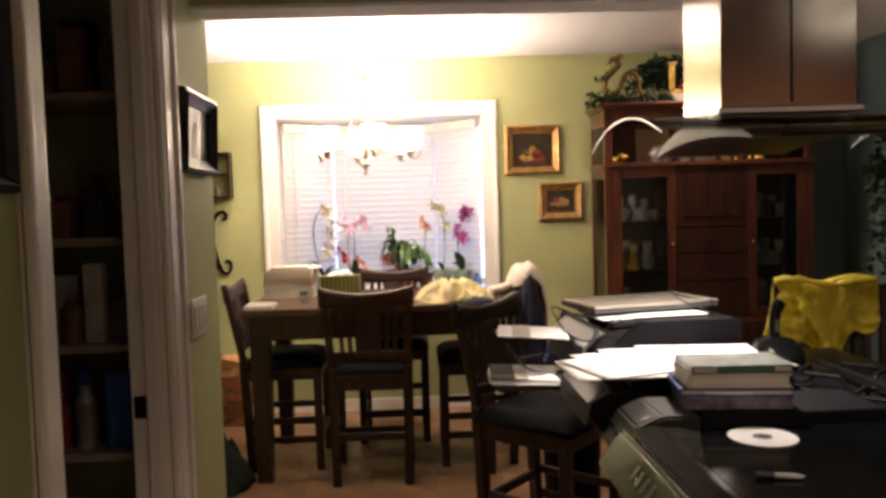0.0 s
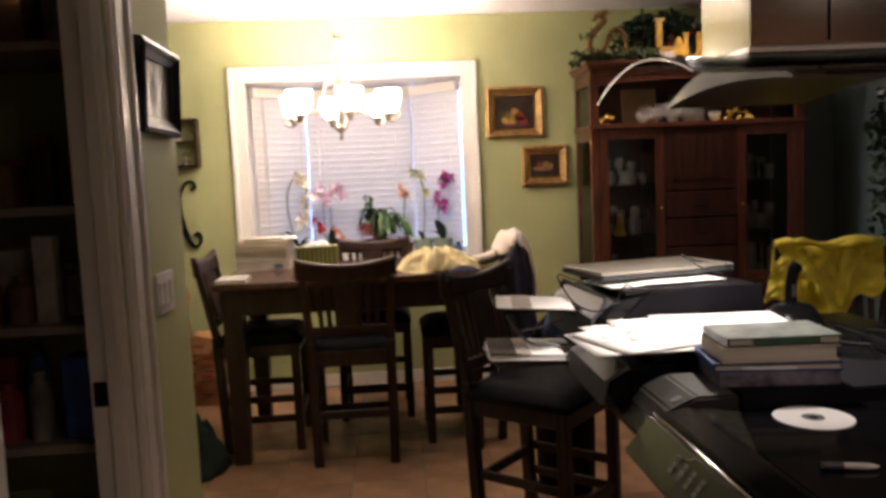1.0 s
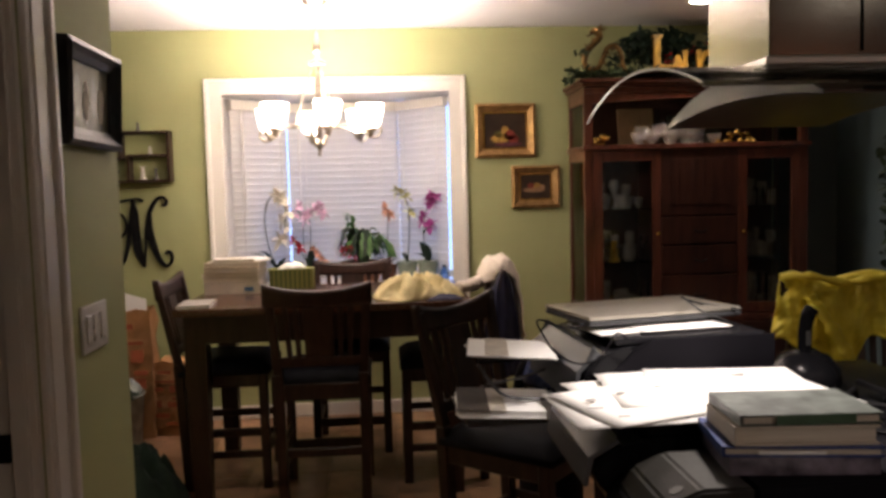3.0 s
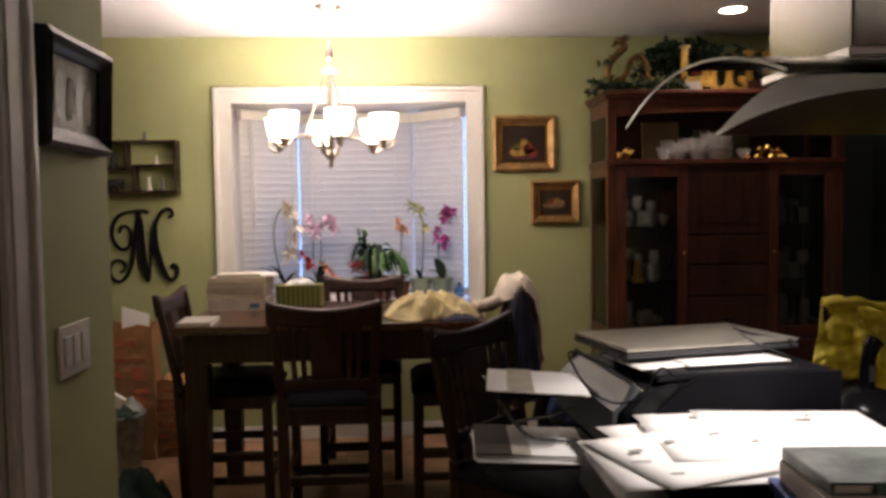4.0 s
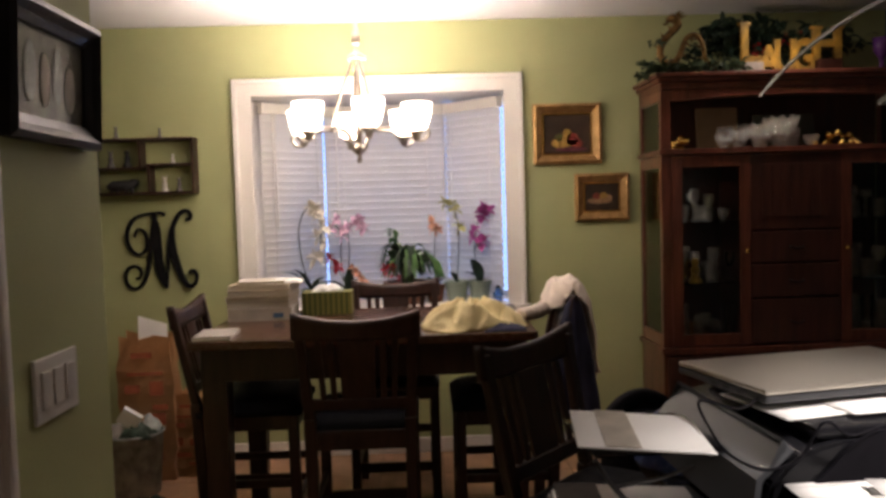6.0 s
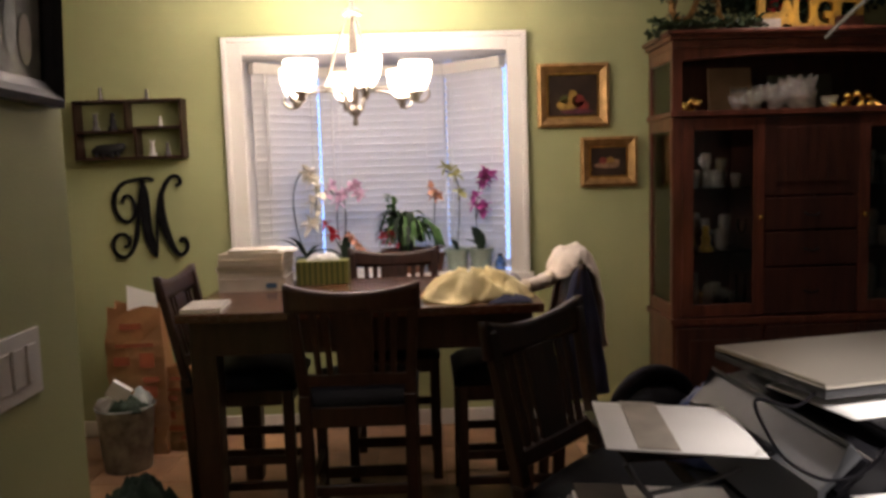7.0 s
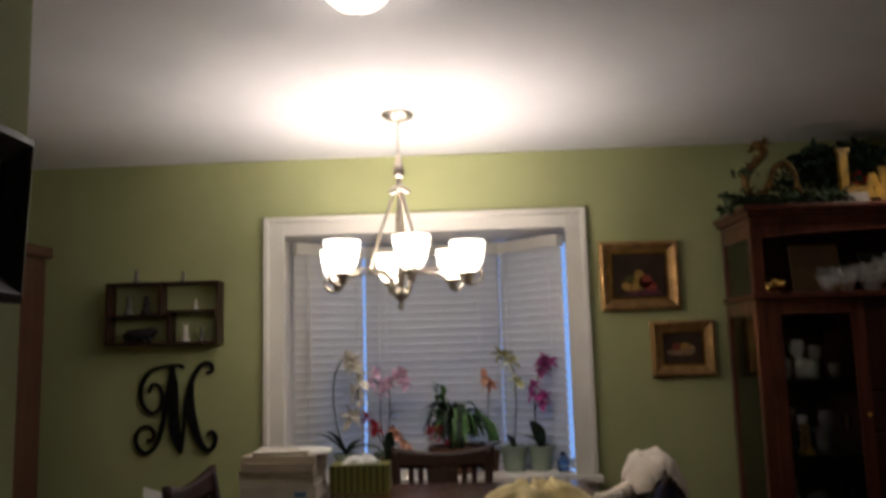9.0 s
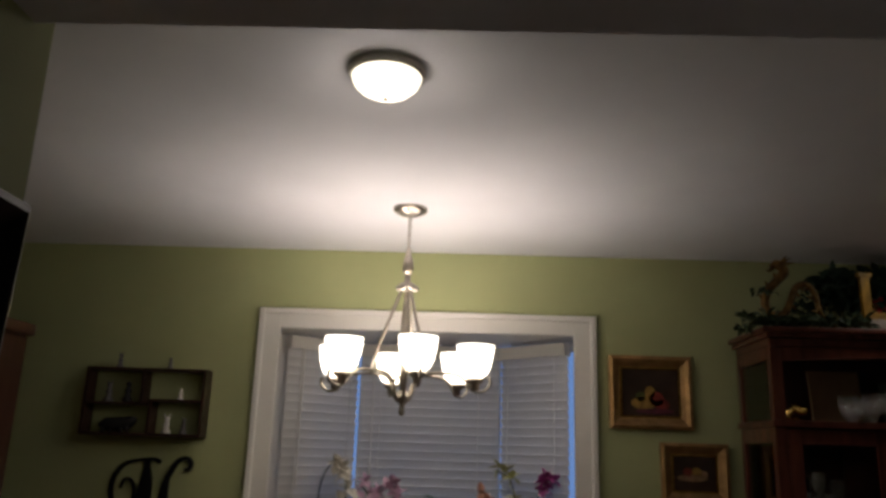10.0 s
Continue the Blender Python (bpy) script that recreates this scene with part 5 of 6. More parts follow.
kt = thing("kettle", "glossy black kettle with upright handle on the island", "kettle", pose(1.09, 2.34, 0.9005))
part("body", lathe(bmesh.new(), [(0, 0), (0.075, 0), (0.085, 0.02), (0.08, 0.055), (0.055, 0.085), (0.02, 0.095), (0, 0.097)], seg=24), M_BLACKPL, kt, smooth=True)
part("handle", tube(bmesh.new(), curve_pts([(0.0, 0, 0.09), (0.0, 0, 0.14), (0.008, 0, 0.18), (0.02, 0, 0.20)], 4), [0.016] * 8 + [0.018] * 4 + [0.012], 10), M_BLACKPL, kt, smooth=True)
part("label", cbox(-0.006, 0.006, -0.0175, -0.0165, 0.11, 0.145), M_SILVERPL, kt)

# blue-white bag beside the printers
def heap(nx, ny, w, d, h, seed, edge=0.0, sharp=1.6):
    r = random.Random(seed)
    off = Vector((r.uniform(0, 50), r.uniform(0, 50), 0))
    def f(u, v):
        e = (1 - abs(2 * u - 1) ** 2.2) * (1 - abs(2 * v - 1) ** 2.2)
        q = noise.noise(Vector((u * 3.1, v * 2.7, 0)) + off)
        q2 = noise.noise(Vector((u * 8, v * 7, 3)) + off)
        wob = 0.22 * noise.noise(Vector((u * 4, v * 4, 9)) + off)
        return ((u - 0.5) * w * (1 + wob), (v - 0.5) * d * (1 + wob), max(0.002, h * e ** (1 / sharp) * (0.70 + 0.62 * q + 0.42 * q2 + 0.10 * abs(noise.noise(Vector((u * 15, v * 12, 1)) + off)))) + edge)
    return sheet(bmesh.new(), f, nx, ny, 0.004)


def crumpled(nx, ny, w, d, h, seed):
    """A garment dropped in a low mound: a few broad folds with soft creases between."""
    r = random.Random(seed)
    off = Vector((r.uniform(0, 50), r.uniform(0, 50), 0))
    def f(u, v):
        a, b = 2 * u - 1, 2 * v - 1
        q = math.hypot(a, b) / max(1e-6, max(abs(a), abs(b))) if max(abs(a), abs(b)) > 1e-6 else 1
        a, b = a / q ** 0.8, b / q ** 0.8
        ang, rad = math.atan2(b, a), min(1.0, math.hypot(a, b))
        edge = 1 + 0.30 * noise.noise(Vector((1.6 * math.cos(ang), 1.6 * math.sin(ang), 4)) + off)
        warp = 0.5 * noise.noise(Vector((2 * u, 2 * v, 2)) + off)
        fold = 1 - abs(noise.noise(Vector((3.6 * u + 2 * warp, 4.2 * v - 2 * warp, 0)) + off)) * 2.4
        small = 1 - abs(noise.noise(Vector((9 * u - 2 * warp, 8 * v + 3 * warp, 5)) + off)) * 1.8
        z = h * (1 - rad ** 2.2) ** 0.7 * (0.42 + 0.52 * fold + 0.13 * small)
        return (a * w / 2 * edge, b * d / 2 * edge, max(0.003, z))
    return sheet(bmesh.new(), f, nx, ny, 0.004)


M_BLUEBAG = mat("blue_white_plastic", (0.06, 0.10, 0.30), 0.3, vary=0.6, scale=22, bump=0.4, fine=30)
solid("plastic_bag", crumpled(26, 22, 0.24, 0.17, 0.14, 5), M_BLUEBAG, "crumpled blue and white plastic bag on the island", "bag", m=pose(0.545, 2.525, 0.9005), smooth=True)

# ---- on the dining table ----
stack = random.Random(7)
z = TZ + 0.0005
HB = [mat("stack_" + n, c, 0.7, vary=0.12, scale=8) for n, c in (("cream", (0.55, 0.47, 0.36)), ("tan", (0.42, 0.33, 0.23)), ("white", (0.62, 0.57, 0.50)), ("grey", (0.36, 0.33, 0.30)))]
for k, (w, d, h, mm, lab) in enumerate(((0.27, 0.22, 0.055, HB[2], "white cardboard box at the bottom of the pile"), (0.265, 0.21, 0.028, HB[3], "grey folder in the pile on the table"), (0.27, 0.215, 0.020, HB[0], "cream folder in the pile on the table"), (0.262, 0.21, 0.030, HB[1], "tan book in the pile on the table"), (0.265, 0.21, 0.024, HB[0], "cream folder in the pile on the table"), (0.20, 0.18, 0.014, HB[2], "white notebook on top of the pile"))):
    w *= 1.07
    o = thing("folder" if k else "flat_box", lab, "folder" if k else "box", pose(-0.718 + stack.uniform(-0.012, 0.008), 4.655 + stack.uniform(-0.01, 0.01), z, 0, 0, stack.uniform(-4, 3)), group="pile on the table")
    part("body", cbox(-w / 2 + 0.003, w / 2 - 0.003, -d / 2 + 0.003, d / 2 - 0.003, 0.002, h - 0.002), M_PAGES if k not in (0,) else mm, o)
    bm = cbox(-w / 2, w / 2, -d / 2, d / 2, 0, 0.0019)
    box(bm, -w / 2, w / 2, -d / 2, d / 2, h - 0.0019, h)
    part("cover", bm, mm, o)
    if k == 0:
        part("label", cbox(0.06, 0.105, -d / 2 - 0.001, -d / 2 + 0.0005, 0.012, 0.034), mat("blue_label", (0.08, 0.16, 0.30), 0.5), o, "blue label")
    z += h + 0.0006
solid("papers", heap(10, 8, 0.16, 0.16, 0.02, 11), M_PAPER, "crumpled papers on the pile", "paper", m=pose(-0.62, 4.66, z - 0.012, 0, 0, 10), smooth=True)
tissue = thing("tissue_box", "green striped cardboard tissue box with a tissue showing", "tissue box", pose(-0.442, 4.735, TZ + 0.0005))
part("carton", cbox(-0.115, 0.115, -0.06, 0.06, 0, 0.105, 0.002), M_TISSUE, tissue)
for k in range(9):
    part("stripe", cbox(-0.108 + k * 0.0245, -0.096 + k * 0.0245, -0.0608, -0.0602, 0.002, 0.103), M_TISSUE2, tissue)
part("tissue", heap(12, 10, 0.14, 0.09, 0.04, 3, 0.1052), M_PAPER, tissue, "white tissue", smooth=True)
pad = thing("notepad", "small cream notepad on the table corner", "notepad", pose(-0.806, 4.135, TZ + 0.0005, 0, 0, 3))
part("pages", cbox(-0.072, 0.072, -0.105, 0.105, 0, 0.014, 0.002), M_PAPER, pad)
part("cover", cbox(-0.073, 0.073, -0.106, 0.106, 0.0142, 0.0158, 0.0006), HB[3], pad)
solid("yellow_cloth", crumpled(52, 44, 0.42, 0.36, 0.118, 5), M_YELCLOTH, "pale yellow garment heaped on the table", "cloth", m=pose(0.215, 4.22, TZ + 0.0005, 0, 0, 8), smooth=True)
solid("dark_cloth", heap(14, 10, 0.16, 0.10, 0.03, 15), M_NAVY, "dark cloth beside the yellow garment", "cloth", m=pose(0.33, 4.075, TZ + 0.001), smooth=True)


# clothes over the chair at the table's other short end: rail runs along y
def navy_shell(u, v):
    """A garment hung from the chair's near upright: narrow at the top, wide and folded below."""
    half = 0.032 + 0.088 * v ** 0.8
    fold = 0.016 * v * math.sin(17 * u + 1.2) + 0.020 * v * noise.noise(Vector((u * 5, v * 1.2, 4.0)))
    a = (u - 0.5) * 2
    return (0.622 - 0.012 * v + half * a + 0.01 * v * noise.noise(Vector((u * 3, v * 4, 1.0))),
            4.222 - (0.035 + 0.045 * v) * math.cos(a * 1.5) + 0.3 * fold + fold * 0.7,
            1.018 - 0.03 * a * a * (1 - v) - v * (0.50 + 0.02 * noise.noise(Vector((u * 4, 0, 9)))))


CREAM = curve_pts([(0.532, 0.965), (0.534, 1.00), (0.560, 1.050), (0.600, 1.082), (0.648, 1.080), (0.690, 1.035), (0.722, 0.94), (0.732, 0.80), (0.738, 0.62)], 8)


def cream_bunch(u, v):
    """A bulky garment thrown over the chair back: round on top, its tails on the outer side."""
    f = v * (len(CREAM) - 1)
    k = min(int(f), len(CREAM) - 2)
    c = Vector(CREAM[k]).lerp(Vector(CREAM[k + 1]), f - k)
    q = min(1.0, max(0.70, (u - 0.02) / 0.35))
    c.y = 0.97 + (c.y - 0.97) * (q * q * (3 - 2 * q)) if c.y < 0.97 and v > 0.5 else c.y
    y = 4.255 + 0.36 * u
    tail = max(0.0, v - 0.6) / 0.4
    end = abs(2 * u - 1) ** 4 * (1 - tail)
    x, z = c.x + (0.640 - c.x) * 0.55 * end, c.y + (0.99 - c.y) * 0.6 * end
    n1 = noise.noise(Vector((u * 4, v * 6, 1.0)))
    n2 = noise.noise(Vector((u * 11, v * 13, 6.0)))
    n3 = noise.noise(Vector((u * 9, v * 1.2, 3.0)))
    return (x + 0.016 * n1 + 0.010 * n2 + 0.020 * n3 * tail, y + 0.02 * n1, z + 0.030 * n1 * (1 - tail) + 0.010 * n2 * (1 - tail) + 0.05 * n3 * tail * tail)


solid("navy_garment", sheet(bmesh.new(), navy_shell, 36, 30, 0.008), M_NAVY, "navy garment hanging over a chair back", "clothing", smooth=True)
bm = sheet(bmesh.new(), cream_bunch, 34, 54, 0.007)
line = curve_pts([(0.62, 4.44, 1.03), (0.575, 4.41, 0.995), (0.535, 4.38, 0.962), (0.49, 4.34, 0.947), (0.45, 4.30, 0.944), (0.41, 4.27, 0.942)], 5)
tube(bm, line, [0.038 + 0.009 * math.sin(1.9 * k) - 0.0004 * k for k in range(len(line))], 12, 0.8)
solid("cream_garment", bm, M_WHITECLOTH, "bunched cream garment over a chair back, a sleeve on the table", "clothing", smooth=True)


def jacket(u, v):
    """A jacket slung over a chair back: two raised shoulders, a dip between, a ragged lower edge."""
    x = -0.20 + 0.40 * u
    top = 1.035 + 0.05 * math.exp(-((u - 0.13) / 0.10) ** 2) * 0.3 - 0.022 * math.exp(-((u - 0.38) / 0.13) ** 2) + 0.022 * math.exp(-((u - 0.8) / 0.2) ** 2)
    low = 0.80 - 0.13 * math.exp(-((u - 0.55) / 0.16) ** 2) + 0.07 * u * u + 0.02 * math.sin(19 * u)
    n1 = noise.noise(Vector((u * 6, v * 1.5, 2.0)))
    n2 = noise.noise(Vector((u * 13 + v * 4, v * 7, 7.0))) + 0.6 * noise.noise(Vector((u * 21 - v * 9, v * 15, 2.0)))
    if v < 0.62:
        k = v / 0.62
        return (x * (1 + 0.10 * (1 - k)) - 0.02 * (1 - k), -0.045 - 0.05 * (1 - k) - 0.030 * n1 * (1.3 - k) - 0.026 * n2, low + (top - low) * k)
    k = (v - 0.62) / 0.38
    a = min(1, k * 3) * math.pi
    return (x, -0.045 * math.cos(a) + 0.02 * n1 * k, top + 0.02 * math.sin(a) - max(0, k - 0.33) * 0.35)


jk = thing("yellow_jacket", "bright yellow rain jacket hung over a chair back", "jacket", pose(1.775, 3.35, 0, 0, 0, -24))
part("body", sheet(bmesh.new(), jacket, 44, 40, 0.006), M_JACKET, jk, smooth=True)
line = curve_pts([(-0.10, -0.105, 0.985), (-0.055, -0.135, 0.915), (-0.005, -0.145, 0.83), (0.035, -0.140, 0.745), (0.05, -0.130, 0.665)], 6)
part("sleeve", tube(bmesh.new(), line, [0.030 + 0.012 * math.sin(0.55 * k) * math.cos(1.7 * k) for k in range(len(line))], 14, 0.55), M_JACKET, jk, smooth=True)
line = curve_pts([(-0.19, -0.06, 1.045), (-0.10, -0.085, 1.058), (0.02, -0.075, 1.035), (0.12, -0.08, 1.055), (0.19, -0.06, 1.06)], 6)
part("collar", tube(bmesh.new(), line, [0.020 + 0.006 * math.sin(1.3 * k) for k in range(len(line))], 10, 0.7), M_JACKET, jk, smooth=True)

# ---- plants on the bay sill ----
def leaf(bm, base, tip, width, arch=0.2, n=6, twist=0.0):
    """A long curved leaf from base to tip, folded a little along its middle."""
    b, t = Vector(base), Vector(tip)
    d = t - b
    side = d.cross(Vector((0, 0, 1)))
    if side.length < 1e-4:
        side = Vector((1, 0, 0))
    side = (Matrix.Rotation(twist, 3, d.normalized()) @ side.normalized())
    up = side.cross(d).normalized()
    rows = []
    for k in range(n + 1):
        u = k / n
        p = b + d * u + Vector((0, 0, 1)) * arch * d.length * 4 * u * (1 - u) * 0.5
        w = width * (math.sin(math.pi * (0.08 + 0.92 * u) ** 0.8) + 0.02)
        rows.append([bm.verts.new(p - side * w / 2 + up * w * 0.12), bm.verts.new(p), bm.verts.new(p + side * w / 2 + up * w * 0.12)])
    for a, c in zip(rows, rows[1:]):
        bm.faces.new((a[0], a[1], c[1], c[0]))
        bm.faces.new((a[1], a[2], c[2], c[1]))
    return bm


def blossom(bm, c, size, r, petals=5):
    face = Vector((r.uniform(-0.6, 0.6), -1, r.uniform(-0.4, 0.5))).normalized()
    a = face.cross(Vector((0, 0, 1))).normalized()
    b = a.cross(face)
    for k in range(petals):
        t = 2 * math.pi * k / petals + r.uniform(-0.2, 0.2)
        d = (math.cos(t) * a + math.sin(t) * b + face * 0.25).normalized()
        leaf(bm, c, Vector(c) + d * size * r.uniform(0.8, 1.1), size * 0.75, 0.1, 3, r.uniform(-0.5, 0.5))


def pot(parent, r0, r1, h, material, x=0, y=0):
    part("pot", lathe(bmesh.new(), [(0, 0), (r0, 0), (r1, h * 0.86), (r1 * 1.08, h * 0.87), (r1 * 1.08, h), (r1 * 0.9, h), (r1 * 0.88, h * 0.9), (0, h * 0.9)], x, y, 0, 20), material, parent, smooth=False)


def orchid(x, y, label, stems, petal, leaves, pot_m, ph=0.10, pr=0.055, seed=0, size=0.034):
    """stems: control points from the pot; flowers sit along each stem's last part."""
    r = random.Random(seed)
    o = thing("orchid", label, "potted plant", pose(x, y, WZ0 + 0.0005), group="orchids on the sill")
    pot(o, pr * 0.75, pr, ph, pot_m)
    for pts, count in stems:
        line = curve_pts(pts, 6)
        part("stem", tube(bmesh.new(), line, [0.0035] * len(line), 6), M_STEM, o, smooth=True)
        for k in range(count):
            bm = bmesh.new()
            p = line[-1 - int(k * (len(line) * 0.55) / max(1, count))]
            blossom(bm, p + Vector((r.uniform(-0.025, 0.025), -0.012, r.uniform(-0.02, 0.02))), size * r.uniform(1.4, 1.9), r)
            part("flower", bm, petal, o)
    for tip, w in leaves:
        part("leaf", leaf(bmesh.new(), (0, 0, ph * 0.9), tip, w * 1.35, 0.35, 7), M_LEAFDK, o, smooth=True)
    return o


SY = 5.67
M_GPOT = mat("pale_green_ceramic", (0.22, 0.27, 0.22), 0.3, vary=0.1, scale=9)
orchid(-0.66, SY, "white orchid with arching dark stem in a sill pot",
       [(((0, 0, 0.10), (-0.045, 0, 0.25), (-0.06, 0, 0.44), (-0.02, -0.01, 0.56), (0.05, -0.02, 0.575), (0.075, -0.03, 0.50), (0.07, -0.03, 0.38), (0.06, -0.04, 0.26)), 9)],
       M_PETALW, (((-0.16, -0.05, 0.20), 0.055), ((-0.10, -0.07, 0.22), 0.05), ((0.14, -0.05, 0.13), 0.05), ((0.10, 0.05, 0.16), 0.05)), M_GPOT, seed=1, size=0.04)
orchid(-0.46, SY + 0.02, "pink orchid with two flower sprays in a sill pot",
       [(((0, 0, 0.10), (-0.02, 0, 0.28), (-0.015, -0.01, 0.42), (-0.06, -0.02, 0.48)), 4), (((0.01, 0, 0.10), (0.03, 0, 0.30), (0.03, -0.01, 0.44), (0.09, -0.02, 0.485), (0.12, -0.02, 0.46)), 5)],
       M_PETALP, (((-0.13, -0.04, 0.13), 0.045), ((0.14, -0.04, 0.14), 0.045)), M_GPOT, seed=2, size=0.036)
o = orchid(-0.43, SY - 0.07, "small plant with red and peach flowers in a sill pot", [(((0, 0, 0.08), (-0.05, -0.01, 0.2), (-0.09, -0.02, 0.28)), 2)], M_RED, (((0.03, -0.03, 0.25), 0.05), ((0.09, -0.03, 0.14), 0.04)), M_POT, 0.08, 0.045, 3, 0.03)
r = random.Random(31)
for k in range(7):
    bm = bmesh.new()
    blossom(bm, Vector((0.03 + 0.018 * k, -0.05, 0.22 - 0.024 * k)), 0.038, r, 4)
    part("flower", bm, M_PETALO, o, "peach flower")
orchid(0.075, SY, "peach orchid on a straight stem", [(((0, 0, 0.10), (0.0, 0, 0.28), (0.005, -0.01, 0.42), (-0.02, -0.02, 0.455)), 4)], M_PETALO, (((0.08, -0.04, 0.14), 0.04), ((-0.08, -0.04, 0.15), 0.04)), M_POT, seed=5, size=0.03)
orchid(0.20, SY - 0.02, "yellow-green orchid in a green glass vase", [(((0, 0, 0.08), (0.015, 0, 0.26), (0.02, -0.01, 0.42), (0.0, -0.01, 0.53), (-0.07, -0.02, 0.57)), 4)], M_PETALY, (((-0.04, -0.03, 0.18), 0.04),), M_GREENGLASS, 0.122, 0.068, 6, 0.034)
orchid(0.335, SY - 0.02, "magenta orchid in a green glass vase", [(((0, 0, 0.08), (-0.02, 0, 0.24), (-0.02, 0, 0.36), (0.01, -0.01, 0.50), (0.045, -0.02, 0.56)), 6), (((-0.02, 0, 0.30), (0.0, -0.01, 0.35), (0.03, -0.02, 0.36)), 3)], M_PETALM, (((-0.05, -0.04, 0.25), 0.075), ((-0.09, -0.03, 0.17), 0.06)), M_GREENGLASS, 0.122, 0.068, 7, 0.034)
bush = thing("bushy_plant", "bushy green houseplant with red flowers in a brown pot", "potted plant", pose(-0.09, SY - 0.03, WZ0 + 0.0005))
pot(bush, 0.095, 0.135, 0.13, M_POT)
r = random.Random(12)
for k in range(96):
    a, L, lift = r.uniform(0, 2 * math.pi), r.uniform(0.11, 0.21), r.uniform(0.08, 0.21)
    cx, cy = math.cos(a), 0.75 * math.sin(a)
    line = curve_pts([(0.03 * cx, 0.03 * cy, 0.11), (0.35 * L * cx, 0.35 * L * cy, 0.12 + lift), (0.75 * L * cx, 0.75 * L * cy, 0.13 + lift * 0.95), (L * cx, L * cy, 0.12 + lift * r.uniform(0.2, 0.7))], 4)
    side, wide, bm = Vector((-cy, cx, r.uniform(-0.4, 0.4))).normalized(), r.uniform(0.020, 0.034), bmesh.new()
    rows = []
    for q, p in enumerate(line):
        w = wide * (0.35 + 0.65 * math.sin(math.pi * (q / (len(line) - 1)) ** 0.8)) * (0.1 if q == len(line) - 1 else 1)
        rows.append([bm.verts.new(p - side * w / 2 + Vector((0, 0, w * 0.2))), bm.verts.new(p), bm.verts.new(p + side * w / 2 + Vector((0, 0, w * 0.2)))])
    for b, c in zip(rows, rows[1:]):
        bm.faces.new((b[0], b[1], c[1], c[0])), bm.faces.new((b[1], b[2], c[2], c[1]))
    part("leaf", bm, M_LEAF if r.random() < 0.65 else M_LEAFDK, bush, smooth=True)
for k in range(34):
    z = 0.22 + 0.006 * k
    out = Vector((r.uniform(-1, 1), r.uniform(-0.8, 0.5), r.uniform(-0.1, 0.9))).normalized()
    part("leaf", leaf(bmesh.new(), (-0.075 + 0.02 * math.sin(k), 0, z), Vector((-0.075, 0, z)) + out * r.uniform(0.045, 0.07), 0.032, 0.3, 4), M_LEAF, bush, smooth=True)
for k in range(9):
    line = curve_pts([(0.06, 0, 0.22), (0.11 + 0.008 * k, -0.02, 0.30 - 0.006 * k), (0.15 + 0.008 * k, -0.03, 0.24 - 0.01 * k), (0.165 + 0.006 * k, -0.03, 0.15)], 4)
    part("leaf", tube(bmesh.new(), line, [0.005 + 0.006 * math.sin(3.1 * q / (len(line) - 1)) for q in range(len(line))], 5, 0.5), M_LEAF, bush, smooth=True)
for k in range(9):
    bm = bmesh.new()
    blossom(bm, Vector((-0.13 + 0.02 * (k % 5) + r.uniform(-0.01, 0.01), -0.12, 0.19 + r.uniform(-0.035, 0.05))), 0.026, r)
    part("flower", bm, M_RED, bush, "red flower")
jar = thing("water_bottle", "small clear blue plastic bottle on the sill", "bottle", pose(0.44, 5.60, WZ0 + 0.0005))
part("body", lathe(bmesh.new(), [(0, 0), (0.028, 0), (0.03, 0.05), (0.012, 0.075), (0.012, 0.085), (0, 0.085)], seg=16), glass_mat("blue_plastic", (0.5, 0.7, 1.0), 0.1, 0.9), jar, smooth=True)
part("cap", lathe(bmesh.new(), [(0.013, 0.078), (0.014, 0.092), (0, 0.093)], seg=12), M_BLACK, jar)

# ---- bags and bin on the dining room floor ----
def paper_bag(x, y, w, d, h, rot, label, seed):
    r = random.Random(seed)
    b = thing("paper_bag", label, "paper bag", pose(x, y, 0.0005, 0, 0, rot), group="grocery bags")
    bm = bmesh.new()
    nz = 9
    rings = []
    for k in range(nz + 1):
        z = h * k / nz
        bulge = 1 + 0.05 * math.sin(3.1 * k / nz)
        ring = []
        for s, t in ((-1, -1), (-0.33, -1.03), (0.33, -1.03), (1, -1), (1.0, 0), (1, 1), (0.33, 1.03), (-0.33, 1.03), (-1, 1), (-0.9, 0)):
            j = 0.012 if k else 0.003
            ring.append(bm.verts.new((s * w / 2 * bulge + r.uniform(-j, j), t * d / 2 * bulge + r.uniform(-j, j), z + (r.uniform(-0.02, 0.02) if k == nz else 0))))
        rings.append(ring)
    fs = []
    for a, c in zip(rings, rings[1:]):
        for k in range(10):
            fs.append(bm.faces.new((a[k], a[(k + 1) % 10], c[(k + 1) % 10], c[k])))
    bm.faces.new(rings[0][::-1])
    bmesh.ops.solidify(bm, geom=fs, thickness=0.003)
    part("bag", bm, M_KRAFT, b)
    for x0, x1, z0, z1 in ((-0.8, -0.2, 0.62, 0.68), (0.0, 0.75, 0.40, 0.48), (-0.75, 0.1, 0.26, 0.32), (-0.7, 0.7, 0.74, 0.765), (0.15, 0.7, 0.60, 0.70), (-0.5, 0.3, 0.86, 0.90), (-0.85, -0.35, 0.40, 0.50), (0.25, 0.85, 0.50, 0.54), (-0.1, 0.6, 0.16, 0.20)):
        part("print_bar", cbox(x0 * w / 2, x1 * w / 2, -d / 2 * 1.10 - 0.012, -d / 2 * 1.10 - 0.010, z0 * h, z1 * h), M_BAGRED, b)
    return b


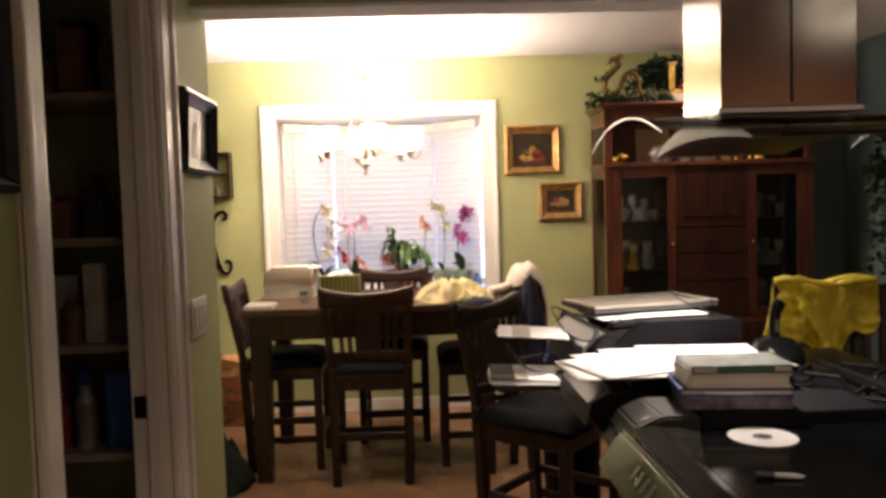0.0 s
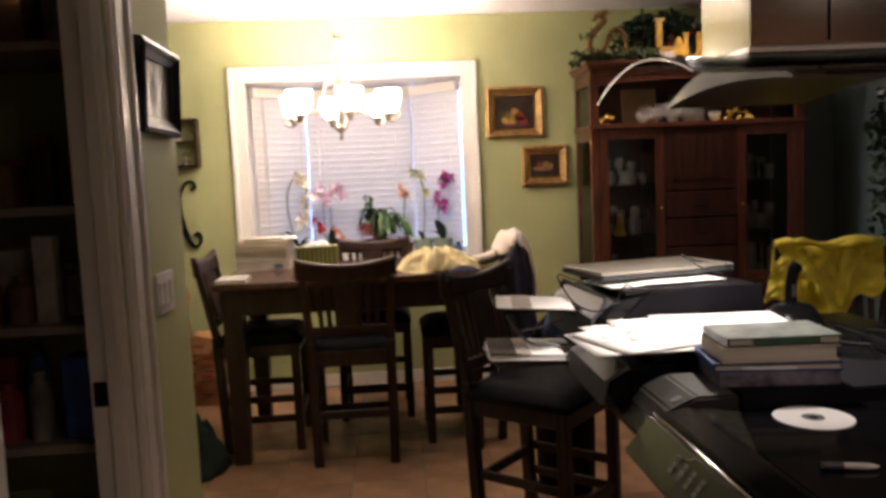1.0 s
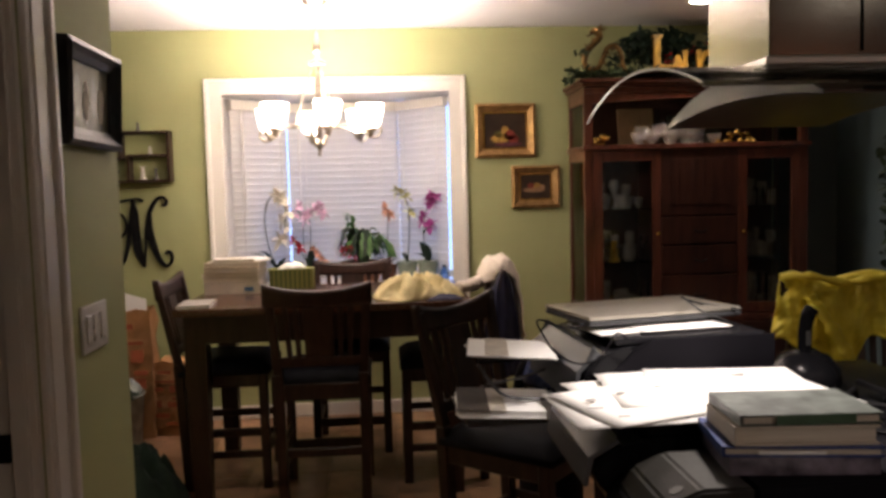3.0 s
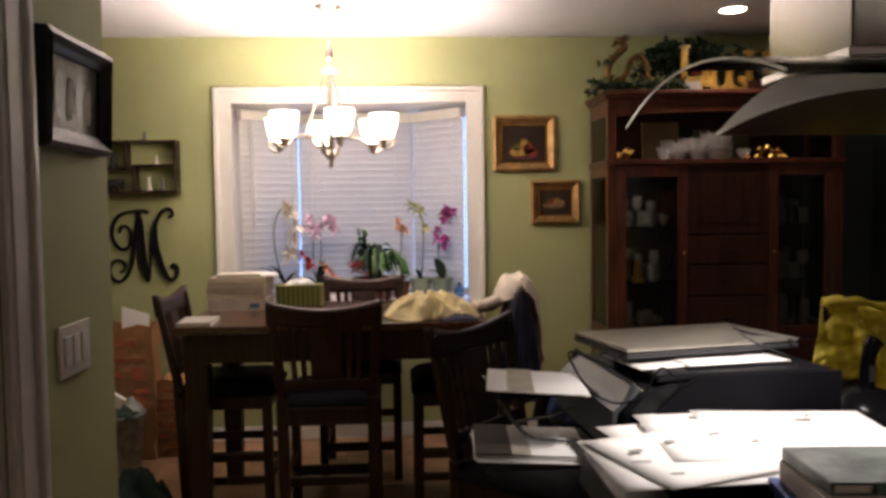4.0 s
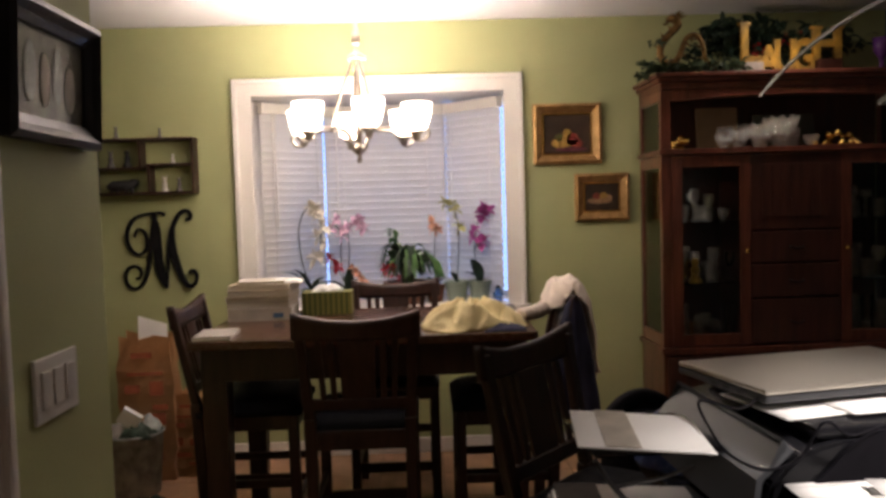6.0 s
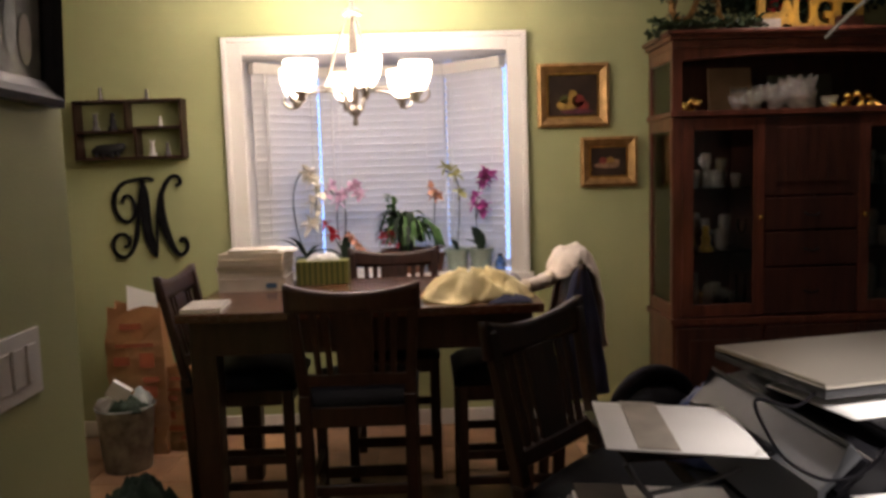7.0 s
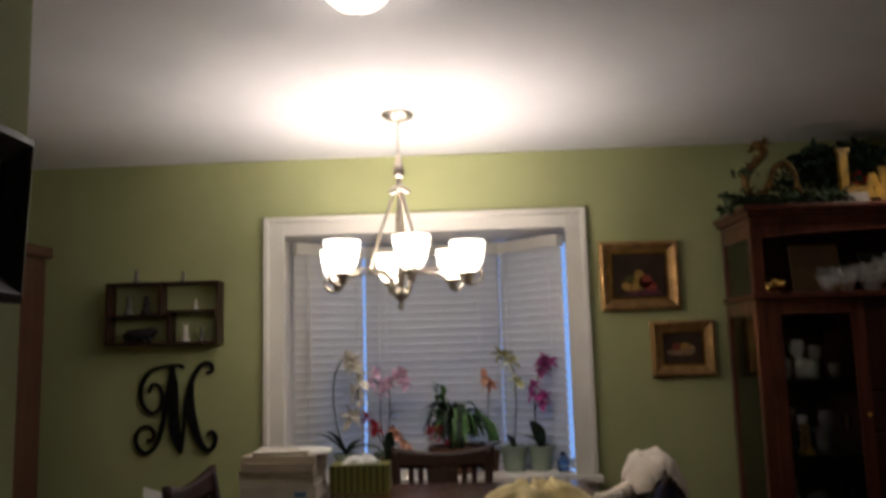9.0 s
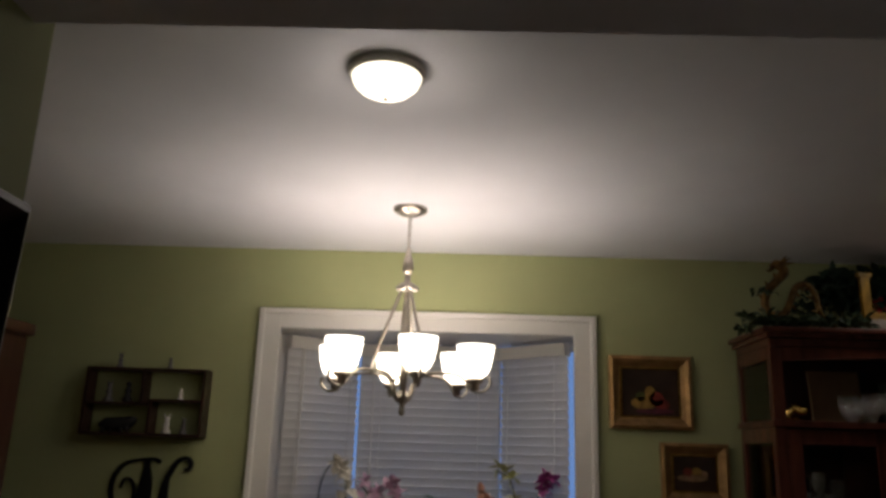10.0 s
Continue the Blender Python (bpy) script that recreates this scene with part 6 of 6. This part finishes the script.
bagA = paper_bag(-1.466, 5.22, 0.265, 0.17, 0.765, 4, "tall brown paper grocery bag with red print, full of papers", 1)
part("paper_inside", sheet(bmesh.new(), lambda u, v: (-0.05 + 0.15 * u, -0.02 + 0.02 * v, 0.68 + 0.19 * v - 0.05 * u), 4, 4, 0.002), M_PAPER, bagA)
bagB = paper_bag(-1.245, 5.26, 0.20, 0.16, 0.44, -6, "shorter brown paper bag beside the tall one", 2)
part("paper_inside", heap(10, 8, 0.16, 0.12, 0.06, 31, 0.42), M_KRAFT, bagB)
bn = thing("waste_bin", "translucent grey plastic bin overflowing with recycling", "bin", pose(-1.47, 4.98, 0.0005))
part("bin_body", lathe(bmesh.new(), [(0, 0), (0.11, 0), (0.135, 0.30), (0.142, 0.305), (0.142, 0.315), (0.130, 0.315), (0.107, 0.006), (0, 0.006)], seg=24), M_BIN, bn, smooth=True)
for k, (mm, x, y, zz, s) in enumerate(((M_LEAFDK, 0.03, -0.05, 0.30, 0.16), (HB[3], -0.05, -0.03, 0.31, 0.15), (M_BIN, 0.05, 0.05, 0.30, 0.14))):
    part("rubbish", heap(12, 10, s, s * 0.9, 0.08, 40 + k, zz), mm, bn, smooth=True).matrix_basis = pose(x, y, 0, 0, 0, 40 * k)
part("carton", cbox(-0.05, 0.05, -0.012, 0.012, -0.03, 0.06, 0.002), M_PAPER, bn, "white carton").matrix_basis = pose(0.0, -0.08, 0.39, 20, 35, 10)
solid("green_bag", crumpled(30, 30, 0.40, 0.44, 0.30, 61), M_DKGREEN, "dark green cloth bag slumped on the floor", "bag", m=pose(-1.075, 4.06, 0.0005), smooth=True)

bag = thing("black_bag", "black padded bag with a thick arched handle beside a chair", "bag", pose(0.70, 3.53, 0.0005, 0, 0, 10))
part("body", lathe(bmesh.new(), [(0, 0), (0.10, 0), (0.125, 0.03), (0.13, 0.35), (0.125, 0.62), (0.105, 0.70), (0.06, 0.735), (0, 0.745)], seg=20), M_SIDECOVER, bag, smooth=True)
part("handle", tube(bmesh.new(), curve_pts([(-0.125, 0, 0.62), (-0.105, 0, 0.70), (-0.05, 0, 0.755), (0.02, 0, 0.77), (0.09, 0, 0.735), (0.125, 0, 0.66)], 5), 0.028, 10), M_SIDECOVER, bag, smooth=True)

# ---- on and in the china cabinet ----
def letter(ch, x, z, h, yaw, lean=0.0, wide=0.72):
    cu = bpy.data.curves.new("letter", "FONT")
    cu.body, cu.size, cu.extrude, cu.bevel_depth = ch, h / 0.69, 0.010, 0.002
    cu.align_x, cu.offset = "CENTER", 0.006
    ob = new("ornament_letter", cu)
    dg = bpy.context.evaluated_depsgraph_get()
    me = bpy.data.meshes.new_from_object(ob.evaluated_get(dg))
    bpy.data.objects.remove(ob)
    me.transform(Matrix.Diagonal((wide, 1, 1, 1)))
    if ch in "LH":
        bm = bmesh.new()
        bm.from_mesh(me)
        xs = [v.co.x for v in bm.verts]
        for sx in ((min(xs) + 0.022,) if ch == "L" else (min(xs) + 0.020, max(xs) - 0.020)):
            box(bm, sx - 0.032, sx + 0.032, h * 0.93, h * 1.03, -0.013, 0.013, 0.004)
        bm.to_mesh(me)
        bm.free()
    me.materials.clear()
    me.materials.append(M_LETTER)
    ob = new("ornament_letter", me)
    ob.matrix_basis = pose(x, 5.14, z, 90, lean, yaw)
    return tagged(ob, "weathered gold letter " + ch + " standing on the china cabinet", "ornament", "gold letters on the cabinet")


M_LETTER = mat("weathered_gold_paint", (0.66, 0.36, 0.04), 0.45, 0.35, vary=0.2, scale=11, bump=0.2, fine=70, dirt=(0.10, 0.07, 0.03))
TOPZ = 2.0455
letter("L", 1.745, TOPZ + 0.056, 0.205, 4, 0, 0.85)
letter("A", 1.843, TOPZ, 0.140, 0, 0, 0.80)
letter("U", 1.930, TOPZ + 0.005, 0.165, -3)
letter("G", 2.025, TOPZ + 0.003, 0.165, 2)
letter("H", 2.150, TOPZ + 0.066, 0.165, 3, 0, 1.0)
solid("stand_block", cbox(1.66, 1.80, 5.10, 5.20, TOPZ - 0.0003, TOPZ + 0.055, 0.003), mat("grey_stone", (0.28, 0.24, 0.20), 0.5, vary=0.3, scale=20), "small grey stone block under a letter", "block")
solid("stand_block", cbox(2.09, 2.22, 5.11, 5.19, TOPZ - 0.0003, TOPZ + 0.065, 0.003), M_CHERRYDK, "small wooden block under a letter", "block")
# curling dragon ornament: one plain mesh
line = curve_pts([(1.30, 5.12, 2.325), (1.335, 5.12, 2.335), (1.362, 5.12, 2.305), (1.325, 5.12, 2.262), (1.283, 5.12, 2.215), (1.268, 5.12, 2.155), (1.295, 5.12, 2.112), (1.345, 5.12, 2.115), (1.378, 5.12, 2.170), (1.405, 5.12, 2.232), (1.452, 5.12, 2.250), (1.488, 5.12, 2.205), (1.502, 5.12, 2.135), (1.53, 5.12, 2.085), (1.575, 5.12, 2.065)], 6)
last = len(line) - 1
bm = tube(bmesh.new(), line, [0.006 + 0.017 * min(1, k / 9) * (1 - 0.75 * k / last) + 0.008 * math.exp(-((k - 5) / 3) ** 2) for k in range(last + 1)], 9)
for dx, dz in ((0.045, 0.045), (0.06, 0.02), (0.03, 0.06)):
    tube(bm, [(1.345, 5.12, 2.333), (1.345 + dx * 0.6, 5.12, 2.333 + dz * 0.5), (1.345 + dx, 5.11, 2.333 + dz * 0.7)], [0.009, 0.006, 0.002], 5)
tube(bm, [(1.315, 5.12, 2.320), (1.295, 5.115, 2.305), (1.282, 5.11, 2.308)], [0.009, 0.006, 0.003], 6)
for k in range(12, last - 8, 5):
    d = (line[k + 1] - line[k - 1]).normalized()
    nrm = Vector((d.z, 0, -d.x))
    tube(bm, [line[k] + nrm * 0.012, line[k] + nrm * 0.036 - d * 0.010], [0.009, 0.002], 5)
solid("dragon_ornament", bm, mat("bronze_gilt", (0.19, 0.11, 0.035), 0.35, 0.7, vary=0.6, scale=30, bump=0.5, fine=70), "curling bronze dragon ornament on the cabinet", "ornament", smooth=True)


def greenery(name, label, spots, count, size, material, seed, kind="stuff"):
    """Many small leaves round the given spots (x, y, z, spread)."""
    r = random.Random(seed)
    bm = bmesh.new()
    for k in range(count):
        x, y, z, s = spots[r.randrange(len(spots))]
        p = Vector((x + r.gauss(0, s), y + r.gauss(0, s * 0.5), z + abs(r.gauss(0, s * 0.8))))
        d = Vector((r.uniform(-1, 1), r.uniform(-1, 0.4), r.uniform(-0.6, 0.8))).normalized()
        leaf(bm, p, p + d * size * r.uniform(0.6, 1.3), size * r.uniform(0.4, 0.7), 0.2, 3, r.uniform(-1, 1))
    return solid(name, bm, material, label, "greenery", kind=kind)


greenery("ivy_garland", "artificial ivy garland trailing along the cabinet top", [(1.25 + 0.06 * k, 5.08 + 0.02 * (k % 3), TOPZ + 0.005, 0.03) for k in range(8)], 300, 0.042, M_LEAFIVY, 3)
greenery("ivy_garland", "ivy trailing over the cabinet corner", [(1.20, 5.10, 2.06, 0.025), (1.18, 5.16, 2.03, 0.02), (1.22, 5.2, 2.09, 0.02), (1.25, 5.1, 2.20, 0.02)], 46, 0.045, M_LEAFIVY, 5)
greenery("dark_foliage", "dark artificial foliage behind the gold letters", [(1.60 + 0.08 * k, 5.32, 2.16 + 0.05 * (k % 2), 0.06) for k in range(10)] + [(1.66 + 0.06 * k, 5.33, 2.27, 0.05) for k in range(5)], 900, 0.06, M_LEAFDK, 8)
greenery("red_berries", "small red flowers among the dark foliage", [(1.85, 5.25, 2.15, 0.05), (2.0, 5.25, 2.2, 0.05)], 22, 0.03, M_RED, 9)
purple = solid("ornament_cup", lathe(bmesh.new(), [(0, 0), (0.03, 0), (0.012, 0.03), (0.014, 0.06), (0.04, 0.10), (0.045, 0.17), (0.035, 0.17), (0.03, 0.1), (0, 0.08)], seg=16), mat("purple_glass", (0.10, 0.03, 0.16), 0.15, vary=0.3, scale=20), "purple glass goblet on the cabinet", "goblet", m=pose(2.44, 5.14, TOPZ), smooth=True)


def glass(kind, h, r):
    """Profiles of drinking glasses, bowls and vases."""
    if kind == "wine":
        return [(0, 0), (r * 0.8, 0), (r * 0.75, h * 0.03), (r * 0.1, h * 0.08), (r * 0.09, h * 0.45), (r * 0.6, h * 0.55), (r, h * 0.75), (r * 0.88, h), (r * 0.84, h), (r * 0.94, h * 0.75), (r * 0.55, h * 0.58), (0, h * 0.52)]
    if kind == "tumbler":
        return [(0, 0), (r * 0.8, 0), (r, h), (r * 0.93, h), (r * 0.75, h * 0.1), (0, h * 0.1)]
    return [(0, 0), (r * 0.5, 0), (r * 0.45, h * 0.1), (r * 0.8, h * 0.4), (r, h), (r * 0.94, h), (r * 0.74, h * 0.45), (0, h * 0.2)]


def cut(bm, r):
    """Facets and a toothed rim for cut crystal."""
    top = max(v.co.z for v in bm.verts)
    for v in bm.verts:
        a = math.atan2(v.co.y, v.co.x)
        f = 1 + 0.14 * math.cos(10 * a) * v.co.z / top
        v.co.x, v.co.y = v.co.x * f, v.co.y * f
        v.co.z += 0.10 * v.co.z * math.cos(10 * a) * r.uniform(0.3, 1)
    return bm


M_GLASSWARE = glass_mat("crystal_glassware", (1.0, 1.0, 1.0), 0.05, 0.95, 1.6)
r = random.Random(19)
for x0, x1 in ((DIV[0] + 0.07, DIV[1] - 0.07), (DIV[2] + 0.07, DIV[3] - 0.07)):
    for z, kinds in ((0.633, ("vase", "tumbler", "wine")), (0.9615, ("wine", "tumbler")), (1.2815, ("wine", "tumbler", "bowl"))):
        for row in (5.14, 5.24, 5.34):
            x = x0 + r.uniform(0, 0.03)
            while x < x1:
                k = r.choice(kinds)
                rad = r.uniform(0.026, 0.036)
                h = {"wine": 0.17, "tumbler": 0.10, "vase": 0.22, "bowl": 0.08}[k] * r.uniform(0.85, 1.1)
                if r.random() < 0.93:
                    solid("glassware", lathe(bmesh.new(), glass("tumbler" if k == "vase" else k, h, rad), seg=12), M_CUTBRIGHT if r.random() < 0.8 else M_GLASSWARE, "cut crystal glass standing in the china cabinet", "glass", "glassware in the cabinet", m=pose(x, row, z + 0.0002), smooth=False)
                x += rad * 2 + r.uniform(0.008, 0.03)
M_AMBER = mat("amber_figure", (0.50, 0.33, 0.05), 0.3, vary=0.4, scale=20)
figurine("figurine", "small yellow figurine on a glass cabinet shelf", 1.43, 5.10, 0.9615 + 0.0, 0.15, M_AMBER, False, 21)
frm = framed("photo_frame", "small gilt photo frame standing in the cabinet", 0.085, 0.11, pose(1.40, 5.19, 0.69, -8, 0, 0), 0.012, 0.01, M_BRASS, M_PRINT)


def brass_heap(x, y, z, w, h, seed, material, label, name):
    rr = random.Random(seed)
    o = thing(name, label, "ornament", pose(x, y, z + 0.0002))
    for k in range(14):
        cx, cz, q = rr.uniform(-w / 2, w / 2), rr.uniform(0, h * 0.5), rr.uniform(0.015, 0.03)
        part("brass_lobe", lathe(bmesh.new(), [(0, 0), (q * 0.7, q * 0.1), (q, q * 0.6), (q * 0.6, q * 1.2), (q * 0.3, q * 1.5), (0, q * 1.6)], cx, rr.uniform(-0.04, 0.04), cz if k > 5 else 0, 9), material, o, smooth=True)
    return o


NZ = 1.660
brass_heap(1.36, 5.18, NZ, 0.12, 0.10, 1, M_BRASS, "brass animal ornament in the cabinet niche", "brass_ornament")
brass_heap(2.20, 5.16, NZ, 0.24, 0.10, 2, M_BRASS, "brass leafy ornament in the cabinet niche", "brass_ornament")
solid("cardboard_plaque", cbox(-0.115, 0.115, -0.008, 0.008, 0, 0.245, 0.003), mat("tan_plaque", (0.30, 0.19, 0.10), 0.6, vary=0.2), "tan plaque leaning in the cabinet niche", "plaque", m=pose(1.66, 5.37, NZ + 0.0005, -8))
solid("cardboard_plaque", cbox(-0.17, 0.17, -0.008, 0.008, 0, 0.20, 0.003), mat("grey_plaque", (0.06, 0.065, 0.045), 0.5, vary=0.25), "large dark green plate box leaning in the cabinet niche", "plaque", m=pose(2.04, 5.38, NZ + 0.0005, -8))
for k, (x, y, h, rad, kind) in enumerate(((1.60, 5.13, 0.07, 0.045, "bowl"), (1.69, 5.16, 0.10, 0.055, "bowl"), (1.79, 5.13, 0.12, 0.07, "bowl"), (1.90, 5.13, 0.15, 0.085, "bowl"), (1.99, 5.20, 0.10, 0.04, "tumbler"), (1.66, 5.27, 0.12, 0.04, "wine"), (1.78, 5.29, 0.13, 0.045, "wine"), (1.99, 5.28, 0.13, 0.045, "wine"), (2.07, 5.15, 0.06, 0.04, "bowl"))):
    solid("glassware", cut(lathe(bmesh.new(), glass(kind, h, rad), seg=20), r), M_CUT, "cut crystal bowl standing in the cabinet niche", "glass", "glassware in the cabinet", m=pose(x, y, NZ + 0.0003), smooth=False)

# ---- tall cabinet beyond the partition, hanging plant, plant stand ----
M_OLDWOOD = mat("dark_red_brown_wood", (0.085, 0.035, 0.02), 0.45, vary=0.3, scale=4, bump=0.05, fine=40, stretch=(7, 7, 1))
tall = thing("tall_cabinet", "tall reddish brown wooden cabinet against the wall", "cabinet")
part("body", cbox(-2.45, -2.0, 4.72, 5.20, 0, 1.93, 0.004), M_OLDWOOD, tall)
part("crown", cbox(-2.48, -1.965, 4.69, 5.20, 1.931, 1.985, 0.01), M_OLDWOOD, tall)
fig = solid("vase", lathe(bmesh.new(), [(0, 0), (0.03, 0), (0.045, 0.05), (0.02, 0.10), (0.025, 0.12), (0, 0.12)], seg=16), M_FIGG, "small dark vase on the tall cabinet", "vase", m=pose(-2.07, 5.0, 1.9852), smooth=True)

hang = thing("hanging_plant", "trailing ivy with red flowers in a hanging basket", "hanging plant", pose(2.36, 3.62, 0))
part("basket", lathe(bmesh.new(), [(0, 1.47), (0.09, 1.48), (0.13, 1.55), (0.14, 1.60), (0.125, 1.60), (0, 1.58)], seg=20), M_POT, hang, smooth=True)
for k in range(3):
    a = 2.1 * k
    part("wire", tube(bmesh.new(), [(0.13 * math.cos(a), 0.13 * math.sin(a), 1.60), (0, 0, 2.05), (0, 0, CEIL)], 0.002, 5), M_IRON, hang)
r = random.Random(77)
bm = bmesh.new()
for v in range(46):
    a, dx = r.uniform(0, 6.28), r.uniform(0.06, 0.30)
    length = r.uniform(0.10, 0.62)
    for k in range(30):
        u = k / 30
        p = Vector((dx * math.cos(a) * min(1, u * 3) + r.gauss(0, 0.02), dx * math.sin(a) * min(1, u * 3) + r.gauss(0, 0.02), 1.63 + 0.16 * math.sin(min(1, u * 3) * 3.1) - length * u))
        d = Vector((r.uniform(-1, 1), r.uniform(-1, 1), r.uniform(-1, 0.3))).normalized()
        leaf(bm, p, p + d * 0.046 * r.uniform(0.7, 1.2), 0.030, 0.2, 3, r.uniform(-1, 1))
part("foliage", bm, mat("trailing_leaf", (0.022, 0.046, 0.020), 0.55, vary=0.6, scale=9, spec=0.3), hang)
for k in range(6):
    bm = bmesh.new()
    blossom(bm, Vector((r.uniform(-0.20, -0.04), -0.13 + r.uniform(-0.03, 0.03), 1.62 + r.uniform(-0.08, 0.08))), 0.03, r)
    part("flower", bm, M_RED, hang, "red flower")

stand = thing("plant_stand", "red planter bowl on a thin black iron stand", "plant stand", pose(2.55, 4.0, 0))
part("planter", lathe(bmesh.new(), [(0, 0.68), (0.10, 0.70), (0.17, 0.80), (0.175, 0.83), (0.16, 0.83), (0, 0.80)], seg=20), mat("red_glaze", (0.11, 0.012, 0.012), 0.3, vary=0.3, scale=9), stand, smooth=True)
for k in range(3):
    a = 2.094 * k
    part("leg", tube(bmesh.new(), [(0.10 * math.cos(a), 0.10 * math.sin(a), 0.69), (0.16 * math.cos(a), 0.16 * math.sin(a), 0.0)], 0.007, 6), M_IRON, stand)
bm = bmesh.new()
for k in range(40):
    a = r.uniform(0, 6.28)
    leaf(bm, (0, 0, 0.81), (0.16 * math.cos(a), 0.16 * math.sin(a), 0.83 + r.uniform(0, 0.1)), 0.02, 0.4, 4)
part("foliage", bm, M_LEAFDK, stand)

# ---- kitchen behind: brown cabinets, seen in the steel ----
for k in range(6):
    x = -0.67 + 0.62 * k
    kc = thing("kitchen_cabinet", "brown wooden wall cabinet in the kitchen", "cabinet", pose(x, YN, 0), group="kitchen wall cabinets")
    part("body", cbox(0.002, 0.618, 0.001, 0.32, 1.40, 2.42, 0.003), M_BROWN, kc)
    part("door", cbox(0.006, 0.308, 0.321, 0.34, 1.405, 2.415, 0.004), M_BROWN, kc)
    part("door", cbox(0.312, 0.614, 0.321, 0.34, 1.405, 2.415, 0.004), M_BROWN, kc)
# fixtures for the out-of-view lamps; the one at x 2.3 is added
for x, y in ((1.1, -0.5), (2.3, -0.55), (-2.9, 4.0)):
    rc = thing("recessed_light", "recessed round ceiling light, lit", "ceiling light", pose(x, y, CEIL))
    part("ring", lathe(bmesh.new(), [(0.065, -0.001), (0.072, -0.006), (0.09, -0.004), (0.092, 0.0)], seg=32), M_TRIM, rc, smooth=True)
    part("lens", lathe(bmesh.new(), [(0.0, -0.002), (0.066, -0.002)], seg=32), M_CAN, rc, "lit lens")

# ---- floor tiles ----
TS, GAP = 0.335, 0.004
tile = bmesh.new()
box(tile, GAP / 2, TS - GAP / 2, GAP / 2, TS - GAP / 2, -0.008, 0.0, 0.0)
bmesh.ops.bevel(tile, geom=[e for e in tile.edges if e.verts[0].co.z > -0.001 and e.verts[1].co.z > -0.001], offset=0.002, segments=1, affect="EDGES")
tile_me = bpy.data.meshes.new("tile")
tile.to_mesh(tile_me)
tile.free()
tile_me.materials.append(M_TILE)
floor_ob = bpy.data.objects["floor"]
far = bmesh.new()
x = -3.6
while x < XR:
    y = YN
    while y < BACK - 0.02:
        if -1.8 < x < 1.3 and y > 1.7:
            t = new("tile", tile_me)
            t.parent = floor_ob
            t.matrix_basis = pose(x, y, 0)
        else:
            box(far, x + GAP / 2, x + TS - GAP / 2, y + GAP / 2, min(y + TS, BACK) - GAP / 2, -0.008, 0.0)
        y += TS
    x += TS
far_me = bpy.data.meshes.new("floor_tiles")
far.to_mesh(far_me)
far.free()
far_me.materials.append(M_TILE)
ft = tagged(new("floor_tiles", far_me), kind="stuff")
ft.parent = floor_ob
